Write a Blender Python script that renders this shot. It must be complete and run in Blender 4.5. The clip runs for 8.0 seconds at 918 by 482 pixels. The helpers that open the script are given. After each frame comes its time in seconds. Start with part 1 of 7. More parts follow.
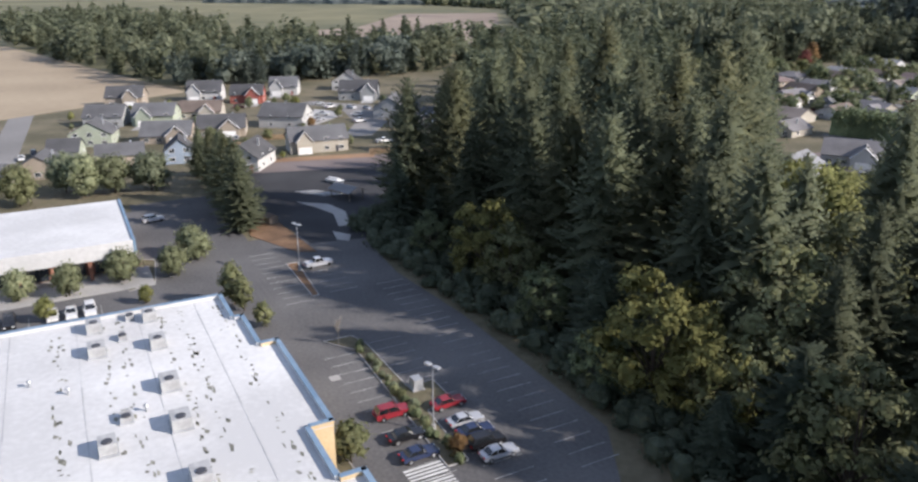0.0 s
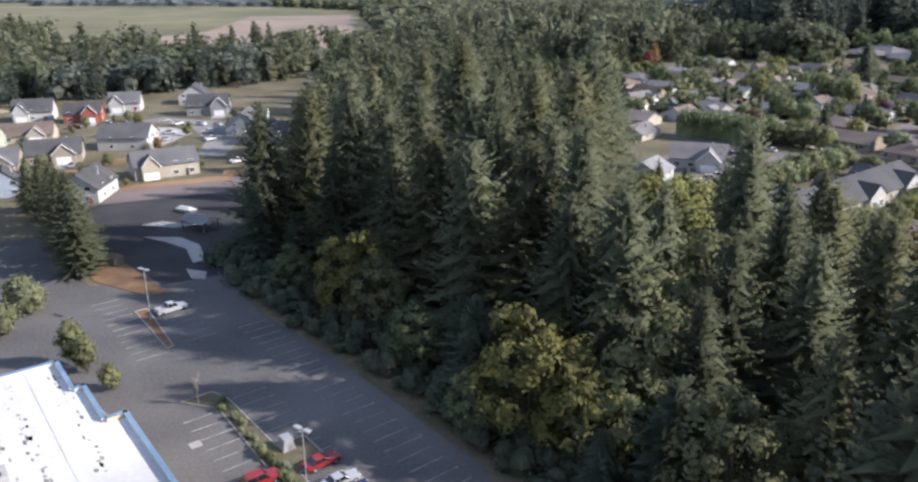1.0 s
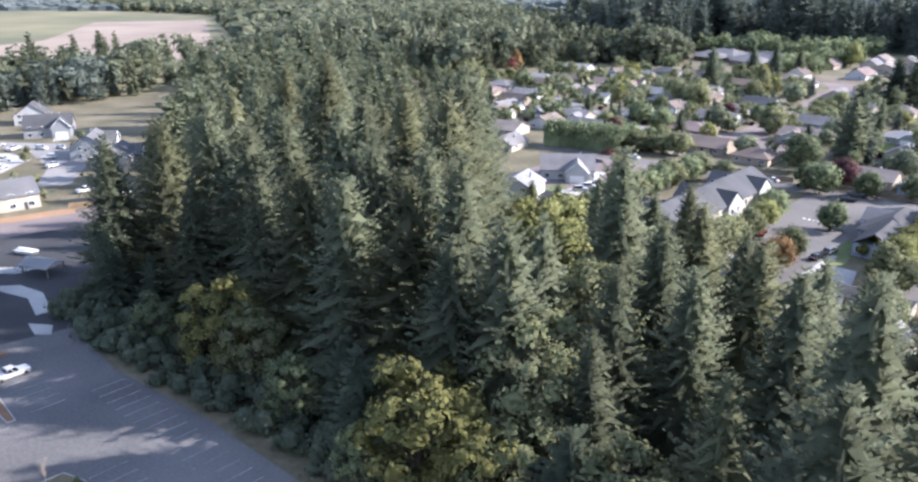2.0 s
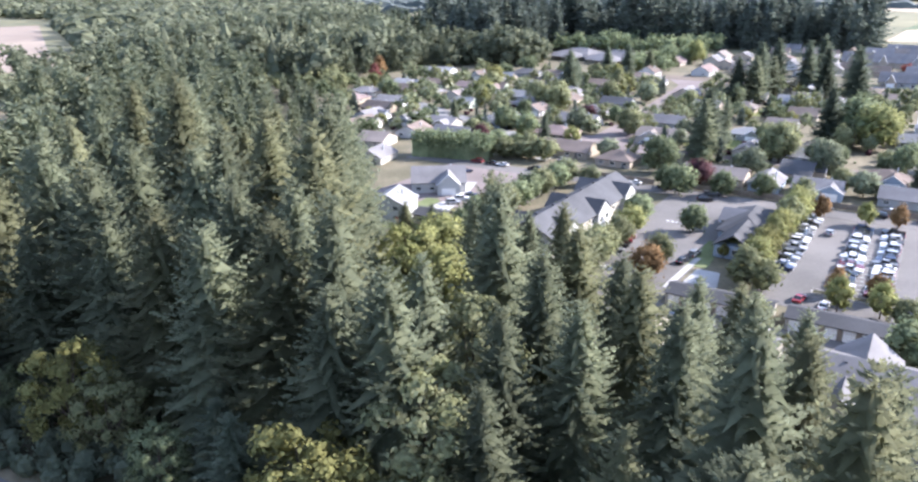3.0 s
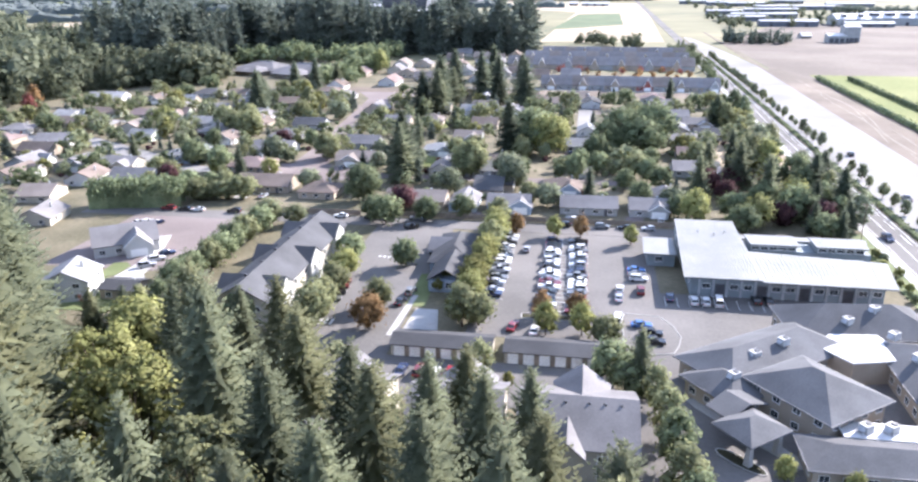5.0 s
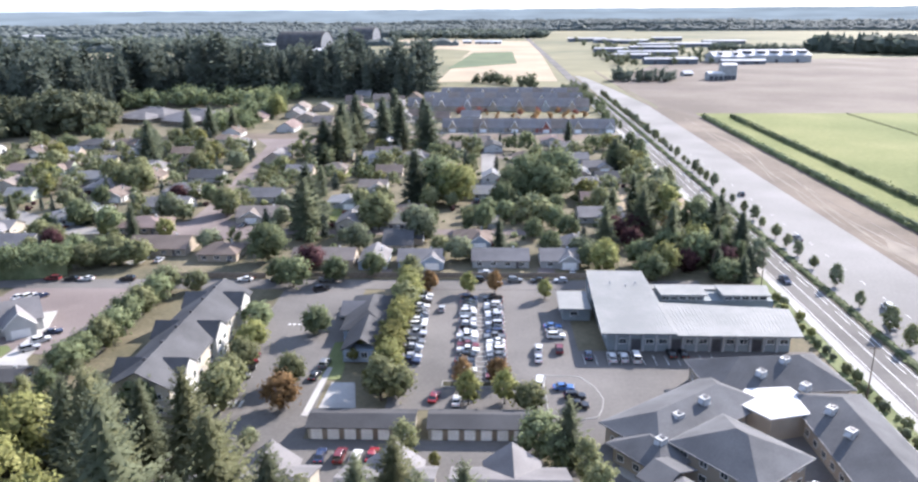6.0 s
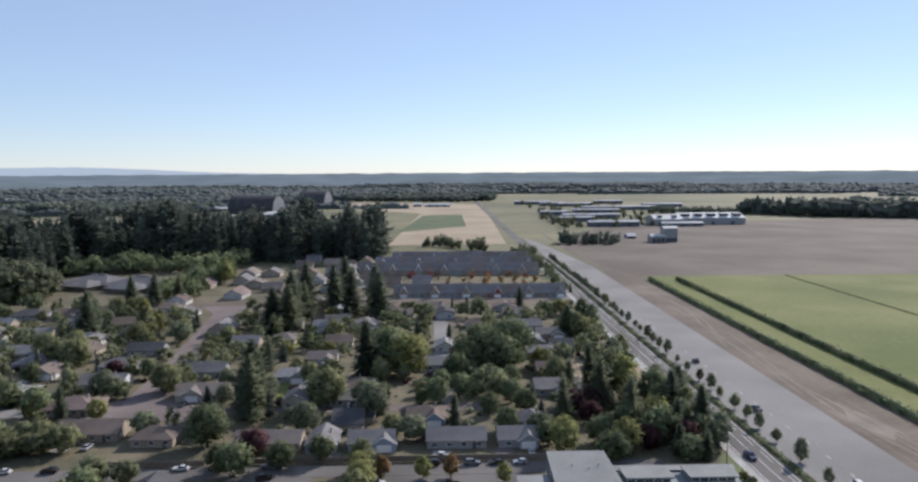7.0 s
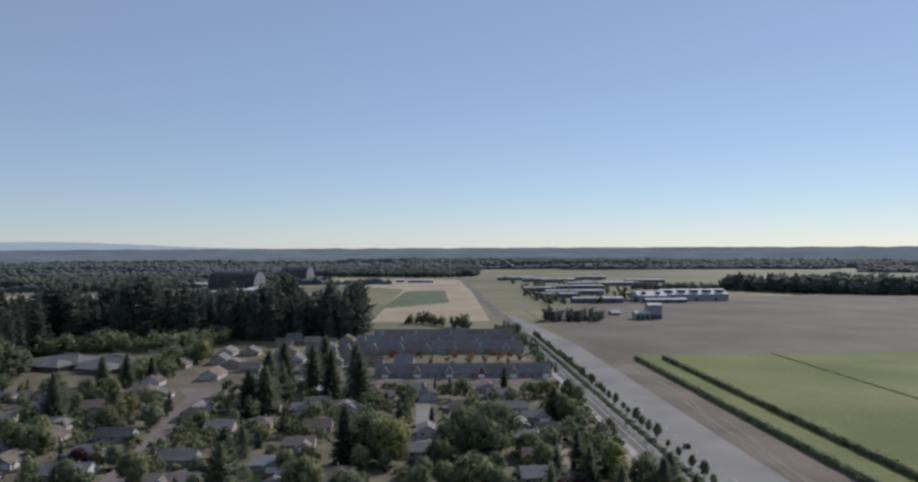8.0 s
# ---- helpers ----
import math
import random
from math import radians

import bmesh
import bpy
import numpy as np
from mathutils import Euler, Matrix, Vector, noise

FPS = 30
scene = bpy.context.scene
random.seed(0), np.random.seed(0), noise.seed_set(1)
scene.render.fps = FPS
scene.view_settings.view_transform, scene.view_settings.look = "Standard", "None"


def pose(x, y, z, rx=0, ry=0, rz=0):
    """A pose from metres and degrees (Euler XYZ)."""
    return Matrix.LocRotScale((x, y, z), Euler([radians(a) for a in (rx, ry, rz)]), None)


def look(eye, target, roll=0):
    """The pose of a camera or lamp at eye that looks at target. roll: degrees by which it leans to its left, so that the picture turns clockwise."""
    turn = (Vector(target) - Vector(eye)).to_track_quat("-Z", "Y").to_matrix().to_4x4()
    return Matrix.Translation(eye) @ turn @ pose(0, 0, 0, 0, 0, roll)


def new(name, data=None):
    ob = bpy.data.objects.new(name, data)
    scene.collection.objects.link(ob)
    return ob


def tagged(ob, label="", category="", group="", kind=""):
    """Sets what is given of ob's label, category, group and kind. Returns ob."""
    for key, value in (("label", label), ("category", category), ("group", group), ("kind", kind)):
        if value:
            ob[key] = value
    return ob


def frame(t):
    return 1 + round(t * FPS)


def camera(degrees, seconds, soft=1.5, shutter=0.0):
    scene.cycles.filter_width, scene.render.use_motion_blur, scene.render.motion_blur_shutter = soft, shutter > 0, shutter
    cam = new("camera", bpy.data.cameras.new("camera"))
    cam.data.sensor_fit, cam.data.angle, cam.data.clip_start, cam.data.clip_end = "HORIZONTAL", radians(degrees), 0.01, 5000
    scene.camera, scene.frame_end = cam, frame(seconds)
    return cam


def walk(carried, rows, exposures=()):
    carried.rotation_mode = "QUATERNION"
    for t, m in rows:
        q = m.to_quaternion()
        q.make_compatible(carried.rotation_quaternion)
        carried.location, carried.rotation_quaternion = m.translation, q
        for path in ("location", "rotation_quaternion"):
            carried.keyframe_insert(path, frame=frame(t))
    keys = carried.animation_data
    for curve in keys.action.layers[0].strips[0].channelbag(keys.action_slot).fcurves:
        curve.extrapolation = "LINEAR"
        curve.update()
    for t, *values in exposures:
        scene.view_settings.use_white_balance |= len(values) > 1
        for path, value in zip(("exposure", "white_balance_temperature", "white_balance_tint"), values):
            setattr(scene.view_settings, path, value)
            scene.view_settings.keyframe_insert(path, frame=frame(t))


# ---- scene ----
LENS = 62.40
PATH = [
    (0.0, look((25.48, -39.94, 53.15), (-61.26, -2.28, 20.64), -0.24)),
    (0.5, look((23.18, -38.57, 55.29), (-59.97, 6.40, 22.66), -0.24)),
    (1.0, look((20.53, -36.95, 57.10), (-57.83, 15.87, 24.39), -0.32)),
    (1.2, look((19.42, -36.28, 57.82), (-57.16, 19.21, 25.32), -0.07)),
    (2.3, look((13.66, -32.07, 61.92), (-50.55, 37.22, 29.11), -0.37)),
    (2.5, look((12.63, -31.24, 62.65), (-48.95, 40.37, 29.79), -0.44)),
    (3.0, look((10.64, -28.76, 64.68), (-44.73, 47.71, 31.71), -0.49)),
    (3.5, look((9.42, -26.57, 67.24), (-38.69, 54.56, 34.03), -0.63)),
    (4.0, look((8.14, -24.62, 69.69), (-30.76, 61.21, 36.22), -0.76)),
    (4.5, look((6.90, -21.78, 71.76), (-22.72, 67.60, 38.09), -0.80)),
    (4.7, look((6.44, -20.66, 72.61), (-19.84, 69.79, 39.01), -0.67)),
    (5.8, look((2.13, -13.93, 78.65), (-7.78, 80.39, 46.92), -0.51)),
    (6.0, look((1.57, -12.63, 79.74), (-7.07, 82.55, 50.31), -0.45)),
    (6.5, look((1.05, -9.21, 82.17), (-3.85, 88.54, 61.66), -0.42)),
    (7.0, look((0.24, -6.45, 84.00), (-2.03, 93.10, 74.78), -0.37)),
    (7.5, look((-0.05, -3.27, 85.05), (-0.82, 96.71, 83.09), -0.28)),
    (8.0, look((0.00, -0.00, 85.60), (0.00, 100.00, 86.23), -0.25)),
]
EXPOSURES = [(0.0, 1.05, 6550, 15), (1.2, 1.4, 6400, 17), (2.3, 2.2, 6050, 18), (4.5, 2.4, 6150, 18), (6.0, 1.98, 6350, 16), (6.5, 1.4, 6400, 16), (7.0, 0.68, 6400, 14), (8.0, 0.16, 6350, 13)]
SKY_STRENGTH, SUN_STRENGTH = 0.126, 3.7
cam = camera(LENS, 8.0, 2.5)
walk(cam, PATH, EXPOSURES)

# ---- light ----
SUN_AZ, SUN_EL = radians(40), radians(28.5)
world = bpy.data.worlds.new("sky")
scene.world = world
world.use_nodes = True
wn = world.node_tree.nodes
sky = wn.new("ShaderNodeTexSky")
sky.sky_type, sky.sun_disc = "NISHITA", False
sky.sun_elevation, sky.sun_rotation = SUN_EL, SUN_AZ
sky.air_density, sky.dust_density, sky.ozone_density, sky.altitude = 1.0, 0.1, 3.0, 1500
wn["Background"].inputs["Strength"].default_value = SKY_STRENGTH
haze = wn.new("ShaderNodeMix")
haze.data_type = "RGBA"
haze.inputs[0].default_value = 0.62
haze.inputs[7].default_value = (1.85, 2.25, 3.0, 1)
world.node_tree.links.new(sky.outputs["Color"], haze.inputs[6])
world.node_tree.links.new(haze.outputs[2], wn["Background"].inputs["Color"])
sun = new("sun", bpy.data.lights.new("sun", "SUN"))
sun.data.energy, sun.data.angle, sun.data.color = SUN_STRENGTH, radians(0.9), (1.0, 0.95, 0.88)
SUN_DIR = Vector((math.sin(SUN_AZ) * math.cos(SUN_EL), math.cos(SUN_AZ) * math.cos(SUN_EL), math.sin(SUN_EL)))
sun.matrix_world = look(SUN_DIR * 300, (0, 0, 0))

# ---- materials ----
MATS = {}


def mat(name, c1, c2, rough=0.85, fine=6.0, coarse=0.15, bump=0.0, metal=0.0, vary=0.0, island=0.0, c3=None, spec=0.3, through_light=0.0):
    """Two colours mixed by noise at two scales; vary: value by object; island: value by loose piece."""
    if name in MATS:
        return MATS[name]
    m = bpy.data.materials.new(name)
    m.use_nodes = True
    n, l = m.node_tree.nodes, m.node_tree.links
    b = n["Principled BSDF"]
    tc = n.new("ShaderNodeTexCoord")
    na, nb = n.new("ShaderNodeTexNoise"), n.new("ShaderNodeTexNoise")
    na.inputs["Scale"].default_value, na.inputs["Detail"].default_value = fine, 5
    nb.inputs["Scale"].default_value, nb.inputs["Detail"].default_value = coarse, 6
    for k in (na, nb):
        l.new(tc.outputs["Object"], k.inputs["Vector"])
    add = n.new("ShaderNodeMath")
    add.operation = "MULTIPLY_ADD"
    l.new(na.outputs["Fac"], add.inputs[0])
    add.inputs[1].default_value = 0.5
    sub = n.new("ShaderNodeMath")
    sub.operation = "MULTIPLY_ADD"
    l.new(nb.outputs["Fac"], sub.inputs[0])
    sub.inputs[1].default_value, sub.inputs[2].default_value = 1.3, -0.4
    l.new(sub.outputs[0], add.inputs[2])
    ramp = n.new("ShaderNodeValToRGB")
    ramp.color_ramp.elements[0].position, ramp.color_ramp.elements[1].position = 0.3, 0.75
    ramp.color_ramp.elements[0].color, ramp.color_ramp.elements[1].color = (*c1, 1), (*c2, 1)
    if c3:
        e = ramp.color_ramp.elements.new(0.9)
        e.color = (*c3, 1)
    l.new(add.outputs[0], ramp.inputs["Fac"])
    out = ramp.outputs["Color"]
    if vary or island:
        hsv = n.new("ShaderNodeHueSaturation")
        tot = None
        if vary:
            oi = n.new("ShaderNodeObjectInfo")
            mr = n.new("ShaderNodeMapRange")
            mr.inputs["To Min"].default_value, mr.inputs["To Max"].default_value = 1 - vary, 1 + vary
            l.new(oi.outputs["Random"], mr.inputs["Value"])
            tot = mr.outputs["Result"]
        if island:
            ge = n.new("ShaderNodeNewGeometry")
            mr = n.new("ShaderNodeMapRange")
            mr.inputs["To Min"].default_value, mr.inputs["To Max"].default_value = 1 - island, 1 + island
            l.new(ge.outputs["Random Per Island"], mr.inputs["Value"])
            if tot:
                mu = n.new("ShaderNodeMath")
                mu.operation = "MULTIPLY"
                l.new(tot, mu.inputs[0])
                l.new(mr.outputs["Result"], mu.inputs[1])
                tot = mu.outputs[0]
            else:
                tot = mr.outputs["Result"]
        l.new(tot, hsv.inputs["Value"])
        l.new(out, hsv.inputs["Color"])
        out = hsv.outputs["Color"]
    l.new(out, b.inputs["Base Color"])
    b.inputs["Roughness"].default_value, b.inputs["Metallic"].default_value = rough, metal
    b.inputs["Specular IOR Level"].default_value = spec
    if bump:
        bp = n.new("ShaderNodeBump")
        bp.inputs["Strength"].default_value, bp.inputs["Distance"].default_value = bump, 0.1
        l.new(na.outputs["Fac"], bp.inputs["Height"])
        l.new(bp.outputs["Normal"], b.inputs["Normal"])
    if through_light:
        tr = n.new("ShaderNodeBsdfTranslucent")
        mx = n.new("ShaderNodeMixShader")
        mx.inputs["Fac"].default_value = through_light
        l.new(out, tr.inputs["Color"])
        l.new(b.outputs["BSDF"], mx.inputs[1])
        l.new(tr.outputs["BSDF"], mx.inputs[2])
        l.new(mx.outputs["Shader"], n["Material Output"].inputs["Surface"])
    MATS[name] = m
    return m


def shingle(name, c, k=0.2):
    return mat(name, tuple(x * (1 - k) for x in c), tuple(x * (1 + k) for x in c), 0.95, 3.0, 0.12, 0.3, vary=0.12, spec=0.06)


asphalt = mat("asphalt", (0.08, 0.078, 0.079), (0.155, 0.15, 0.147), 0.9, 2.0, 0.035, 0.2, spec=0.1)
asphalt_new = mat("asphalt_new", (0.035, 0.035, 0.038), (0.06, 0.06, 0.062), 0.85, 2.0, 0.05, 0.2, spec=0.1)
asphalt_old = mat("asphalt_old", (0.175, 0.168, 0.16), (0.255, 0.245, 0.235), 0.92, 1.0, 0.02, 0.2, spec=0.1)
asphalt_lot = mat("asphalt_lot", (0.108, 0.102, 0.097), (0.165, 0.154, 0.145), 0.92, 1.2, 0.04, 0.2, spec=0.1)
asphalt_warm = mat("asphalt_warm", (0.145, 0.12, 0.113), (0.205, 0.172, 0.162), 0.92, 1.5, 0.04, 0.2, spec=0.1)
concrete = mat("concrete", (0.27, 0.262, 0.25), (0.38, 0.37, 0.352), 0.85, 2.0, 0.1, 0.2)
paint_faint = mat("paint_faint", (0.16, 0.16, 0.158), (0.36, 0.36, 0.35), 0.8, 2.0, 0.4)
paint_white = mat("paint_white", (0.42, 0.42, 0.41), (0.66, 0.66, 0.64), 0.7, 4.0, 0.4)
paint_yellow = mat("paint_yellow", (0.5, 0.36, 0.08), (0.6, 0.45, 0.12), 0.7, 4.0, 0.4)
grass = mat("grass", (0.082, 0.075, 0.044), (0.165, 0.14, 0.092), 0.95, 0.8, 0.05, 0.4, c3=(0.26, 0.215, 0.155))
lawn_green = mat("lawn_green", (0.085, 0.105, 0.04), (0.15, 0.17, 0.075), 0.95, 1.5, 0.08, 0.4)
farmland = mat("farmland", (0.1, 0.1, 0.055), (0.2, 0.18, 0.1), 0.95, 0.02, 0.003, 0.0, c3=(0.3, 0.25, 0.16))
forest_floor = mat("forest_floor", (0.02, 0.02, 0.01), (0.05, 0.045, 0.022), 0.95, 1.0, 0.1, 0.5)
stubble = mat("stubble", (0.26, 0.205, 0.14), (0.36, 0.29, 0.2), 0.95, 0.3, 0.012, 0.3)
ploughed = mat("ploughed", (0.19, 0.148, 0.116), (0.28, 0.222, 0.172), 0.95, 0.3, 0.01, 0.3)
fallow = mat("fallow", (0.12, 0.1, 0.084), (0.18, 0.153, 0.13), 0.95, 0.25, 0.012, 0.3, c3=(0.21, 0.18, 0.152), spec=0.1)
crop = mat("crop", (0.105, 0.128, 0.042), (0.195, 0.197, 0.082), 0.95, 0.35, 0.011, 0.5, c3=(0.235, 0.22, 0.11), spec=0.1)
crop_dark = mat("crop_dark", (0.06, 0.085, 0.038), (0.095, 0.12, 0.055), 0.95, 0.3, 0.02, 0.3)
dirt = mat("dirt", (0.2, 0.12, 0.07), (0.32, 0.2, 0.12), 0.95, 1.0, 0.06, 0.3)
bark_dust = mat("bark_dust", (0.1, 0.06, 0.035), (0.2, 0.12, 0.07), 0.95, 2.0, 0.2, 0.4)
membrane = mat("membrane", (0.46, 0.455, 0.445), (0.62, 0.615, 0.6), 0.8, 1.2, 0.06, 0.1)
metal_roof = mat("metal_roof", (0.2, 0.204, 0.2), (0.26, 0.26, 0.252), 0.7, 1.0, 0.1, 0.0, spec=0.12)
metal_grey = mat("metal_grey", (0.3, 0.31, 0.32), (0.45, 0.46, 0.47), 0.5, 2.0, 0.4, 0.0, metal=0.4)
gutter_grey = mat("gutter_grey", (0.13, 0.13, 0.135), (0.2, 0.2, 0.205), 0.6, 2.0, 0.4, 0.0, metal=0.2)
metal_dark = mat("metal_dark", (0.05, 0.05, 0.055), (0.09, 0.09, 0.1), 0.5, 2.0, 0.4, 0.0, metal=0.3)
coping = mat("coping", (0.12, 0.19, 0.27), (0.2, 0.28, 0.36), 0.5, 2.0, 0.3)
stucco_tan = mat("stucco_tan", (0.45, 0.34, 0.2), (0.58, 0.46, 0.29), 0.9, 3.0, 0.2, 0.2)
wood_grey = mat("wood_grey", (0.16, 0.13, 0.1), (0.28, 0.23, 0.18), 0.9, 5.0, 0.4, 0.3)
wood_pole = mat("wood_pole", (0.12, 0.09, 0.07), (0.2, 0.16, 0.12), 0.9, 5.0, 0.4, 0.3)
brick = mat("brick", (0.22, 0.1, 0.07), (0.34, 0.17, 0.11), 0.9, 5.0, 0.3, 0.3)
glass = mat("glass", (0.02, 0.025, 0.03), (0.05, 0.06, 0.07), 0.08, 1.0, 0.2, spec=0.9)
car_glass = mat("car_glass", (0.01, 0.012, 0.014), (0.02, 0.022, 0.025), 0.06, 1.0, 0.2, spec=0.8)
rubber = mat("rubber", (0.015, 0.015, 0.016), (0.03, 0.03, 0.03), 0.8, 8.0, 1.0)
lamp_lens = mat("lamp_lens", (0.7, 0.7, 0.68), (0.85, 0.85, 0.83), 0.15, 4.0, 1.0, spec=0.6)
tail_lens = mat("tail_lens", (0.3, 0.01, 0.01), (0.4, 0.02, 0.02), 0.2, 4.0, 1.0, spec=0.6)
trim_white = mat("trim_white", (0.68, 0.67, 0.64), (0.8, 0.79, 0.77), 0.6, 4.0, 0.3)
soil_bark = mat("bark", (0.05, 0.036, 0.026), (0.11, 0.085, 0.065), 0.95, 5.0, 0.8, 0.6)
pale_bark = mat("pale_bark", (0.2, 0.18, 0.15), (0.32, 0.29, 0.25), 0.95, 5.0, 0.8, 0.4)
ROOFS = [shingle("roof_grey", (0.178, 0.17, 0.17)), shingle("roof_brown", (0.155, 0.125, 0.108)), shingle("roof_dark", (0.078, 0.078, 0.081)),
         shingle("roof_light", (0.22, 0.22, 0.222)), shingle("roof_rose", (0.195, 0.15, 0.138)), shingle("roof_tan", (0.195, 0.168, 0.15)), metal_roof, shingle("roof_slate", (0.115, 0.115, 0.119))]
ROOF_WORDS = ["grey shingle", "brown shingle", "charcoal shingle", "pale grey shingle", "rose-brown shingle", "tan shingle", "pale metal", "slate-grey shingle"]


def siding(name, c):
    return mat(name, tuple(x * 0.88 for x in c), tuple(min(0.82, x * 1.1) for x in c), 0.8, 4.0, 0.2, 0.1, vary=0.06)


WALLS = [siding("siding_white", (0.42, 0.415, 0.4)), siding("siding_grey", (0.28, 0.285, 0.28)), siding("siding_tan", (0.31, 0.262, 0.208)),
         siding("siding_blue", (0.25, 0.3, 0.36)), siding("siding_red", (0.28, 0.09, 0.07)), siding("siding_sage", (0.33, 0.36, 0.28)), siding("siding_cream", (0.36, 0.33, 0.275))]
WALL_WORDS = ["white", "grey", "tan", "slate-blue", "barn-red", "sage-green", "cream"]


def foliage(name, c1, c2, t=0.48, island=0.32):
    return mat(name, c1, c2, 0.85, 1.5, 0.25, 0.0, vary=0.24, island=island, spec=0.12, through_light=t)


FIR = foliage("fir_needles", (0.115, 0.132, 0.084), (0.195, 0.212, 0.135), 0.58, 0.2)
FIR_OLIVE = foliage("fir_needles_olive", (0.132, 0.14, 0.078), (0.212, 0.216, 0.128), 0.58, 0.2)
FIR_DARK = foliage("fir_needles_dark", (0.08, 0.1, 0.068), (0.142, 0.162, 0.112), 0.55, 0.2)
LEAF = {
    "green": foliage("leaf_green", (0.119, 0.145, 0.0775), (0.219, 0.25, 0.14)),
    "olive": foliage("leaf_olive", (0.149, 0.163, 0.0805), (0.265, 0.27, 0.149)),
    "lime": foliage("leaf_lime", (0.189, 0.2, 0.0713), (0.319, 0.319, 0.14)),
    "gold": foliage("leaf_gold", (0.145, 0.142, 0.05), (0.255, 0.25, 0.1)),
    "orange": foliage("leaf_orange", (0.17, 0.105, 0.05), (0.29, 0.185, 0.09)),
    "red": foliage("leaf_red", (0.19, 0.07, 0.06), (0.3, 0.12, 0.1)),
    "plum": foliage("leaf_plum", (0.06, 0.03, 0.035), (0.12, 0.06, 0.06)),
    "pale": foliage("leaf_pale", (0.176, 0.193, 0.105), (0.297, 0.317, 0.193)),
    "sage": foliage("leaf_sage", (0.138, 0.159, 0.0978), (0.247, 0.27, 0.178)),
}
# far foliage is paler than near, with a little haze mixed into its colour
far_wood = mat("far_wood", (0.085, 0.105, 0.085), (0.155, 0.178, 0.142), 0.9, 0.4, 0.02, island=0.3, through_light=0.45)
far_leaf = mat("far_leaf", (0.095, 0.108, 0.066), (0.17, 0.182, 0.112), 0.9, 0.3, 0.02, island=0.35, through_light=0.42)


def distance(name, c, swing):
    """Backdrop at the rim of the plain that glows: its haze light is emitted colour."""
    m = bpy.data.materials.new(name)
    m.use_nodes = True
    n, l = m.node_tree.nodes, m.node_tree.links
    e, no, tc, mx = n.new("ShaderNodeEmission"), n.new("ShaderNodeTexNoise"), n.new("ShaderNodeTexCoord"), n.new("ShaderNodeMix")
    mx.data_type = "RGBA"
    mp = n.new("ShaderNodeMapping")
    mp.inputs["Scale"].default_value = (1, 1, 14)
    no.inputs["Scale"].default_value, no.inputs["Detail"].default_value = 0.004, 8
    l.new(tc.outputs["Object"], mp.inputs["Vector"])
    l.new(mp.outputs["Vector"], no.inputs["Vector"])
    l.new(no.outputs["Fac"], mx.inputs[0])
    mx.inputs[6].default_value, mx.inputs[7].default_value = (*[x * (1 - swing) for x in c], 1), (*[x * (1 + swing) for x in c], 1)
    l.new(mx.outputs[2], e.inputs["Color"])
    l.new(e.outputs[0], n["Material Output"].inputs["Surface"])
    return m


# haze put in as glow: blue for the hills, blue-green for the rim
hill_haze_glow = distance("hill_haze_glow", (0.27, 0.325, 0.4), 0.05)
rim_haze_glow = distance("rim_haze_glow", (0.11, 0.14, 0.17), 0.4)
tree_line = mat("tree_line", (0.055, 0.068, 0.064), (0.1, 0.115, 0.108), 1.0, 0.02, 0.004)
soil = mat("soil", (0.085, 0.066, 0.05), (0.165, 0.13, 0.1), 0.95, 0.35, 0.025, 0.5, c3=(0.22, 0.185, 0.15))
dust = mat("dust", (0.15, 0.125, 0.102), (0.23, 0.195, 0.16), 0.95, 0.5, 0.05, 0.3)


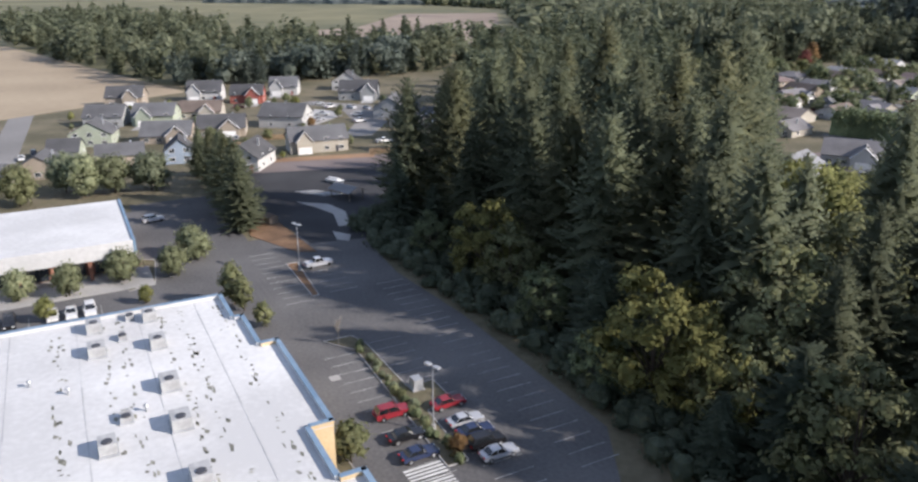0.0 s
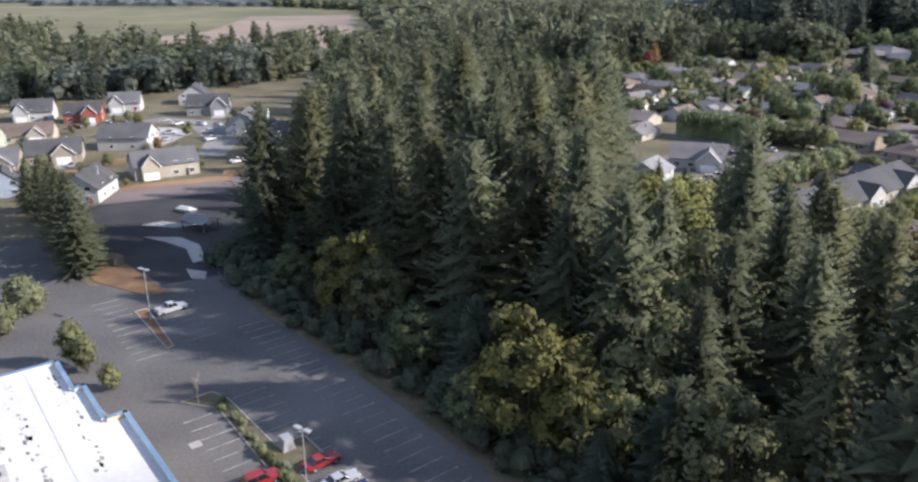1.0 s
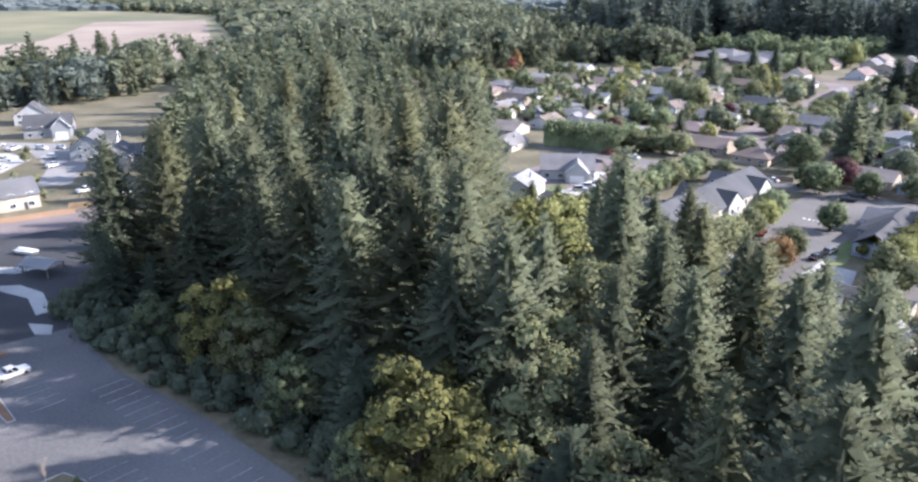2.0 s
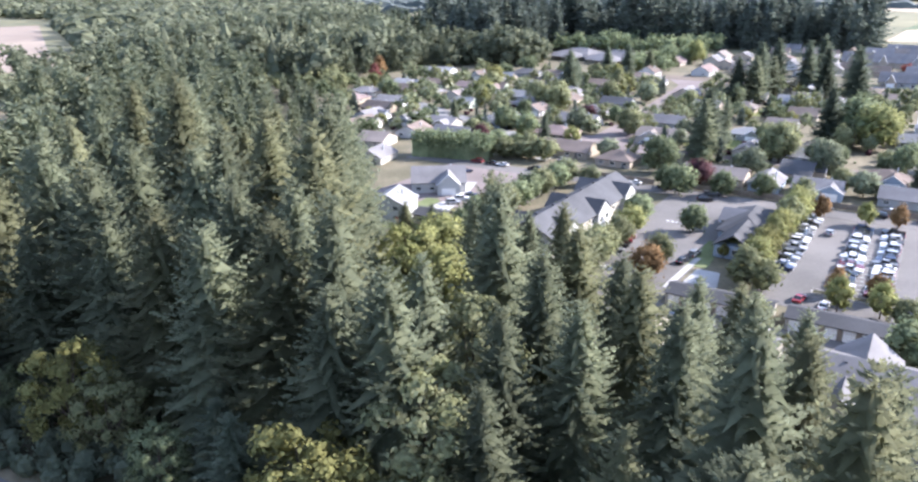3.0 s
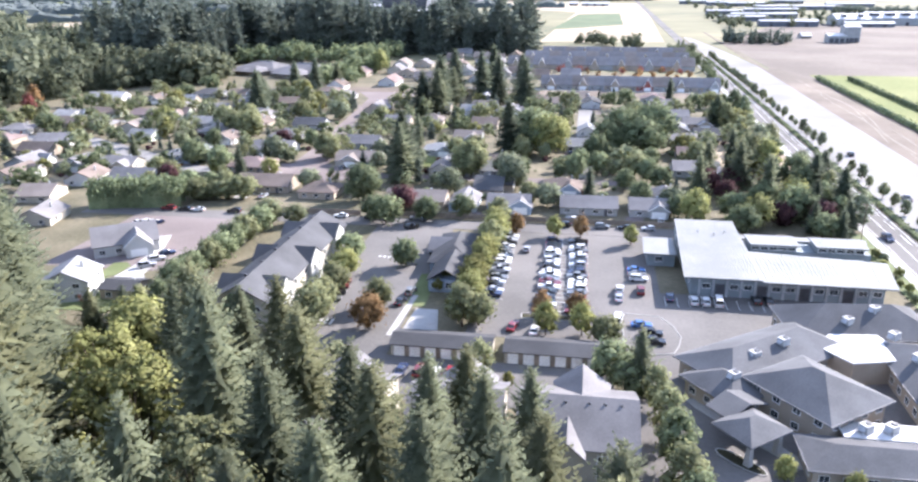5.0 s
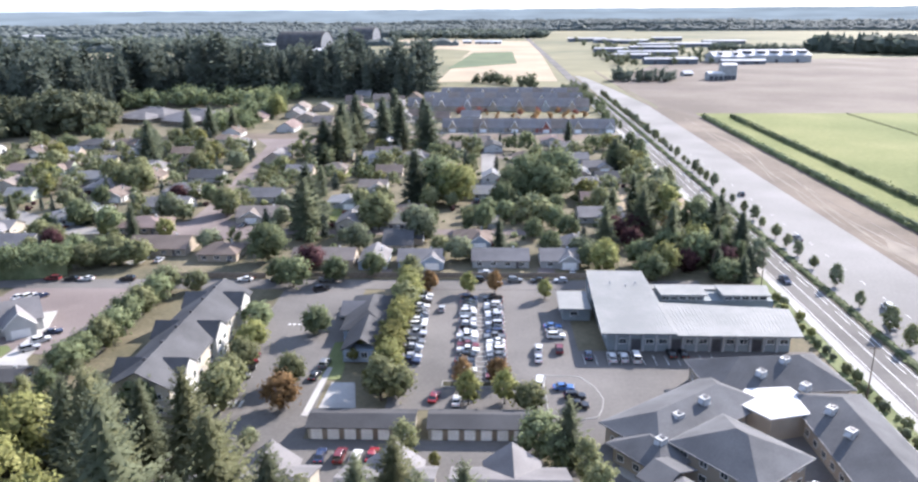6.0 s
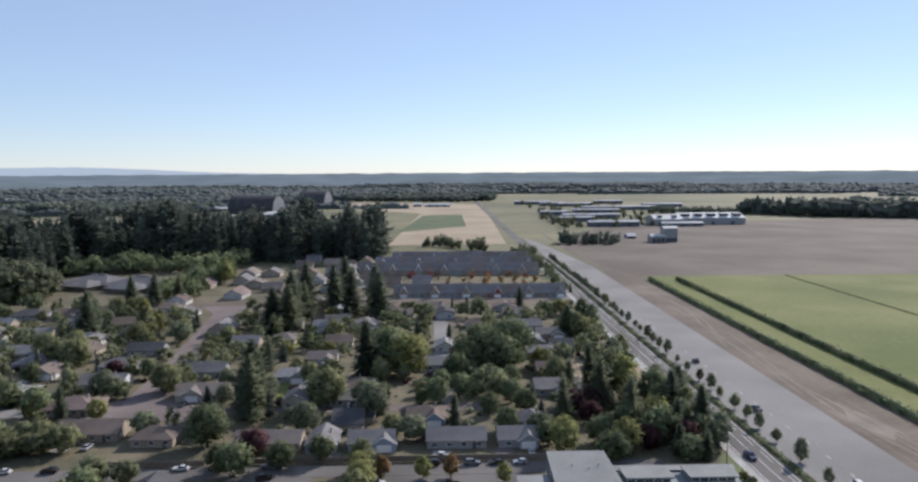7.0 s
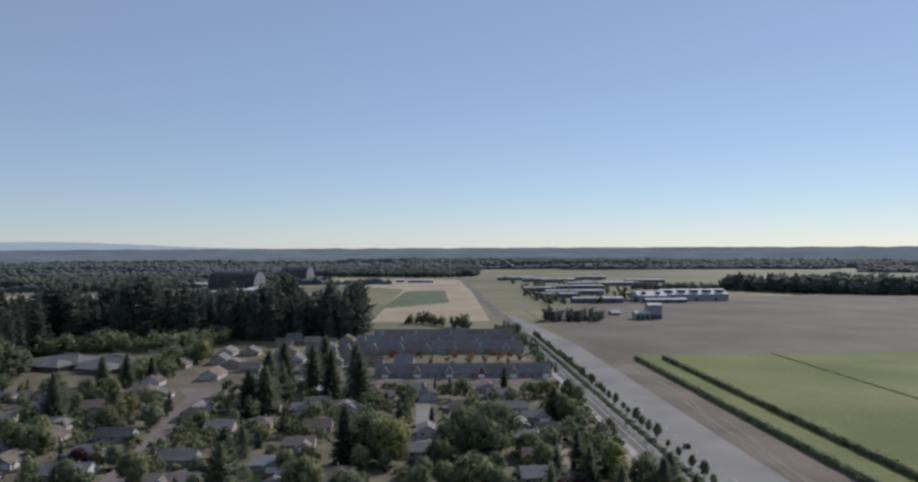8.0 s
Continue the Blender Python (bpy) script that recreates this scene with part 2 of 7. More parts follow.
# ---- building blocks ----
class Geo:
    """Loose vertices and faces of one mesh."""

    def __init__(self):
        self.v, self.f = [], []

    def poly(self, *pts):
        k = len(self.v)
        self.v += [tuple(p) for p in pts]
        self.f.append(tuple(range(k, k + len(pts))))

    def box(self, x0, y0, z0, x1, y1, z1):
        k = len(self.v)
        self.v += [(x, y, z) for z in (z0, z1) for x, y in ((x0, y0), (x1, y0), (x1, y1), (x0, y1))]
        self.f += [tuple(k + i for i in q) for q in ((3, 2, 1, 0), (4, 5, 6, 7), (0, 1, 5, 4), (1, 2, 6, 5), (2, 3, 7, 6), (3, 0, 4, 7))]

    def prism(self, low, high):
        """A closed body between two rings of equal length."""
        k, n = len(self.v), len(low)
        self.v += [tuple(p) for p in (*low, *high)]
        self.f += [tuple(range(k + n - 1, k - 1, -1)), tuple(range(k + n, k + 2 * n))]
        self.f += [(k + i, k + (i + 1) % n, k + n + (i + 1) % n, k + n + i) for i in range(n)]

    def sheet(self, pts, z0, z1):
        self.prism([(x, y, z0) for x, y in pts], [(x, y, z1) for x, y in pts])

    def cyl(self, x, y, z0, z1, r0, r1, n=8):
        ring = [(math.cos(2 * math.pi * i / n), math.sin(2 * math.pi * i / n)) for i in range(n)]
        self.prism([(x + r0 * a, y + r0 * b, z0) for a, b in ring], [(x + r1 * a, y + r1 * b, z1) for a, b in ring])

    def rod(self, a, b, r0, r1, n=5):
        a, b = Vector(a), Vector(b)
        q = (b - a).to_track_quat("Z", "Y")
        ring = [Vector((math.cos(2 * math.pi * i / n), math.sin(2 * math.pi * i / n), 0)) for i in range(n)]
        self.prism([a + q @ (c * r0) for c in ring], [b + q @ (c * r1) for c in ring])

    def wheel(self, x, y, r, w, n=12):
        ring = [(math.cos(2 * math.pi * i / n) * r, r + math.sin(2 * math.pi * i / n) * r) for i in range(n)]
        self.prism([(x + a, y - w / 2, b) for a, b in reversed(ring)], [(x + a, y + w / 2, b) for a, b in reversed(ring)])

    def crown(self, name, zc, lift, keep=0.35):
        """A leafy mesh whose shading follows the whole crown: faces turned outwards, normals eased towards its form."""
        v = np.array(self.v)
        away = v - np.array((0.0, 0.0, zc))
        away[:, 2] = lift(away)
        away /= np.maximum(np.linalg.norm(away, axis=1), 1e-6)[:, None]
        faces, normals = [], away * (1 - keep)
        for q in self.f:
            n = np.cross(v[q[1]] - v[q[0]], v[q[2]] - v[q[0]])
            n /= max(np.linalg.norm(n), 1e-9)
            if n @ away[q[0]] < 0:
                q, n = q[::-1], -n
            faces.append(q)
            normals[list(q)] += keep * n
        me = bpy.data.meshes.new(name)
        me.from_pydata(self.v, [], faces)
        me.shade_smooth()
        me.normals_split_custom_set_from_vertices((normals / np.linalg.norm(normals, axis=1)[:, None]).tolist())
        return me

    def mesh(self, name):
        me = bpy.data.meshes.new(name)
        me.from_pydata(self.v, [], self.f)
        me.update()
        return me


def part(name, geo, material, parent, label=""):
    me = geo.mesh(name) if isinstance(geo, Geo) else geo
    if not me.materials:
        me.materials.append(material)
    ob = new(name, me)
    if me.materials[0] != material:
        ob.material_slots[0].link = "OBJECT"
        ob.material_slots[0].material = material
    ob.parent = parent
    if label:
        ob["label"] = label
    return ob


def thing(name, m, label, category, group="", kind=""):
    ob = new(name)
    ob.empty_display_size = 0.5
    ob.matrix_world = m
    return tagged(ob, label, category, group, kind)


def solid(name, geo, material, label, category, m=None, kind="structure", group=""):
    me = geo.mesh(name)
    me.materials.append(material)
    ob = new(name, me)
    if m is not None:
        ob.matrix_world = m
    return tagged(ob, label, category, group, kind)


def turned(u, v, deg):
    a = radians(deg)
    return u * math.cos(a) - v * math.sin(a), u * math.sin(a) + v * math.cos(a)


def G(u, v, z=0.0, rz=0.0):
    """Place in the blocks east of the wood."""
    return pose(*turned(u, v, 3.3), z, 0, 0, 3.3 + rz)


def S(u, v, z=0.0, rz=0.0):
    """Place on the shopping centre's grid."""
    return pose(*turned(u, v, 4.2), z, 0, 0, 4.2 + rz)


def Hw(u, v, z=0.0, rz=0.0):
    """Place along the highway."""
    return pose(*turned(u, v, 2.57), z, 0, 0, 2.57 + rz)


PAVED = []


def flat(name, pts, z, material, label, category, m=None):
    if category in ("road", "pavement"):
        PAVED.append([tuple((m @ Vector((*p, 0)))[:2]) if m else p for p in pts])
    g = Geo()
    g.sheet(pts, z - 0.25, z)
    return solid(name, g, material, label, category, m)


def rect(u0, v0, u1, v1):
    return [(u0, v0), (u1, v0), (u1, v1), (u0, v1)]


# ---- generators: trees ----
def conifer_meshes(seed, h, r, whorls, per, pairs, low=0.05, top=0.85, twig=1.0, slim=0.3):
    """Tapered trunk and a crown of feathered boughs: paired twigs along each branch, tips upturned."""
    rng = random.Random(seed)
    t = Geo()
    t.cyl(0, 0, -0.3, h * 0.5, 0.012 * h + 0.1, 0.007 * h + 0.04, 7)
    t.cyl(0, 0, h * 0.5, h * 0.97, 0.007 * h + 0.04, 0.02, 6)
    c = Geo()
    tiers = 15
    for j in range(tiers):
        s0 = low + (0.95 - low) * j / tiers
        r0, k, z0, z1 = r * ((1 - s0) ** top) * 0.76, len(c.v), h * s0, h * min(s0 + 0.11, 0.97)
        for i in range(14):
            a, q = 6.283 * (i + rng.uniform(-0.2, 0.2)) / 14 + j * 0.7, rng.uniform(0.8, 1.25) if i % 2 else rng.uniform(0.3, 0.5)
            c.v.append((r0 * q * math.cos(a), r0 * q * math.sin(a), z0 + (1 - q) * 0.05 * h + rng.uniform(-0.015, 0.015) * h))
        c.v.append((0, 0, z1))
        c.f += [(k + i, k + (i + 1) % 14, k + 14) for i in range(14)]
    sector = [rng.uniform(0.74, 1.16) for _ in range(6)]
    for i in range(whorls):
        s = low + (0.985 - low) * (i / (whorls - 1)) ** 0.92
        full = min(1.0, (s - low) * 2.2 + 0.62) * (1 - s) ** top + 0.025
        layer = rng.uniform(0.84, 1.12)
        n = max(4, int(per * (0.45 + 0.55 * (1 - s)) + rng.random()))
        turn = rng.random() * 6.28
        for k in range(n):
            if rng.random() < 0.08:
                continue
            az = turn + 6.283 * k / n + rng.uniform(-0.35, 0.35)
            length = r * full * layer * sector[int(az / 1.0472) % 6] * rng.uniform(0.66, 1.15)
            rise, curl = -0.1 + 0.72 * s + rng.uniform(-0.16, 0.16), rng.uniform(0.05, 0.3)
            ca, sa = math.cos(az), math.sin(az)
            out, side = Vector((ca, sa, 0)), Vector((-sa, ca, 0))
            root = Vector((0, 0, h * s + rng.uniform(-0.5, 0.5) * h / whorls))
            m = max(2, int(pairs * (0.35 + 0.65 * min(1.0, length / (0.62 * r)))))
            for q in range(m + 1):
                f = min(1.0, 0.26 + 0.74 * (q + rng.uniform(-0.3, 0.5)) / m)
                p = root + out * (length * f) + Vector((0, 0, length * (rise * f + curl * f * f)))
                ahead = Vector((ca, sa, rise + 2 * curl * f)).normalized()
                for w in ((1, -1) if q < m else (0,)):
                    k2 = twig * (0.42 + 0.15 * length * (1.12 - f)) * rng.uniform(0.65, 1.3)
                    d = (ahead * rng.uniform(0.6, 1.1) + side * (w * rng.uniform(0.5, 1.0)) + Vector((0, 0, rng.uniform(-0.2, 0.5)))).normalized()
                    e = d.cross(Vector((rng.uniform(-0.7, 0.7), rng.uniform(-0.7, 0.7), 1.0))).normalized() * (k2 * slim * rng.uniform(0.75, 1.3))
                    c.poly(p + d * (k2 * 0.2) - e, p + d * (k2 * 1.1), p + d * (k2 * 0.1) + e)
    return t.mesh("trunk"), c.crown("crown", 0.0, lambda a: 1.25 * np.hypot(a[:, 0], a[:, 1]) + 0.3, 0.3)


def leaf_mass(c, rng, cx, cy, cz, rx, ry, rz, n, leaf, lower=-0.75):
    """Small bent leaf clumps over a rounded, uneven body."""
    for _ in range(n):
        while True:
            d = Vector((rng.gauss(0, 1), rng.gauss(0, 1), rng.gauss(0.15, 1)))
            if d.length > 0.1:
                d.normalize()
                if d.z > lower:
                    break
        k = rng.uniform(0.55, 1.2)
        p = Vector((cx + d.x * rx * k, cy + d.y * ry * k, cz + d.z * rz * k))
        nrm = (d + Vector((rng.uniform(-0.55, 0.55), rng.uniform(-0.55, 0.55), rng.uniform(-0.3, 0.6)))).normalized()
        a = nrm.orthogonal().normalized()
        a.rotate(Matrix.Rotation(rng.random() * 6.28, 3, nrm))
        b = nrm.cross(a)
        s = leaf * rng.uniform(0.55, 1.35)
        c.poly(p - a * s, p - b * s * 0.62 + nrm * s * 0.2, p + a * s * rng.uniform(0.7, 1.1), p + b * s * 0.62 - nrm * s * 0.15)


def ball(c, cx, cy, cz, rx, ry, rz, rng):
    """An uneven inner body that closes the crown."""
    rows, cols = 4, 7
    pts = []
    for i in range(rows + 1):
        th = math.pi * i / rows
        pts.append([(cx + rx * math.sin(th) * math.cos(6.283 * j / cols + i) * rng.uniform(0.8, 1.1), cy + ry * math.sin(th) * math.sin(6.283 * j / cols + i) * rng.uniform(0.8, 1.1), cz + rz * math.cos(th)) for j in range(cols)])
    for i in range(rows):
        for j in range(cols):
            c.poly(pts[i + 1][j], pts[i + 1][(j + 1) % cols], pts[i][(j + 1) % cols], pts[i][j])


def broadleaf_meshes(seed, h, r, n, leaf, low=0.08, lobes=15, loose=False):
    """A full, egg-shaped crown of overlapping lobes on a short forked trunk."""
    rng = random.Random(seed)
    t, c = Geo(), Geo()
    fork = h * (low + 0.14)
    t.cyl(0, 0, -0.3, fork, 0.018 * h + 0.05, 0.012 * h + 0.03, 7)
    zc, half = h * (1 + low) / 2, h * (1 - low) / 2
    lean = rng.random() * 6.28
    for i in range(lobes):
        up = 1 - 2 * (i + 0.5) / lobes
        a = 2.39996 * i + lean + rng.uniform(-0.3, 0.3)
        out = 0.62 * math.sqrt(max(0.0, 1 - up * up)) * (1 - 0.22 * up) * rng.uniform(0.8, 1.18)
        x, y, z = r * out * math.cos(a), r * out * math.sin(a), zc + half * up * 0.66 + rng.uniform(-0.06, 0.06) * h
        s = r * rng.uniform(0.36, 0.5)
        if loose:
            x, y, s = x * 1.4, y * 1.4, r * rng.uniform(0.13, 0.3)
            z += rng.uniform(-0.08, 0.05) * h
        if i % 3 == 0:
            t.rod((0, 0, fork * 0.9), (x * 0.8, y * 0.8, z), 0.008 * h + 0.02, 0.03, 4)
        ball(c, x, y, z, s * 0.56, s * 0.56, s * 0.56, rng)
        leaf_mass(c, rng, x, y, z, s, s, s * 0.95, n // lobes, leaf)
    return t.mesh("trunk"), c.crown("crown", zc, lambda a: a[:, 2] + 0.15 * half, 0.45)


TREES = {}


def tree_proto(shape):
    if shape not in TREES:
        seed = sum(ord(ch) * (i + 3) for i, ch in enumerate(shape))
        kind, size = shape.split("_")[:2]
        if kind == "fir":
            if size == "near":
                ms = conifer_meshes(seed, 36, 12.0, 40, 14, 10, 0.05, 0.6 + 0.06 * (seed % 4), 0.95, 0.42)
                hh = 36
            elif size == "mid":
                ms = conifer_meshes(seed, 32, 9.6, 30, 11, 9, 0.03, 0.66, 1.15, 0.44)
                hh = 32
            else:
                ms = conifer_meshes(seed, 14, 4.6, 19, 9, 6, 0.03, 0.68, 1.0, 0.46)
                hh = 14
        else:
            hh, rr, n, leaf, low = {"big": (17, 8.2, 2000, 0.56, 0.05), "maple": (20, 7.2, 4200, 0.34, 0.06), "round": (10, 5.0, 1000, 0.43, 0.06), "small": (6, 2.4, 620, 0.27, 0.07),
                                    "tall": (13, 3.7, 950, 0.42, 0.04), "shrub": (2.2, 1.5, 90, 0.28, 0.0)}[size]
            ms = broadleaf_meshes(seed, hh, rr, n, leaf, low, 46 if size == "maple" else 19, size == "maple")
        TREES[shape] = (hh, *ms)
    return TREES[shape]


def plant(shape, x, y, h, leaves, label, category="tree", group="", wide=1.0, rng=random):
    hh, t, c = tree_proto(shape)
    s = h / hh
    name = "conifer" if shape.startswith("fir") else ("shrub" if "shrub" in shape else "tree")
    ob = thing(name, pose(x, y, 0, 0, 0, rng.uniform(0, 360)), label, category, group)
    ob.scale = (s * wide, s * wide, s)
    part("trunk", t, soil_bark, ob)
    part("crown", c, leaves, ob)
    return ob


# ---- generators: vehicles ----
CAR_MESHES = {}
PAINT = {}
for word, c in (("white", (0.55, 0.55, 0.54)), ("silver", (0.42, 0.43, 0.45)), ("grey", (0.16, 0.165, 0.17)), ("black", (0.012, 0.012, 0.014)), ("red", (0.22, 0.02, 0.028)),
                ("blue", (0.05, 0.12, 0.3)), ("navy", (0.02, 0.03, 0.07)), ("maroon", (0.12, 0.02, 0.025))):
    PAINT[word] = mat("car_" + word, tuple(x * 0.95 for x in c), tuple(min(0.8, x * 1.05) for x in c), 0.25, 1.0, 0.5, spec=0.6, metal=0.25 if word in ("silver", "grey") else 0.0)


def car_meshes(kind):
    if kind in CAR_MESHES:
        return CAR_MESHES[kind]
    L, w, hood, roof, x_ws, x_rf, x_rr, x_bk = {"sedan": (4.7, 1.82, 0.92, 1.45, 0.85, 0.15, -1.15, -1.75), "suv": (4.75, 1.9, 1.08, 1.76, 0.95, 0.35, -1.85, -2.2),
                                               "hatch": (4.1, 1.76, 0.95, 1.52, 0.75, 0.1, -1.4, -1.95), "pickup": (5.6, 1.98, 1.12, 1.85, 1.15, 0.55, -0.75, -0.95),
                                               "van": (5.4, 2.0, 1.15, 2.15, 1.75, 1.1, -2.5, -2.62)}[kind]
    e, y = L / 2, w / 2
    b = Geo()
    side = [(e - 0.1, 0.32), (e, 0.55), (e - 0.08, hood - 0.16), (x_ws, hood), (x_bk, hood + 0.02), (-e + 0.08, hood - 0.06), (-e, 0.55), (-e + 0.12, 0.32)]
    tuck = [0.06, 0.0, 0.05, 0.07, 0.07, 0.06, 0.0, 0.06]
    b.prism([(x, -y + k, z) for (x, z), k in zip(side, tuck)], [(x, y - k, z) for (x, z), k in zip(side, tuck)])
    if kind == "pickup":
        b.box(-e + 0.15, -y + 0.1, hood, -e + 0.22, y - 0.1, hood + 0.12)
        for s in (-1, 1):
            b.box(-e + 0.15, s * (y - 0.16) - 0.05, hood, x_bk, s * (y - 0.16) + 0.05, hood + 0.12)
    b.prism([(x_rf - 0.02, -y + 0.24, roof - 0.05), (x_rf - 0.02, y - 0.24, roof - 0.05), (x_rr, y - 0.24, roof - 0.05), (x_rr, -y + 0.24, roof - 0.05)],
            [(x_rf - 0.18, -y + 0.3, roof), (x_rf - 0.18, y - 0.3, roof), (x_rr + 0.1, y - 0.3, roof), (x_rr + 0.1, -y + 0.3, roof)])
    for s in (-1, 1):
        for xa, xb in ((x_ws - 0.02, x_rf), (x_bk + 0.02, x_rr), ((x_ws + x_bk) / 2, (x_rf + x_rr) / 2)):
            b.rod((xa, s * (y - 0.09), hood - 0.02), (xb, s * (y - 0.25), roof - 0.04), 0.045, 0.045, 4)
        b.box(x_ws - 0.25, s * y - 0.1, hood - 0.02, x_ws - 0.1, s * y + 0.12, hood + 0.12)
    g = Geo()
    g.prism([(x_ws, -y + 0.1, hood - 0.03), (x_ws, y - 0.1, hood - 0.03), (x_bk, y - 0.1, hood - 0.03), (x_bk, -y + 0.1, hood - 0.03)],
            [(x_rf, -y + 0.26, roof - 0.04), (x_rf, y - 0.26, roof - 0.04), (x_rr, y - 0.26, roof - 0.04), (x_rr, -y + 0.26, roof - 0.04)])
    wh = []
    for sx in (e - 0.85, -e + 0.9):
        for s in (-1, 1):
            k = Geo()
            k.wheel(sx, s * (y - 0.1), 0.33, 0.24)
            rim = Geo()
            rim.wheel(sx, s * (y + 0.022), 0.2, 0.02, 10)
            rim.v = [(p[0], p[1], p[2] + 0.13) for p in rim.v]
            wh.append((k.mesh("wheel"), rim.mesh("rim")))
    li = []
    for sx, nm, zz in ((e - 0.06, "headlight", 0.66), (-e + 0.03, "taillight", 0.8)):
        for s in (-1, 1):
            k = Geo()
            k.box(sx - 0.06, s * (y - 0.32) - 0.2, zz - 0.07, sx + 0.05, s * (y - 0.32) + 0.2, zz + 0.08)
            li.append((nm, k.mesh(nm)))
    CAR_MESHES[kind] = (b.mesh("body"), g.mesh("glazing"), wh, li)
    return CAR_MESHES[kind]


KIND_WORDS = {"sedan": "sedan", "suv": "sport utility car", "hatch": "hatchback", "pickup": "pickup truck", "van": "van"}


def car(m, kind, colour, where, group="parked cars", near=False):
    b, g, wh, li = car_meshes(kind)
    ob = thing("van" if kind == "van" else "pickup_truck" if kind == "pickup" else "car", m, f"{colour} {KIND_WORDS[kind]} {where}", "car", group)
    part("body", b, PAINT[colour], ob)
    part("glazing", g, car_glass, ob)
    for k, rim in wh:
        w = part("wheel", k, rubber, ob)
        if near:
            part("rim", rim, metal_grey, w)
    for nm, k in li:
        part(nm, k, lamp_lens if nm == "headlight" else tail_lens, ob)
    return ob


# ---- generators: houses ----
def gable(g, w, d, he, hr, over=0.5, cx=0.0, cy=0.0, along="x", t=0.22):
    """Two roof slabs with their ridge along x or y."""
    a, b = (w / 2 + over * 0.7, d / 2 + over) if along == "x" else (d / 2 + over * 0.7, w / 2 + over)
    drop = (hr - he) * over / (b - over)

    def p(i, j, z):
        return (cx + i, cy + j, z) if along == "x" else (cx - j, cy + i, z)
    for s in (-1, 1):
        low = [p(-a, 0, hr), p(a, 0, hr), p(a, s * b, he - drop), p(-a, s * b, he - drop)]
        if s > 0:
            low.reverse()
        g.prism([(x, y, z) for x, y, z in low][::-1], [(x, y, z + t) for x, y, z in low][::-1])


def hip(g, w, d, he, hr, over=0.5, cx=0.0, cy=0.0, t=0.2):
    a, b = w / 2 + over, d / 2 + over
    if a >= b:
        e = [(cx - (a - b), cy), (cx + (a - b), cy)]
    else:
        e = [(cx, cy - (b - a)), (cx, cy + (b - a))]
    base = [(cx - a, cy - b), (cx + a, cy - b), (cx + a, cy + b), (cx - a, cy + b)]
    k = len(g.v)
    g.v += [(x, y, he - t) for x, y in base] + [(x, y, he) for x, y in base] + [(x, y, hr) for x, y in e]
    for i in range(4):
        j = (i + 1) % 4
        g.f.append((k + i, k + j, k + 4 + j, k + 4 + i))
    g.f.append((k + 3, k + 2, k + 1, k))
    if a >= b:
        g.f += [(k + 4, k + 5, k + 9, k + 8), (k + 5, k + 6, k + 9), (k + 6, k + 7, k + 8, k + 9), (k + 7, k + 4, k + 8)]
    else:
        g.f += [(k + 4, k + 5, k + 8), (k + 5, k + 6, k + 9, k + 8), (k + 6, k + 7, k + 9), (k + 7, k + 4, k + 8, k + 9)]


def gable_wall(g, w, d, he, hr, cx=0.0, cy=0.0, along="x"):
    g.box(cx - w / 2, cy - d / 2, 0, cx + w / 2, cy + d / 2, he)
    if along == "x":
        for s in (-1, 1):
            x = cx + s * w / 2
            g.prism([(x - s * 0.2, cy - d / 2, he), (x - s * 0.2, cy + d / 2, he), (x - s * 0.2, cy, hr)][::s], [(x, cy - d / 2, he), (x, cy + d / 2, he), (x, cy, hr)][::s])
    else:
        for s in (-1, 1):
            y = cy + s * d / 2
            g.prism([(cx - w / 2, y - s * 0.2, he), (cx + w / 2, y - s * 0.2, he), (cx, y - s * 0.2, hr)][::-s], [(cx - w / 2, y, he), (cx + w / 2, y, he), (cx, y, hr)][::-s])


WINDOW_MESHES = {}


def window(parent, x, y, z, w, h, face, sill=True):
    """A framed window on a wall that faces -y (0), +x (90), +y (180) or -x (270)."""
    key = (w, h)
    if key not in WINDOW_MESHES:
        fr, pn = Geo(), Geo()
        k = 0.09
        fr.box(-w / 2 - k, -0.06, -h / 2 - k, -w / 2, 0.02, h / 2 + k)
        fr.box(w / 2, -0.06, -h / 2 - k, w / 2 + k, 0.02, h / 2 + k)
        fr.box(-w / 2, -0.06, h / 2, w / 2, 0.02, h / 2 + k)
        fr.box(-w / 2, -0.09, -h / 2 - k, w / 2, 0.02, -h / 2)
        fr.box(-0.03, -0.05, -h / 2, 0.03, 0.02, h / 2)
        pn.box(-w / 2, -0.03, -h / 2, w / 2, 0.01, h / 2)
        WINDOW_MESHES[key] = (fr.mesh("window"), pn.mesh("pane"))
    f, p = WINDOW_MESHES[key]
    ob = part("window", f, trim_white, parent)
    ob.matrix_basis = pose(x, y, z, 0, 0, face)
    part("pane", p, glass, ob)
    return ob


HOUSES = []


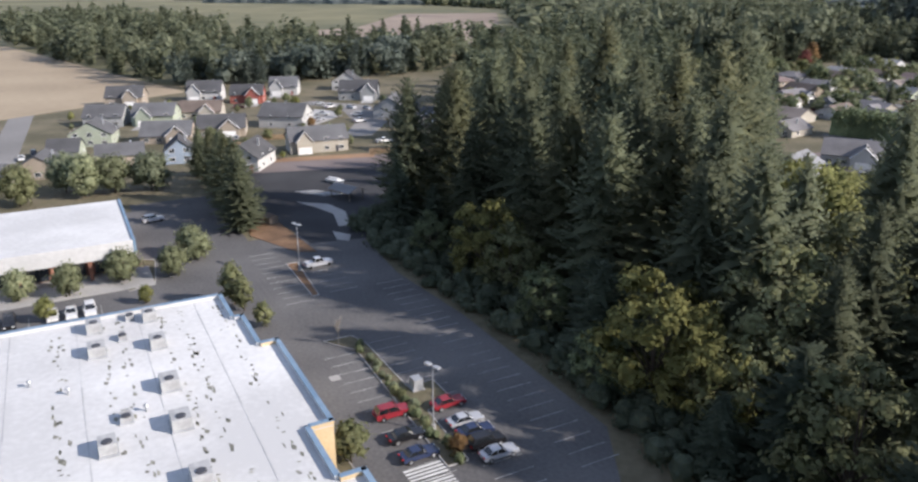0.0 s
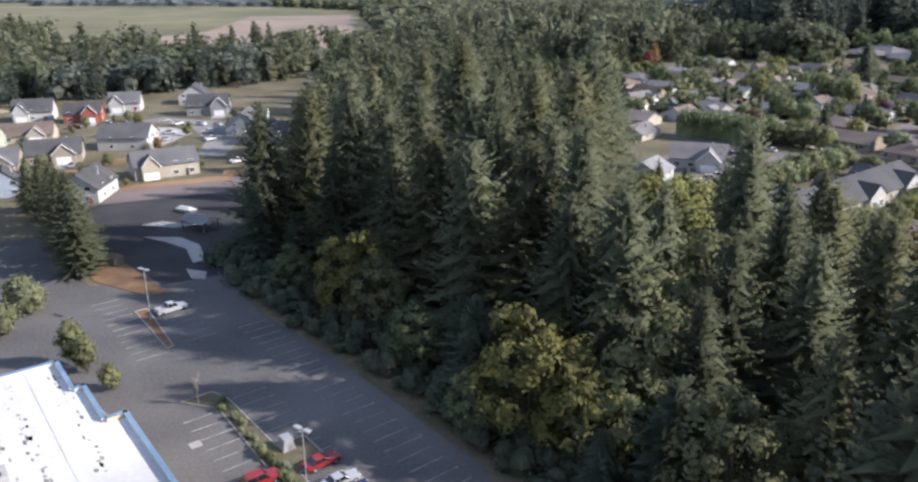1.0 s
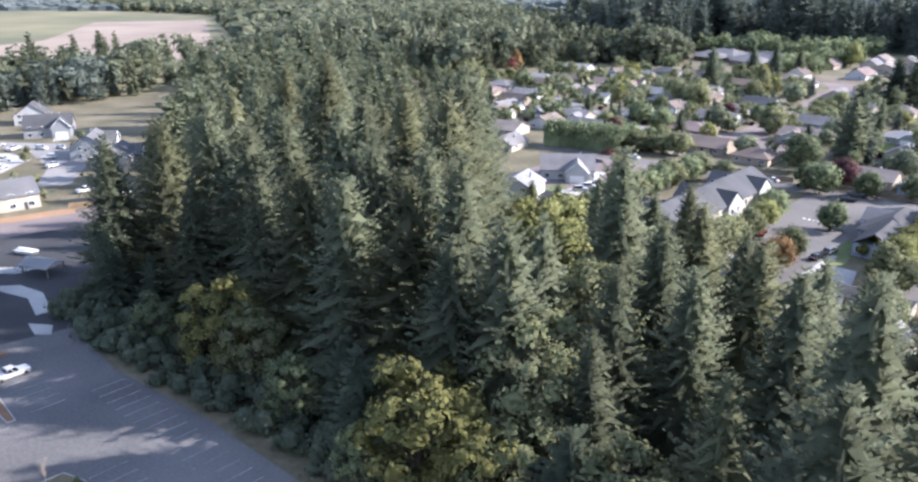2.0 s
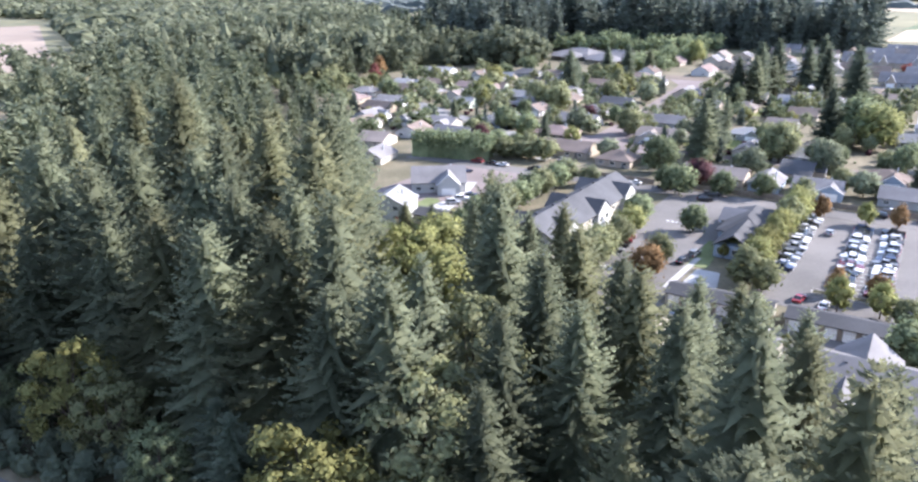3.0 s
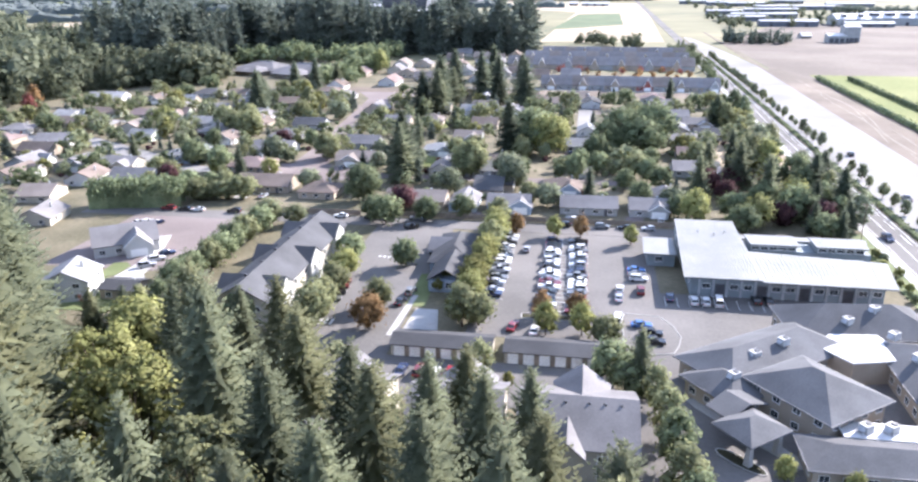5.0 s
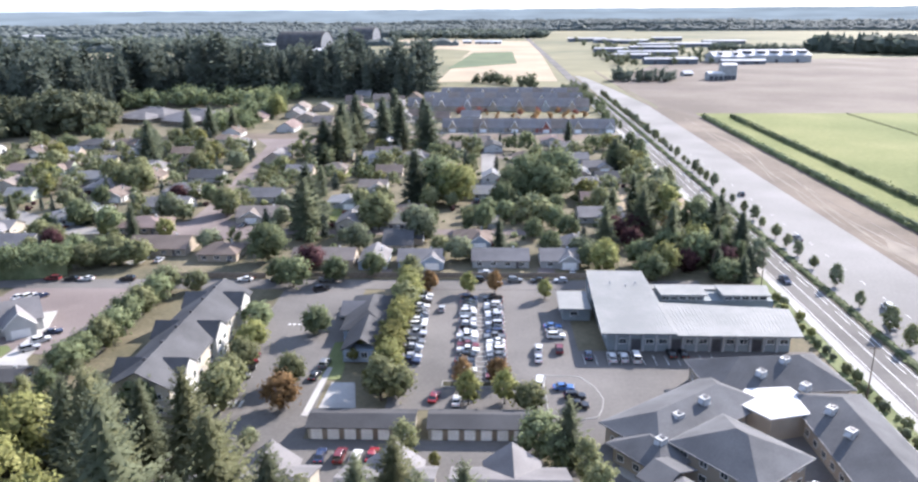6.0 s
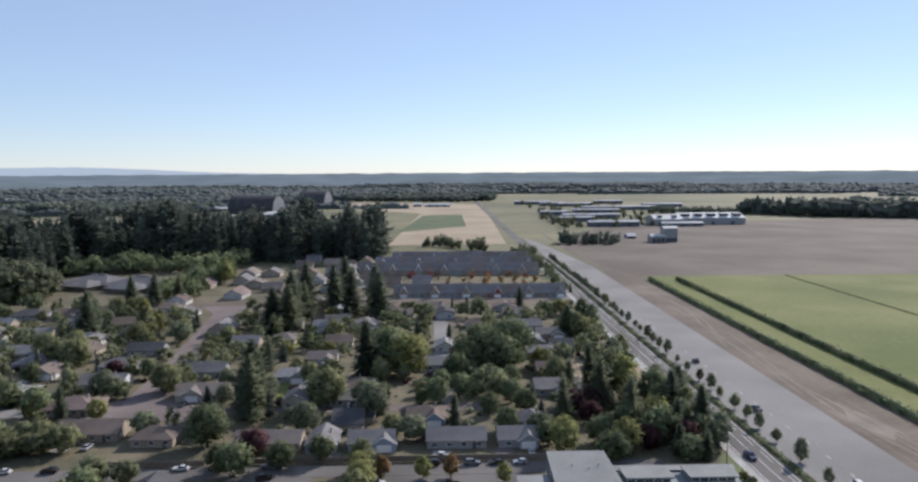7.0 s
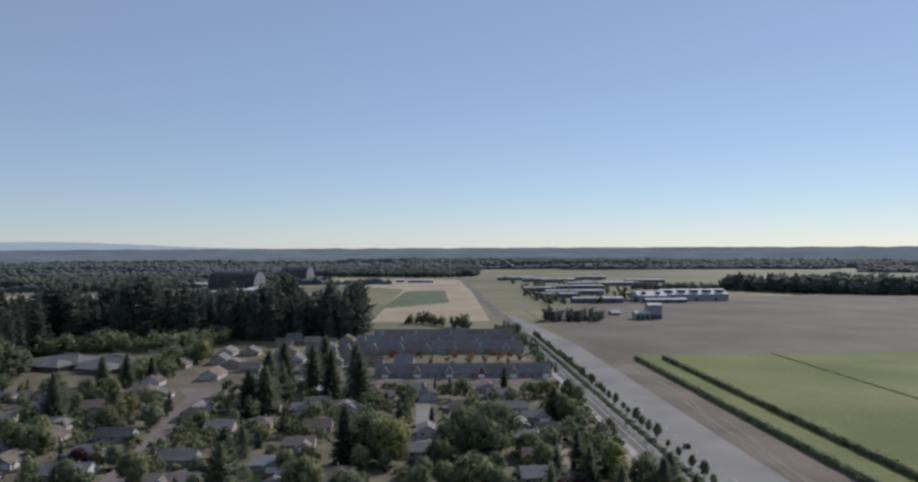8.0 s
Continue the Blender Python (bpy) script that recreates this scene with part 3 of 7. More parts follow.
def house(m, w, d, he, hr, roof, wall, style="x", storeys=1, garage=0, porch=False, detail=2, group="houses", wing=None, name="house", note=""):
    """style: ridge along x or y, or hip. garage: side of the front at which a garage door stands."""
    words = f"{'two-storey' if storeys > 1 else 'single-storey'} {WALL_WORDS[wall]} house with a {ROOF_WORDS[roof]} {'hip' if style == 'hip' else 'gable'} roof{note}"
    ob = thing(name, m, words, "house", group)
    HOUSES.append((m.translation.x, m.translation.y, max(w, d) / 2))
    wg, rg = Geo(), Geo()
    if style == "hip":
        wg.box(-w / 2, -d / 2, 0, w / 2, d / 2, he)
        hip(rg, w, d, he, hr)
    else:
        gable_wall(wg, w, d, he, hr, along=style)
        gable(rg, w, d, he, hr, along=style)
    if wing:
        cx, cy, ww, wd, along = wing
        hw = he + (hr - he) * (0.85 if along != style else 0.8)
        gable_wall(wg, ww, wd, he, hw, cx, cy, along)
        wr = Geo()
        gable(wr, ww, wd, he, hw, 0.45, cx, cy, along)
        part("wing_roof", wr, ROOFS[roof], ob)
        if along == "y":
            q, fy = Geo(), cy - wd / 2 - 0.34
            drop = (hw - he) / (ww / 2)
            for s in (-1, 1):
                q.rod((cx, fy, hw + 0.12), (cx + s * (ww / 2 + 0.45), fy, he + 0.12 - drop * 0.45), 0.11, 0.11, 4)
            part("verge_board", q, trim_white, ob, "white gable board")
        if detail > 0:
            g = Geo()
            fy = cy - wd / 2
            g.box(cx - min(ww, 4.8) / 2 + 0.2, fy - 0.06, 0.05, cx + min(ww, 4.8) / 2 - 0.2, fy + 0.03, 2.3)
            for k in range(1, 4):
                g.box(cx - min(ww, 4.8) / 2 + 0.2, fy - 0.075, 0.05 + k * 0.56, cx + min(ww, 4.8) / 2 - 0.2, fy - 0.055, 0.09 + k * 0.56)
            part("garage_door", g, trim_white, ob, "white panelled garage door")
    part("wall", wg, WALLS[wall], ob)
    part("roof", rg, ROOFS[roof], ob)
    if detail > 0:
        for lev in range(storeys):
            z = 1.45 + lev * 2.7
            n = max(1, int(w / 4.2))
            for i in range(n):
                x = -w / 2 + w * (i + 0.5) / n
                if not (wing and abs(x - wing[0]) < wing[2] / 2 + 0.8 and wing[1] - wing[3] / 2 < -d / 2):
                    window(ob, x, -d / 2 - 0.01, z, 1.5, 1.2, 0)
                if detail > 1:
                    window(ob, x, d / 2 + 0.01, z, 1.5, 1.2, 180)
            for s, f in ((1, 90), (-1, 270)):
                window(ob, s * (w / 2 + 0.01), -d * 0.2, z, 1.2, 1.1, f)
                if detail > 1:
                    window(ob, s * (w / 2 + 0.01), d * 0.22, z, 1.2, 1.1, f)
        g = Geo()
        g.box(0.3 * w - 0.48, -d / 2 - 0.05, 0.02, 0.3 * w + 0.48, -d / 2 + 0.02, 2.08)
        part("door", g, metal_dark if wall != 0 else WALLS[4], ob)
        g = Geo()
        g.box(w * 0.22, 0.6, he, w * 0.22 + 0.5, 1.1, hr + 0.5)
        part("vent", g, metal_grey, ob)
    return ob


# ---- generators: scattered far trees ----
def far_fir(rng):
    v, f = [], []
    for j in range(4):
        z0, z1 = 0.1 + 0.2 * j, 0.42 + 0.2 * j
        r0 = 0.2 * (1 - z0) ** 0.7 + 0.02
        k = len(v)
        for i in range(6):
            a = 6.283 * i / 6 + j * 0.6
            v.append((r0 * math.cos(a) * rng.uniform(0.7, 1.25), r0 * math.sin(a) * rng.uniform(0.7, 1.25), z0 + rng.uniform(-0.05, 0.03)))
        v.append((0, 0, min(1.0, z1)))
        f += [(k + i, k + (i + 1) % 6, k + 6) for i in range(6)]
    return np.array(v), f


def mid_fir(rng):
    me = conifer_meshes(rng.randrange(999), 30.0, 8.4, 14, 7, 2, 0.03, rng.uniform(0.5, 0.75), 2.4, 0.6)[1]
    return np.array([tuple(v.co / 30.0) for v in me.vertices]), [tuple(p.vertices) for p in me.polygons]


def mid_leafy(rng):
    me = broadleaf_meshes(rng.randrange(999), 10.0, 4.8, 300, 0.62, 0.02, 8)[1]
    return np.array([tuple(v.co / 10.0) for v in me.vertices]), [tuple(p.vertices) for p in me.polygons]


def far_round(rng):
    c = Geo()
    for i in range(2):
        ball(c, rng.uniform(-0.12, 0.12), rng.uniform(-0.12, 0.12), 0.3 + 0.25 * i, 0.2, 0.2, 0.22, rng)
    for i in range(5):
        a = 1.257 * i + rng.random()
        leaf_mass(c, rng, 0.2 * math.cos(a), 0.2 * math.sin(a), 0.3 + 0.12 * i, 0.24, 0.24, 0.24, 33, 0.073, -0.95)
    return np.array(c.v), c.f


def far_clump(rng):
    c = Geo()
    ball(c, 0, 0, 0.42, 0.5, 0.5, 0.42, rng)
    leaf_mass(c, rng, 0, 0, 0.45, 0.56, 0.56, 0.5, 8, 0.27, -0.1)
    return np.array(c.v), c.f


def scatter(name, places, makers, material, label, category="trees", seed=5):
    """Many far trees in one mesh. places: x, y, height."""
    rng = random.Random(seed)
    protos = [mk(rng) for mk in makers for _ in range(4)]
    vs, fs, k = [], [], 0
    for x, y, h in places:
        v, f = rng.choice(protos)
        a, wd = rng.random() * 6.28, h * rng.uniform(0.85, 1.45)
        ca, sa = math.cos(a) * wd, math.sin(a) * wd
        vs.append(np.column_stack((x + v[:, 0] * ca - v[:, 1] * sa, y + v[:, 0] * sa + v[:, 1] * ca, v[:, 2] * h - 0.3)))
        fs += [tuple(i + k for i in q) for q in f]
        k += len(v)
    me = bpy.data.meshes.new(name)
    me.from_pydata(np.concatenate(vs).tolist(), [], fs)
    me.materials.append(material)
    return tagged(new(name, me), label, category, "", "stuff")


def inside(x, y, pts):
    c = False
    for (x0, y0), (x1, y1) in zip(pts, pts[1:] + pts[:1]):
        if (y0 > y) != (y1 > y) and x < (x1 - x0) * (y - y0) / (y1 - y0) + x0:
            c = not c
    return c


def spread(pts, step, seed, jitter=0.42):
    """Uneven grid of places within a polygon."""
    rng = random.Random(seed)
    xs, ys = [p[0] for p in pts], [p[1] for p in pts]
    out = []
    y = min(ys)
    row = 0
    while y < max(ys):
        x = min(xs) + (row % 2) * step / 2
        while x < max(xs):
            a, b = x + rng.uniform(-jitter, jitter) * step, y + rng.uniform(-jitter, jitter) * step
            if inside(a, b, pts):
                out.append((a, b))
            x += step
        y += step * 0.87
        row += 1
    return out


# ---- ground ----
g = Geo()
g.sheet([(4850 * math.cos(2 * math.pi * i / 96), 4850 * math.sin(2 * math.pi * i / 96)) for i in range(96)], -2.0, -0.12)
solid("ground", g, farmland, "flat farmland of muted green and straw reaching the horizon", "ground")
flat("lawn_ground", [(-420, -140), (-130, -120), (-20, -20), (90, 20), (78, 300), (66, 560), (-330, 680), (-420, 420)], -0.04, grass, "patchy lawns and yards of dry and green grass", "ground")
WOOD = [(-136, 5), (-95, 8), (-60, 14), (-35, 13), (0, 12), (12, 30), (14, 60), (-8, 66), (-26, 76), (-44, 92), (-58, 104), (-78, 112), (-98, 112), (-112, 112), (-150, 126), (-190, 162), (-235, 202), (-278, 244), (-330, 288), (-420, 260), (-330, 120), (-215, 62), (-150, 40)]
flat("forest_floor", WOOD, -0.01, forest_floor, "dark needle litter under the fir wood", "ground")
flat("stubble_field", [(-388, -12), (-757, -130), (-1000, -520), (-330, -480), (-330, -90)], 0.02, stubble, "pale harvested stubble field", "field")
flat("ploughed_field", [(-672, 58), (-598, 175), (-592, 280), (-668, 309), (-1190, 560), (-1240, 403), (-900, 230), (-795, 80)], 0.02, ploughed, "bare reddish-brown field behind the wood", "field")
flat("fallow_field", [turned(137, 40, 2.57), turned(139, 575, 2.57), turned(133, 860, 2.57), turned(250, 1160, 2.57), turned(900, 1290, 2.57), turned(1300, 900, 2.57), turned(1100, 40, 2.57)], 0.0, fallow, "bare grey-brown field beside the highway", "field")
flat("crop_field", rect(158, 60, 620, 585), 0.05, crop, "yellow-green crop field", "field", Hw(0, 0))
flat("far_crop_field", [(-108, 1034), (-15, 1142), (-28, 1454), (-100, 1420)], 0.06, crop_dark, "dark green square field among dry grass", "field")
flat("dry_field", [(-100, 850), (35, 860), (14, 1900), (-330, 2050), (-330, 1700), (-110, 1500)], 0.02, stubble, "dry straw-coloured meadow", "field")
flat("pale_field", [(-1900, 1700), (-1000, 1660), (-990, 1780), (-1170, 2140), (-2000, 2800), (-2400, 2500)], 0.02, crop, "far pale green field", "field")
flat("straw_field", [(-900, 1020), (-560, 980), (-520, 1110), (-650, 1345), (-950, 1290)], 0.02, stubble, "far strip of straw field", "field")
flat("bare_lot", [(-205, 455), (-60, 466), (62, 468), (60, 486), (-60, 486), (-205, 480)], 0.0, soil, "strip of bare brown soil before the terraces", "ground")
for x0, y0, x1, y1, mt in ((-96, 268, -58, 300, crop), (-100, 226, -84, 236, lawn_green), (-60, 318, -22, 352, grass), (-96, 350, -70, 372, crop), (40, 285, 70, 340, stubble), (30, 400, 62, 440, grass)):
    flat("yard", rect(x0, y0, x1, y1), 0.0, mt, "mown back yard of pale grass", "ground")

# ---- paving ----
flat("shopping_asphalt", [(-172, -10), (-172, -110), (20, -110), (20, -8), (-30, 6), (-42, 13), (-80, 13), (-104, 11), (-128, 13), (-136, 16), (-136, -10)], 0.02, asphalt, "worn grey asphalt of the shopping centre's car park", "pavement", S(0, 0))
flat("fresh_asphalt", [(-197, -10), (-160, -14), (-128, -8), (-126, 8), (-150, 27), (-190, 26)], 0.03, asphalt_new, "fresh black asphalt of a new car park", "pavement")
flat("gravel_strip", [(-212, -14), (-197, -11), (-189, 27), (-204, 46)], 0.02, asphalt_warm, "grey-brown gravel strip along the new car park", "ground")
flat("bare_soil", [(-216, -14), (-211, -14), (-203, 30), (-209, 32)], 0.03, dirt, "raw orange-brown soil bank", "ground")
flat("bark_bed", [(-150, -18), (-138, -19), (-124, -12), (-122, -8), (-150, -12)], 0.1, bark_dust, "bed of reddish bark dust", "ground")
flat("back_lane", rect(-178, -30, -165, 40), 0.025, asphalt, "asphalt lane behind the shops", "road", S(0, 0))
flat("subdivision_road", rect(-600, -6, -240, 3), 0.0, asphalt_old, "pale asphalt estate road", "road", pose(0, -71, 0, 0, 0, 1.5))
flat("estate_street", [(-330, 40), (-305, 60), (-262, 54), (-238, 40), (-240, 30), (-266, 42), (-305, 46), (-325, 30)], 0.0, asphalt_old, "short pale estate street", "road")
flat("estate_drive", [(-318, 22), (-300, 40), (-285, 42), (-262, 22), (-272, 14), (-290, 26)], 0.01, concrete, "white concrete driveways of the estate", "pavement")
flat("lot_asphalt", rect(-19.5, 127, 24, 197), 0.02, asphalt_lot, "sun-bleached grey asphalt car lot", "pavement", G(0, 0))
flat("centre_asphalt", [(14, 78), (80, 78), (80, 156), (24, 156), (24, 127), (14, 116)], 0.015, asphalt_lot, "grey asphalt drive of the care home", "pavement", G(0, 0))
flat("court_asphalt", [(-58, 103), (-34, 103), (-34, 200), (-58, 200)], 0.015, asphalt_lot, "grey asphalt court between the apartment blocks", "pavement", G(0, 0))
flat("garage_lane", rect(-60, 99, 12, 115.6), 0.022, asphalt_lot, "grey asphalt lane before the garages", "pavement", G(0, 0))
flat("side_lot", [(-140, 152), (-92, 152), (-92, 203), (-140, 203)], 0.015, asphalt_warm, "warm grey asphalt car park", "pavement", G(0, 0))
flat("street", rect(-160, 197.2, 66, 205.5), 0.03, asphalt_lot, "grey residential street", "road", G(0, 0))
flat("lane", rect(-150, 254, 20, 261), 0.0, asphalt_warm, "narrow residential lane", "road", G(0, 0))
flat("cul_de_sac", [(-142, 246), (-112, 240), (-92, 246), (-100, 262), (-120, 268), (-140, 262)], 0.012, asphalt_warm, "reddish asphalt turning place among the houses", "road")
flat("lane_north", [(-130, 262), (-115, 262), (-119, 291), (-129, 331), (-136, 380), (-137, 435), (-124, 461), (-172, 461), (-156, 434), (-150, 400), (-143, 354), (-134, 300)], 0.018, asphalt_warm, "residential street running north", "road")
flat("lane_west", [(-300, 285), (-250, 285), (-168, 244), (-140, 248), (-140, 256), (-166, 254), (-246, 296), (-300, 296)], 0.006, asphalt_old, "pale residential street", "road")
flat("lane_east", rect(0, 262, 7.5, 420), 0.006, asphalt_old, "residential side street", "road", G(0, 0))
flat("lane_back", rect(-200, 402, 30, 408), 0.004, asphalt_warm, "back street among gardens", "road")
flat("terrace_street", rect(-110, 536, 50, 548), 0.0, asphalt_old, "street between the terraces", "road")
flat("terrace_road", rect(-110, 486, 62, 493), 0.0, asphalt_old, "pale street before the terraces", "road")
road = flat("road", rect(86.5, -200, 96.7, 2300), 0.07, asphalt_lot, "pale asphalt carriageway with white lines", "road", Hw(0, 0))
flat("road_far_side", [(100.1, -200), (131, -200), (131, 640), (122, 760), (109, 900), (100.1, 930)], 0.07, asphalt_old, "broad bleached asphalt carriageway", "road", Hw(0, 0))
flat("pavement", rect(83.8, -50, 86.1, 700), 0.12, concrete, "pale concrete pavement along the highway", "pavement", Hw(0, 0))
flat("planting_strip", rect(86.1, -50, 86.5, 700), 0.16, concrete, "concrete kerb of the highway", "kerb", Hw(0, 0))
flat("median", rect(96.9, -50, 99.9, 930), 0.16, grass, "narrow planted median with dark low shrubs", "ground", Hw(0, 0))
flat("verge", rect(131, -200, 134, 1000), 0.05, soil, "bare gravel verge of the highway", "ground", Hw(0, 0))
flat("soil_strip", [(131.5, 40), (157, 40), (157, 470), (150, 590), (140, 640), (131.5, 600)], 0.03, soil, "rough brown soil between the carriageway and the hedge", "ground", Hw(0, 0))
for side, v0, v1 in ((-5.6, 70, 420), (-4.1, 110, 500), (-2.0, 60, 330), (-0.9, 140, 470), (0.4, 90, 560), (2.6, 70, 300), (4.2, 150, 380), (6.4, 60, 260), (8.0, 120, 340)):
    mid = [(141 + 5 * math.sin(v * 0.017) + 1.6 * math.sin(v * 0.047 + side) + side, v, 0.2 + 0.6 * abs(noise.noise((v * 0.06, side, 0)))) for v in range(v0, v1, 6)]
    flat("wheel_track", [(u - w, v) for u, v, w in mid] + [(u + w, v) for u, v, w in reversed(mid)], 0.05 + 0.004 * side, dust, "pale dusty wheel track wandering along the soil strip", "road", Hw(0, 0))
flat("dust_patch", [(141 + (5 + 4 * noise.noise((math.cos(i * 0.21), math.sin(i * 0.21), 3))) * math.cos(i * 0.21), 236 + (15 + 12 * noise.noise((math.cos(i * 0.21), math.sin(i * 0.21), 8))) * math.sin(i * 0.21)) for i in range(30)], 0.034, dust, "pale dusty patch where vehicles turn", "ground", Hw(0, 0))


def stripes(name, m, rows, material, label):
    """Painted bars u0, v0, u1, v1: each a part."""
    ob = thing(name, m, label, "markings", "", "structure")
    for u0, v0, u1, v1 in rows:
        q = Geo()
        q.box(u0, v0, 0.0, u1, v1, 0.035)
        part("line", q, material, ob)
    return ob


lines = [(91.1, a, 91.3, a + 30.6) for a in range(60, 520, 31)] + [(87.1, a, 87.3, a + 30.6) for a in range(60, 500, 31)]
lines += [(95.7, a, 95.9, a + 30.6) for a in range(60, 700, 31)] + [(94.2, a, 94.4, a + 9) for a in range(90, 520, 14)] + [(112, a, 112.2, a + 3) for a in range(100, 420, 13)]
stripes("road_markings", Hw(0, 0, 0.07), lines, paint_white, "white lane lines painted on the carriageway")
W = 0.13
lines = [(-126 + 2.75 * i, -12.2, -126 + 2.75 * i + W, -7.2) for i in range(11)] + [(-117 + 2.75 * i, -3.6, -117 + 2.75 * i + W, 1.6) for i in range(7)]
lines += [(-76 + 2.75 * i, -12.6, -76 + 2.75 * i + W, -7.8) for i in range(16)] + [(-78 + 2.75 * i, -4.8, -78 + 2.75 * i + W, 0.4) for i in range(18)]
lines += [(-100 + 2.75 * i, 5.2, -100 + 2.75 * i + W, 10.6) for i in range(24)]
lines += [(-113.5, -60 + 2.75 * i, -108.3, -60 + 2.75 * i + W) for i in range(8)] + [(-96.5, -60 + 2.75 * i, -91.5, -60 + 2.75 * i + W) for i in range(11)]
stripes("stall_lines", S(0, 0, 0.02), lines, paint_faint, "faint white stall lines on the shopping car park")
lines = [(-45.5 + 0.62 * i, -13.4, -45.2 + 0.62 * i, -8.6) for i in range(9)]
stripes("hatched_marking", S(0, 0, 0.02), lines, paint_white, "white hatched no-parking marking")
lines = [(-171 + 1.1 * i, -2.2 + 1.0 * i, -170.6 + 1.1 * i, 3.0 + 1.0 * i) for i in range(7)]
stripes("hatched_marking", pose(0, 0, 0.03), lines, paint_white, "white hatched marking on fresh asphalt")
lines = [(-18.8, 147 + 2.65 * i, -13.6, 147 + 2.65 * i + W) for i in range(17)] + [(-5.8, 139 + 2.65 * i, 6.8, 139 + 2.65 * i + W) for i in range(21)]
lines += [(24.8 + 2.75 * i, 148.4, 24.8 + 2.75 * i + W, 153.6) for i in range(12)]
stripes("stall_lines", G(0, 0, 0.02), lines, paint_white, "white stall lines on the car lot")
lines = [(-50 + 1.05 * i, 108.5 + 0.15 * i, -49.6 + 1.05 * i, 111.5 + 0.15 * i) for i in range(4)] + [(-57 + 1.3 * i, 127.4, -56.4 + 1.3 * i, 130.2) for i in range(6)] + [(-50.5 + 1.3 * i, 170.5, -49.9 + 1.3 * i, 171.4) for i in range(8)]
stripes("crossing_marking", G(0, 0, 0.025), lines, paint_white, "white crossing bars on the apartment court")


# ---- fixtures ----
unit_grey = mat("unit_grey", (0.3, 0.3, 0.295), (0.42, 0.42, 0.41), 0.6, 2.0, 0.5)
seam_grey = mat("seam_grey", (0.33, 0.33, 0.33), (0.5, 0.5, 0.49), 0.7, 1.5, 0.3)
def rooftop_unit(m, w=2.4, d=2.0, h=1.3):
    ob = thing("rooftop_unit", m, "grey sheet-metal air-conditioning unit on a flat roof", "air conditioner", "rooftop units")
    q = Geo()
    q.box(-w / 2 - 0.1, -d / 2 - 0.1, 0, w / 2 + 0.1, d / 2 + 0.1, 0.28)
    part("curb", q, metal_grey, ob)
    q = Geo()
    q.box(-w / 2, -d / 2, 0.28, w / 2, d / 2, h)
    part("cabinet", q, unit_grey, ob)
    q = Geo()
    q.cyl(w * 0.2, 0, h, h + 0.14, 0.55, 0.5, 12)
    part("fan", q, metal_dark, ob)
    q = Geo()
    q.prism([(-w / 2, -d * 0.35, 0.5), (-w / 2 - 0.55, -d * 0.35, 0.5), (-w / 2, -d * 0.35, 1.1)], [(-w / 2, d * 0.35, 0.5), (-w / 2 - 0.55, d * 0.35, 0.5), (-w / 2, d * 0.35, 1.1)])
    part("hood", q, metal_grey, ob)
    return ob


def lamp_post(m, h=9.5):
    ob = thing("street_lamp", m, "tall grey car-park lamp with a flat twin head", "street lamp", "car-park lamps")
    q = Geo()
    q.cyl(0, 0, 0, 0.8, 0.32, 0.3, 12)
    part("footing", q, concrete, ob)
    q = Geo()
    q.cyl(0, 0, 0.8, h, 0.1, 0.06, 8)
    part("pole", q, metal_grey, ob)
    for s in (-1, 1):
        q = Geo()
        q.box(s * 0.75 - 0.45, -0.28, h - 0.1, s * 0.75 + 0.45, 0.28, h + 0.1)
        part("lamp_head", q, metal_grey, ob)
    q = Geo()
    q.box(-0.4, -0.05, h - 0.06, 0.4, 0.05, h + 0.04)
    part("arm", q, metal_grey, ob)
    return ob


def utility_pole(m, h=12.0):
    ob = thing("utility_pole", m, "brown wooden utility pole with a crossarm beside the road", "utility pole", "utility poles")
    q = Geo()
    q.cyl(0, 0, -0.3, h, 0.17, 0.1, 8)
    part("pole", q, wood_pole, ob)
    q = Geo()
    q.box(-1.2, -0.06, h - 0.9, 1.2, 0.06, h - 0.75)
    part("crossarm", q, wood_pole, ob)
    for x in (-1.0, 0.0, 1.0):
        q = Geo()
        q.cyl(x, 0, h - 0.75, h - 0.5, 0.05, 0.04, 6)
        part("insulator", q, metal_grey, ob)
    return ob


def kerbed_island(name, m, pts, material, label, width=0.16):
    """A raised bed with a concrete kerb round it."""
    ob = thing(name, m, label, "island", "", "structure")
    q = Geo()
    q.sheet(pts, -0.1, 0.1)
    part("bed", q, material, ob)
    n = len(pts)
    for i in range(n):
        a, b = Vector((*pts[i], 0)), Vector((*pts[(i + 1) % n], 0))
        q = Geo()
        d = (b - a).normalized()
        e = Vector((d.y, -d.x, 0)) * width
        q.prism([a - d * 0.0, b, b + e, a + e], [a + Vector((0, 0, 0.17)), b + Vector((0, 0, 0.17)), b + e + Vector((0, 0, 0.17)), a + e + Vector((0, 0, 0.17))])
        part("kerb", q, concrete, ob)
    return ob


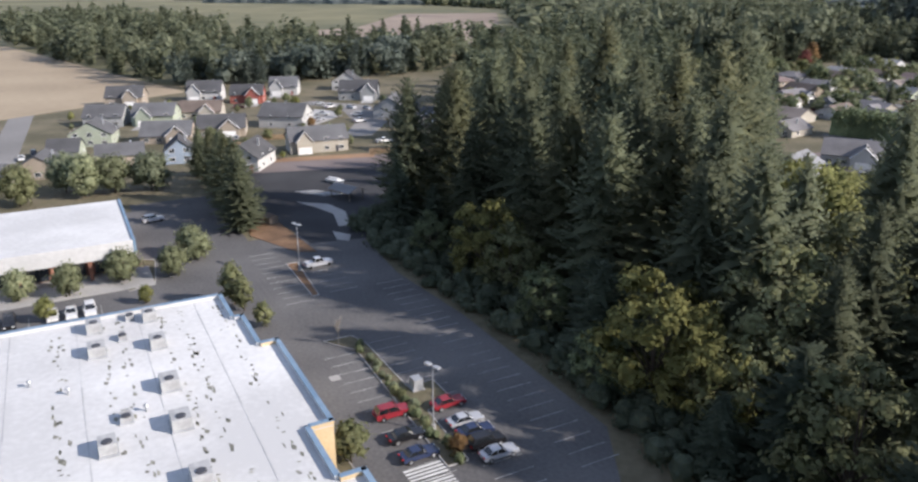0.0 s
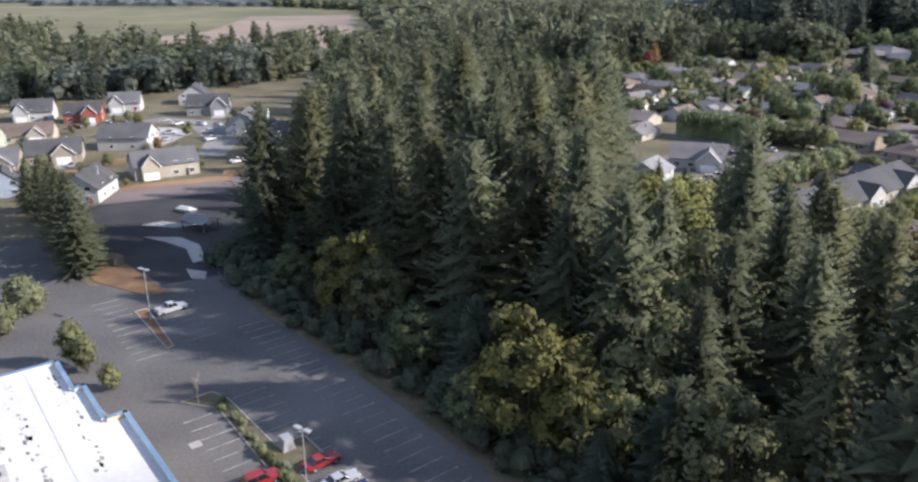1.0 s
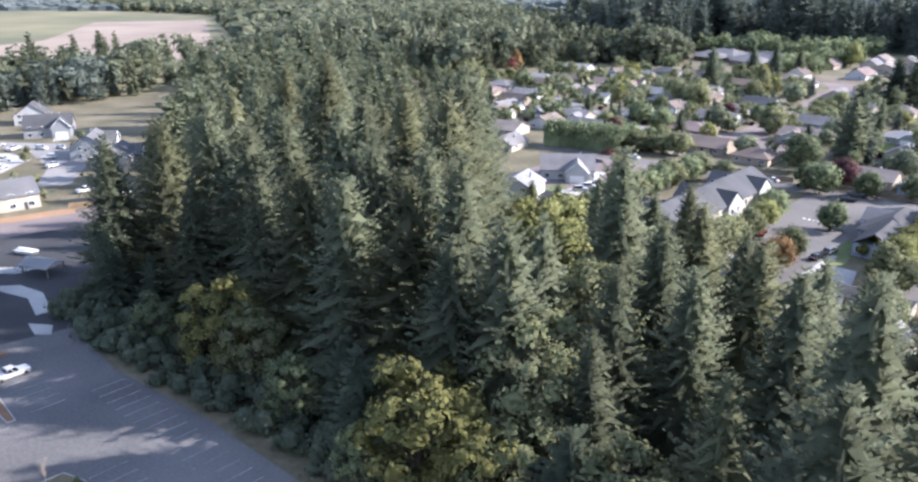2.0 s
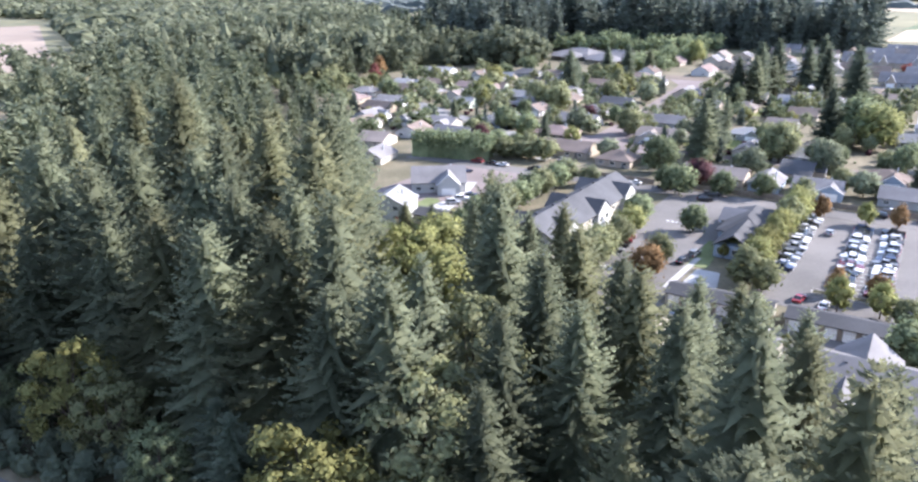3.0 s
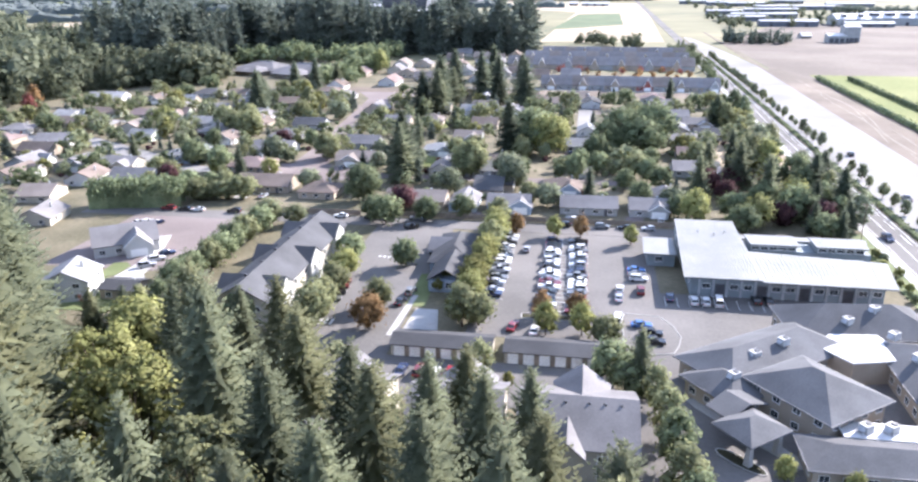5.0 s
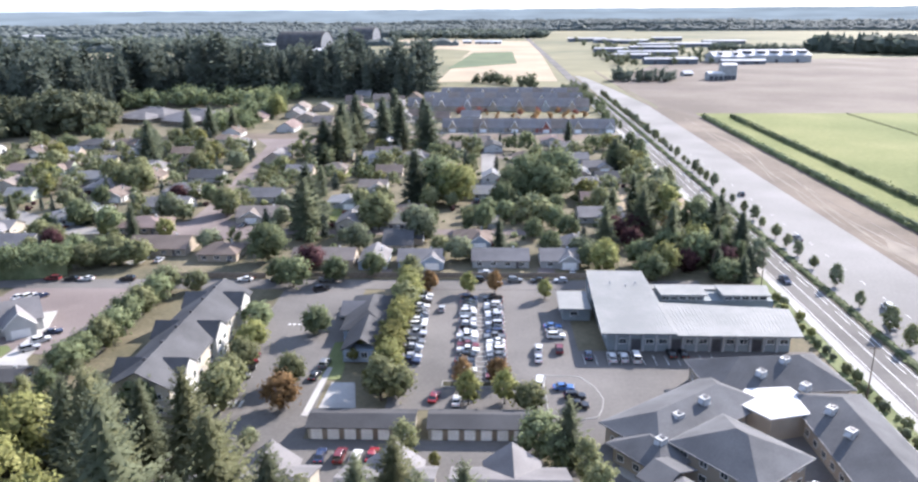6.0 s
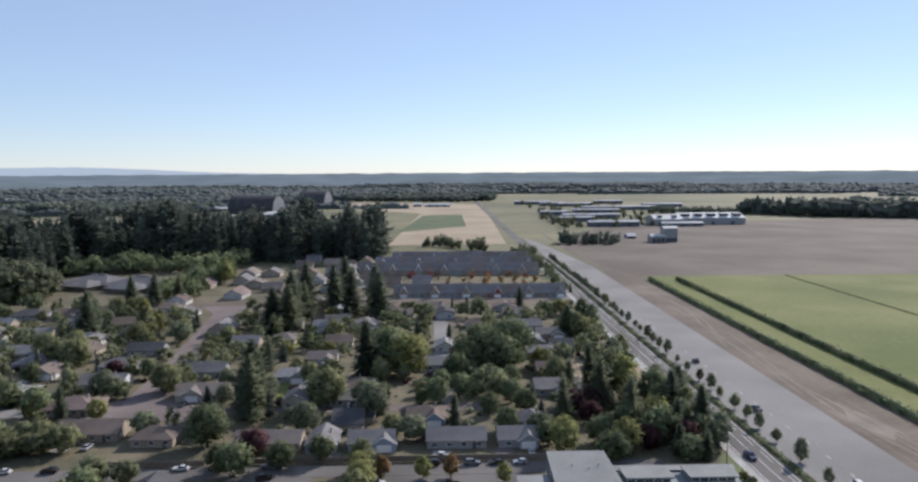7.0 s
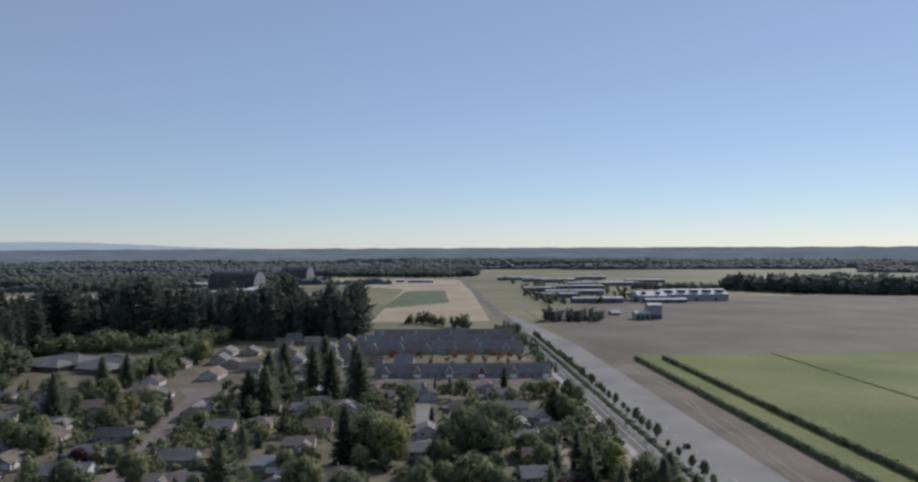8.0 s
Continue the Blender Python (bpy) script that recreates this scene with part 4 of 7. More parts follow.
# ---- shopping centre ----
OUT = [(-89.3, -100), (-89.3, -24.3), (-80, -24.3), (-80, -23), (-70, -23), (-70, -20.6), (-47.3, -20.6), (-47.3, -23.3), (-37.8, -23.3), (-37.8, -20.6), (-8, -20.6), (-8, -100)][::-1]
shop = thing("shop_building", S(0, 0), "large shop building with a dirty white flat roof and tan walls", "building")
g = Geo()
g.sheet(OUT, 0, 7.35)
part("wall", g, stucco_tan, shop, "tan stucco wall")
g = Geo()
g.sheet(OUT, 7.35, 7.5)
part("roof", g, membrane, shop, "dirty white roof membrane")
for (x0, y0), (x1, y1) in zip(OUT, OUT[1:] + OUT[:1]):
    a, b = Vector((x0, y0, 0)), Vector((x1, y1, 0))
    d = (b - a).normalized()
    n = Vector((d.y, -d.x, 0))
    inn = -0.45
    g = Geo()
    ring = [a + n * 0.04 - d * 0.04, b + n * 0.04 + d * 0.04, b + n * inn, a + n * inn]
    g.prism([p + Vector((0, 0, 7.5)) for p in ring], [p + Vector((0, 0, 8.0)) for p in ring])
    part("parapet", g, stucco_tan if abs(d.x) < 0.5 and x0 > -80 else membrane, shop)
    g = Geo()
    ring = [a + n * 0.1 - d * 0.1, b + n * 0.1 + d * 0.1, b + n * (inn - 0.06), a + n * (inn - 0.06)]
    g.prism([p + Vector((0, 0, 8.0)) for p in ring], [p + Vector((0, 0, 8.09)) for p in ring])
    part("coping", g, coping, shop, "blue-grey metal coping")
for v in (-28.5, -36.5, -44.5, -52.5):
    g = Geo()
    g.box(-88.5, v - 0.06, 7.5, -9, v + 0.06, 7.525)
    part("seam", g, seam_grey, shop)
rng = random.Random(8)
g = Geo()
for i in range(330):
    v = rng.choice((-25.8, -31, -33.6, -39, -41.5, -47)) + rng.gauss(0, 0.45)
    u = rng.uniform(-87, -20)
    s, t = rng.uniform(0.12, 0.75), rng.uniform(0.08, 0.3)
    g.poly((u - s, v - t * 0.6, 7.512), (u + s * 0.4, v - t, 7.512), (u + s, v + t * 0.3, 7.512), (u - s * 0.2, v + t, 7.512))
grime = mat("roof_grime", (0.13, 0.13, 0.1), (0.3, 0.29, 0.25), 0.9, 6.0, 1.0, island=0.4)
part("grime", g, grime, shop, "grey-green grime and patches")["kind"] = "stuff"
for u, v, w in ((-85.2, -42.2, 2.4), (-77.3, -42.3, 2.6), (-85.6, -35, 2.2), (-76.2, -35, 2.4), (-64.1, -35.2, 2.6), (-58.7, -40.5, 1.6), (-54.8, -35.3, 2.6), (-53.2, -42.7, 2.2), (-43.7, -35.1, 2.4), (-80.5, -39, 1.2), (-87.0, -37.5, 1.3)):
    rooftop_unit(S(u, v, 7.5), w, w * 0.8, 1.5 if w > 1.8 else 0.8)
for u, v in ((-59.8, -38.3), (-72, -50), (-47, -47), (-68, -46)):
    ob = thing("roof_vent", S(u, v, 7.5), "small grey vent pipe with a cap on the flat roof", "vent", "roof vents")
    g = Geo()
    g.cyl(0, 0, 0, 0.7, 0.14, 0.14, 8)
    part("pipe", g, metal_grey, ob)
    g = Geo()
    g.cyl(0, 0, 0.7, 0.95, 0.34, 0.16, 8)
    part("cap", g, metal_grey, ob)

strip = thing("shop_building", S(0, 0), "row of shops with a white roof, deep fascia and brick columns", "building")
g = Geo()
g.box(-158, -110, 0, -130, -33.5, 6.2)
part("wall", g, brick, strip, "red brick wall")
g = Geo()
g.box(-158.3, -110, 6.2, -126.2, -33.0, 6.9)
part("roof", g, membrane, strip, "white roof membrane")
g = Geo()
g.prism([(-126.2, -110, 4.0), (-126.2, -33.0, 4.0), (-126.6, -33, 4.0), (-126.6, -110, 4.0)], [(-126.0, -110, 7.1), (-126.0, -33.0, 7.1), (-126.6, -33, 7.1), (-126.6, -110, 7.1)])
part("fascia", g, membrane, strip, "deep white fascia")
g = Geo()
g.box(-130, -110, 4.0, -126.6, -33.2, 4.15)
part("soffit", g, trim_white, strip)
g = Geo()
g.box(-158.2, -33.4, 4.4, -126, -32.9, 7.15)
part("end_trim", g, coping, strip, "blue-grey metal end trim")
for i in range(12):
    v = -35.0 - 6.2 * i
    g = Geo()
    g.box(-127.3, v - 0.35, 0, -126.6, v + 0.35, 4.0)
    part("column", g, brick, strip)
    w = part("shop_window", (lambda q: (q.box(-129.95, v - 5.4, 0.3, -129.85, v - 0.9, 3.2), q)[1])(Geo()), glass, strip)
    for k in range(4):
        g = Geo()
        g.box(-129.84, v - 5.4 + 1.5 * k - 0.04, 0.3, -129.78, v - 5.4 + 1.5 * k + 0.04, 3.2)
        part("mullion", g, metal_dark, w)
flat("shop_pavement", rect(-130, -110, -119, -31), 0.14, concrete, "pale concrete pavement before the shops", "pavement", S(0, 0))

kerbed_island("planted_island", S(0, 0), [(-118, -6.6), (-100, -6.9), (-100, -5.9), (-118, -4.6)], bark_dust, "narrow kerbed island with bark")
kerbed_island("planted_island", S(0, 0), [(-81.5, -11), (-76.6, -7.4), (-44, -8.4), (-44, -5.8), (-56, -5.4), (-57.6, -1.2), (-62.8, -1.2), (-63, -5.2), (-78, -5.4), (-81.5, -6.5)], grass, "kerbed island with thin grass and shrubs")
kerbed_island("planted_island", S(0, 0), [(-136, -35), (-124, -38), (-118, -35.5), (-120, -31), (-133, -29.5)], grass, "kerbed corner bed with young trees")
kerbed_island("planted_island", S(0, 0), [(-108, -40), (-96, -40), (-93, -37.6), (-96, -35.5), (-108, -36)], grass, "kerbed bed beside the shop")
kerbed_island("planted_bed", S(0, 0), [(-89, -23.6), (-81, -23.6), (-80, -22.4), (-70, -22.4), (-69.5, -20), (-47, -19.8), (-47, -18.2), (-71, -18.6), (-90, -21)], grass, "kerbed planting bed along the shop wall")
for u, v in ((-113.1, -5.4), (-51.5, -6.6)):
    lamp_post(S(u, v, 0.1, 20), 9.5 if u < -60 else 9.0)
ob = thing("utility_box", S(-61.9, -4.2, 0.1), "grey metal transformer box on the planted island", "utility box")
g = Geo()
g.box(-1.0, -0.9, 0, 1.0, 0.9, 0.15)
part("pad", g, concrete, ob)
g = Geo()
g.prism([(-0.85, -0.75, 0.15), (0.85, -0.75, 0.15), (0.85, 0.75, 0.15), (-0.85, 0.75, 0.15)], [(-0.8, -0.6, 1.6), (0.8, -0.6, 1.6), (0.8, 0.7, 1.6), (-0.8, 0.7, 1.6)])
part("cabinet", g, metal_grey, ob)
flat("concrete_pad", rect(-70.7, -13.9, -69.2, -12.4), 0.045, concrete, "square of pale patched concrete", "pavement", S(0, 0))
for k, (u, v, r, kind, col) in enumerate(((-57.0, -9.9, 90, "suv", "red"), (-55.8, -2.4, 92, "sedan", "red"), (-51.4, -10.4, 90, "sedan", "black"), (-47.2, -10.6, 92, "sedan", "navy"), (-51.0, -2.4, 90, "sedan", "silver"),
                                          (-48.4, -2.4, 88, "sedan", "navy"), (-45.7, -2.4, 90, "suv", "black"), (-43.0, -2.2, 90, "sedan", "silver"))):
    car(S(u, v, 0.02, r), kind, col, "parked beside the planted island", near=True)
car(S(-161, -26.4, 0.03, 100), "suv", "white", "standing on the back lane")
car(S(-114.2, -1.4, 0.02, 96), "pickup", "silver", "parked under the lamp")
for u, v, kind, col in ((-110.9, -42.4, "suv", "white"), (-111, -45.3, "sedan", "white"), (-111, -48.1, "hatch", "white"), (-111.4, -54.4, "suv", "black"), (-111.4, -57.2, "sedan", "grey")):
    car(S(u, v, 0.02, 0), kind, col, "parked before the shops")
flat("concrete_walk", [(-161, -4), (-156, 3), (-148, 5.2), (-137, 3.4), (-137, 0.6), (-147, 2), (-155, -1)], 0.1, concrete, "white concrete slab at the new building plot", "pavement")
flat("concrete_walk", [(-134, -1.6), (-130, 1.5), (-126, 0), (-128, -2.2)], 0.1, concrete, "small white concrete apron", "pavement")
ob = thing("small_boat", pose(-176, 10, 0, 0, 0, 30), "white fibreglass boat under a cover on the ground", "boat")
g = Geo()
g.prism([(-2.6, -0.7, 0.2), (2.2, -0.7, 0.2), (3.2, 0, 0.3), (2.2, 0.7, 0.2), (-2.6, 0.7, 0.2)], [(-2.8, -1.1, 1.0), (2.4, -1.1, 1.0), (3.8, 0, 1.15), (2.4, 1.1, 1.0), (-2.8, 1.1, 1.0)])
part("hull", g, trim_white, ob)
g = Geo()
g.prism([(-2.7, -1.0, 1.0), (2.3, -1.0, 1.0), (2.3, 1.0, 1.0), (-2.7, 1.0, 1.0)], [(-2.0, -0.3, 1.6), (1.2, -0.3, 1.5), (1.2, 0.3, 1.5), (-2.0, 0.3, 1.6)])
part("cover", g, paint_white, ob)
ob = thing("shed", pose(-146, -13, 0, 0, 0, 20), "small dark wooden enclosure beside the conifers", "shed")
g = Geo()
gable_wall(g, 2.6, 2.2, 1.7, 2.2)
part("wall", g, wood_grey, ob)
g = Geo()
gable(g, 2.6, 2.2, 1.7, 2.2, 0.2, t=0.08)
part("roof", g, ROOFS[1], ob)
tent = thing("shelter", pose(-160, 9, 0, 0, 0, 25), "low grey-roofed shelter on posts at the new plot", "shelter")
g = Geo()
gable(g, 8, 5, 2.4, 3.4, 0.4, t=0.12)
part("roof", g, ROOFS[3], tent)
for x in (-3.6, 3.6):
    for y in (-2.2, 2.2):
        g = Geo()
        g.box(x - 0.1, y - 0.1, 0, x + 0.1, y + 0.1, 2.5)
        part("post", g, wood_grey, tent)

# ---- estate west of the shops ----
EST = "estate houses"
R = 90
house(pose(-354, -40, 0, 0, 0, 75), 15.8, 11.5, 4.3, 8.5, 2, 2, "x", 2, wing=(3, -5.5, 6, 4, "y"), detail=1, group=EST)
house(pose(-357, -5, 0, 0, 0, 72), 15.8, 11.5, 4.3, 8.7, 2, 0, "x", 2, wing=(-4, -5.5, 6, 4, "y"), detail=1, group=EST)
house(pose(-340, 12, 0, 0, 0, 72), 14.7, 10.3, 4.1, 7.9, 2, 4, "x", 2, wing=(3, -5, 6, 4, "y"), detail=1, group=EST)
house(pose(-360, 33, 0, 0, 0, 70), 13.7, 11.5, 4.1, 8.3, 7, 0, "x", 2, wing=(-3, -5.5, 6, 4, "y"), detail=1, group=EST)
house(pose(-272, 16, 0, 0, 0, 150), 13.7, 17.2, 4.5, 8.5, 7, 0, "y", 2, group=EST)
house(pose(-364, 66, 0, 0, 0, 66), 13.7, 12.6, 4.3, 9.1, 2, 0, "y", 2, detail=1, group=EST)
house(pose(-328, 62, 0, 0, 0, 66), 17.9, 12.6, 4.3, 8.7, 2, 1, "x", 2, wing=(5, -5, 7, 5, "y"), detail=1, group=EST)
house(pose(-276, 61, 0, 0, 0, 150), 16.8, 12.6, 4.3, 8.5, 7, 1, "x", 2, wing=(4, -6, 7, 4, "y"), group=EST)
house(pose(-251, 60, 0, 0, 0, 140), 14.7, 12.6, 4.0, 7.7, 7, 6, "x", 2, wing=(4, -6, 6, 4, "y"), group=EST)
house(pose(-207, -8, 0, 0, 0, 60), 10.5, 14.9, 4.0, 7.9, 2, 0, "y", 2, group=EST)
house(pose(-222, 16, 0, 0, 0, 88), 18.9, 10.3, 4.3, 7.9, 7, 6, "x", 2, wing=(-5, -5, 5, 3, "y"), group=EST)
house(pose(-264, -9, 0, 0, 0, 78), 16.8, 13.8, 3.3, 7.1, 2, 2, "x", 1, wing=(3, -6.5, 7, 4, "y"), group=EST)
house(pose(-259, -28, 0, 0, 0, 75), 16.8, 12.6, 2.9, 6.9, 7, 2, "x", 1, wing=(4, -6, 7, 4, "y"), group=EST)
house(pose(-264, -52, 0, 0, 0, 78), 13.7, 12.6, 4.3, 8.3, 7, 5, "y", 2, group=EST)
house(pose(-228, -44, 0, 0, 0, 88), 13.7, 9.2, 3.3, 6.1, 7, 2, "x", 1, group=EST)
house(pose(-224, -27, 0, 0, 0, 85), 8.4, 10.3, 4.0, 7.5, 2, 3, "y", 2, group=EST)
house(pose(-298, -30, 0, 0, 0, 72), 15.8, 12.6, 4.0, 7.9, 7, 5, "x", 2, wing=(-3, -6, 6, 4, "y"), group=EST)
house(pose(-220, -65, 0, 0, 0, 80), 12.6, 11.5, 3.1, 6.7, 7, 2, "y", 1, group=EST)
house(pose(-306, -12, 0, 0, 0, 74), 16.8, 12.6, 3.1, 6.7, 1, 6, "x", 1, wing=(3, -6, 6, 4, "y"), detail=1, group=EST)
house(pose(-303, -48, 0, 0, 0, 74), 14.7, 12.6, 4.0, 7.7, 7, 1, "x", 2, detail=1, group=EST)
house(pose(-243, -60, 0, 0, 0, 80), 9.5, 10.3, 2.9, 6.1, 2, 5, "x", 1, group=EST)
house(pose(-211, -78, 0, 0, 0, 80), 10.5, 10.3, 2.9, 6.1, 7, 6, "x", 1, group=EST)
for x, y, r, kind, col in ((-318, 40, 70, "sedan", "white"), (-300, 50, 30, "suv", "white"), (-288, 34, 60, "pickup", "white"), (-276, 30, 120, "sedan", "silver"), (-251, -70, 5, "suv", "black"), (-245, -73, 5, "sedan", "white"), (-224, 40, 100, "pickup", "white"), (-212, 46, 110, "van", "white"), (-322, 5, 80, "suv", "maroon"), (-296, 56, 20, "sedan", "silver")):
    car(pose(x, y, 0.02, 0, 0, r), kind, col, "parked on the estate", "cars of the estate")


for x, y, rz, off, deep in ((-354, -40, 75, 3, 7.5), (-357, -5, 72, -4, 7.5), (-340, 12, 72, 3, 7), (-360, 33, 70, -3, 7.5), (-328, 62, 66, 5, 7.5), (-276, 61, 150, 4, 8), (-251, 60, 140, 4, 8), (-264, -9, 78, 3, 8.5), (-259, -28, 75, 4, 8), (-298, -30, 72, -3, 8), (-306, -12, 74, 3, 8)):
    flat("driveway", rect(off - 2.8, -deep - 7.5, off + 2.8, -deep), 0.05, concrete, "pale concrete driveway before an estate house", "driveway", pose(x, y, 0, 0, 0, rz))
for k, (x, y, rz, kind, col) in enumerate(((-249, -6.5, 78, "suv", "silver"), (-246, -24.5, 75, "sedan", "white"), (-284, -28.5, 72, "pickup", "grey"), (-292, -5.5, 74, "suv", "black"), (-341, -33, 75, "sedan", "white"), (-322, 18, 72, "van", "white"), (-306, 42, 40, "pickup", "white"), (-281, 47, 150, "suv", "white"), (-296, 44, 60, "sedan", "silver"), (-266, 44, 20, "pickup", "white"))):
    car(pose(x, y, 0.06, 0, 0, rz + 90), kind, col, "parked on an estate driveway", "cars of the estate")


def fence(m, length, h, material, label, step=2.4):
    ob = thing("fence", m, label, "fence", "garden fences")
    n = int(length / step)
    q, p = Geo(), Geo()
    saw = [(step * i / 16, 0.025 if i % 2 else -0.025) for i in range(17)]
    saw += [(x, y + 0.03) for x, y in reversed(saw)]
    q.prism([(x, y, 0.05) for x, y in saw], [(x, y, h) for x, y in saw])
    p.box(-0.06, -0.06, 0, 0.06, 0.06, h + 0.05)
    qm, pm = q.mesh("panel"), p.mesh("post")
    for i in range(n):
        a = part("panel", qm, material, ob)
        a.location = (i * step, 0, 0)
        a = part("post", pm, material, ob)
        a.location = (i * step, 0, 0)
    return ob


cedar = mat("cedar", (0.24, 0.17, 0.1), (0.38, 0.28, 0.18), 0.9, 5.0, 0.3, 0.2)
fence(pose(-238, -18, 0, 0, 0, 80), 20, 1.8, cedar, "pale cedar board fence between gardens")
fence(pose(-246, 2, 0, 0, 0, 75), 22, 1.8, cedar, "pale cedar board fence between gardens")
fence(pose(-208, 30, 0, 0, 0, 70), 24, 1.8, cedar, "pale cedar board fence between gardens")
fence(G(-60, 207.2), 100, 1.8, wood_grey, "weathered grey board fence along the street")
fence(G(-95, 206.6), 30, 1.8, wood_grey, "weathered grey board fence along the street")
fence(G(-9.5, 244, 0, 90), 14, 1.7, cedar, "pale cedar board fence between gardens")


# ---- blocks east of the wood ----
office = thing("office_building", G(0, 0), "low office building with a pale ribbed metal roof", "building")
g = Geo()
g.box(31, 156, 0, 46, 196, 4.9)
g.box(46, 156, 0, 74.5, 172.5, 4.9)
g.box(46, 178.6, 0, 78.5, 188, 4.2)
for u0, u1 in ((48.6, 60.0), (65.2, 76.6)):
    g.box(u0, 178.2, 4.2, u1, 185.4, 5.9)
part("wall", g, siding("office_wall", (0.2, 0.225, 0.235)), office, "blue-grey panelled wall")
for u0, u1 in ((48.6, 60.0), (65.2, 76.6)):
    for k in range(5):
        w = (u1 - u0) / 5
        window(office, u0 + w * (k + 0.5), 178.18, 5.1, round(w - 0.5, 2), 0.9, 0)
for nm, ring, z0, z1 in (("roof", [(29.0, 153.9), (47, 153.9), (46.8, 196.6), (30.8, 196.9)], 5.5, 6.3), ("roof", [(47, 153.4), (76.2, 153.0), (79.3, 170.2), (47, 174.6)], 5.3, 5.3), ("roof", [(47, 186.2), (79.6, 185.6), (80.4, 189.4), (47, 190)], 4.7, 4.6),
                         ("clerestory_roof", [(48.2, 177.2), (60.6, 177.1), (60.8, 186.2), (48.2, 186.2)], 6.4, 6.0), ("clerestory_roof", [(64.6, 177.0), (77.2, 176.8), (78.2, 185.8), (64.7, 186)], 6.4, 6.0)):
    g = Geo()
    (a, b, c, d) = ring
    g.prism([(*a, z0 - 0.35), (*b, z0 - 0.35), (*c, z1 - 0.35), (*d, z1 - 0.35)], [(*a, z0), (*b, z0), (*c, z1), (*d, z1)])
    r = part(nm, g, metal_roof, office)
    n = int((b[0] - a[0]) / 0.9)
    q = Geo()
    for i in range(1, n):
        f = i / n
        xa, ya, xb, yb = a[0] + (b[0] - a[0]) * f, a[1] + (b[1] - a[1]) * f, d[0] + (c[0] - d[0]) * f, d[1] + (c[1] - d[1]) * f
        q.prism([(xa - 0.03, ya, z0), (xa + 0.03, ya, z0), (xb + 0.03, yb, z1), (xb - 0.03, yb, z1)], [(xa - 0.02, ya, z0 + 0.06), (xa + 0.02, ya, z0 + 0.06), (xb + 0.02, yb, z1 + 0.06), (xb - 0.02, yb, z1 + 0.06)])
    part("rib", q, metal_roof, r)
for k in range(13):
    u = 33 + 3.2 * k
    g = Geo()
    g.box(u - 0.25, 155.6, 0, u + 0.25, 156, 4.9)
    part("pilaster", g, metal_grey, office)
    if k % 3 == 1:
        g = Geo()
        g.box(u + 0.5, 155.9, 0.05, u + 2.7, 155.96, 3.2)
        part("door", g, metal_dark, office)
    else:
        window(office, u + 1.6, 155.98, 2.6, 1.8, 1.2, 0)
for v in (160, 164, 168, 176, 180, 186, 191):
    window(office, 30.98, v, 2.6, 1.8, 1.2, 270)
annex = thing("office_building", G(0, 0), "small flat-roofed annex beside the office", "building")
g = Geo()
g.box(22, 174.5, 0, 29.2, 184, 3.6)
part("wall", g, siding("office_wall", (0.2, 0.225, 0.235)), annex)
g = Geo()
g.prism([(20.9, 173.2, 3.6), (29.3, 173.0, 3.6), (29.3, 185.4, 4.0), (21.2, 185.4, 4.0)], [(20.9, 173.2, 3.9), (29.3, 173.0, 3.9), (29.3, 185.4, 4.3), (21.2, 185.4, 4.3)])
part("roof", g, metal_roof, annex)
window(annex, 25, 174.48, 2.0, 1.8, 1.2, 0)
for u, v in ((36, 186), (40, 184), (43, 186)):
    ob = thing("roof_vent", G(u, v, 6.05), "small grey vent pipe with a cap on the metal roof", "vent", "roof vents")
    g = Geo()
    g.cyl(0, 0, 0, 0.6, 0.14, 0.14, 8)
    part("pipe", g, metal_grey, ob)
    g = Geo()
    g.cyl(0, 0, 0.6, 0.85, 0.3, 0.15, 8)
    part("cap", g, metal_grey, ob)
for u, v in ((52, 176.2), (59, 176.4), (65, 176)):
    rooftop_unit(G(u, v, 0.02), 2.4, 1.8, 1.6)

# apartment block with cross gables
apt = thing("apartment_building", G(-69.2, 151), "long cream apartment block with a grey shingle roof and white gables", "building", "apartment blocks")
g = Geo()
gable_wall(g, 13, 55, 6.4, 9.9, along="y")
part("wall", g, WALLS[6], apt)
g = Geo()
gable(g, 13, 55, 6.4, 9.9, 0.8, along="y")
part("roof", g, ROOFS[2], apt)
for v in (-19, 1, 20):
    for s in (1, -1):
        g, q = Geo(), Geo()
        gable_wall(g, 5, 7.5, 6.4, 9.0, s * 5.2, v, "x")
        part("bay", g, WALLS[0], apt, "white gabled bay")
        gable(q, 5, 7.5, 6.4, 9.0, 0.5, s * 5.0, v, "x")
        part("bay_roof", q, ROOFS[2], apt)
        for z in (1.6, 4.4):
            for dv in (-1.8, 1.8):
                window(apt, s * 7.72, v + dv, z, 1.4, 1.4, 90 if s > 0 else 270)
for s in (1, -1):
    for k in range(8):
        v = -25 + 7.1 * k
        if min(abs(v - c) for c in (-19, 1, 20)) > 4.2:
            for z in (1.6, 4.4):
                window(apt, s * 6.52, v, z, 1.5, 1.3, 90 if s > 0 else 270)
for x in (-4, 0, 4):
    for z in (1.6, 4.4):
        window(apt, x, -27.52, z, 1.3, 1.3, 0)
for k in range(6):
    g = Geo()
    g.box(-0.9 + 0.2 * (k % 2), -22 + 8.6 * k, 9.6, -0.3 + 0.2 * (k % 2), -21.5 + 8.6 * k, 10.4)
    part("vent", g, metal_dark, apt)

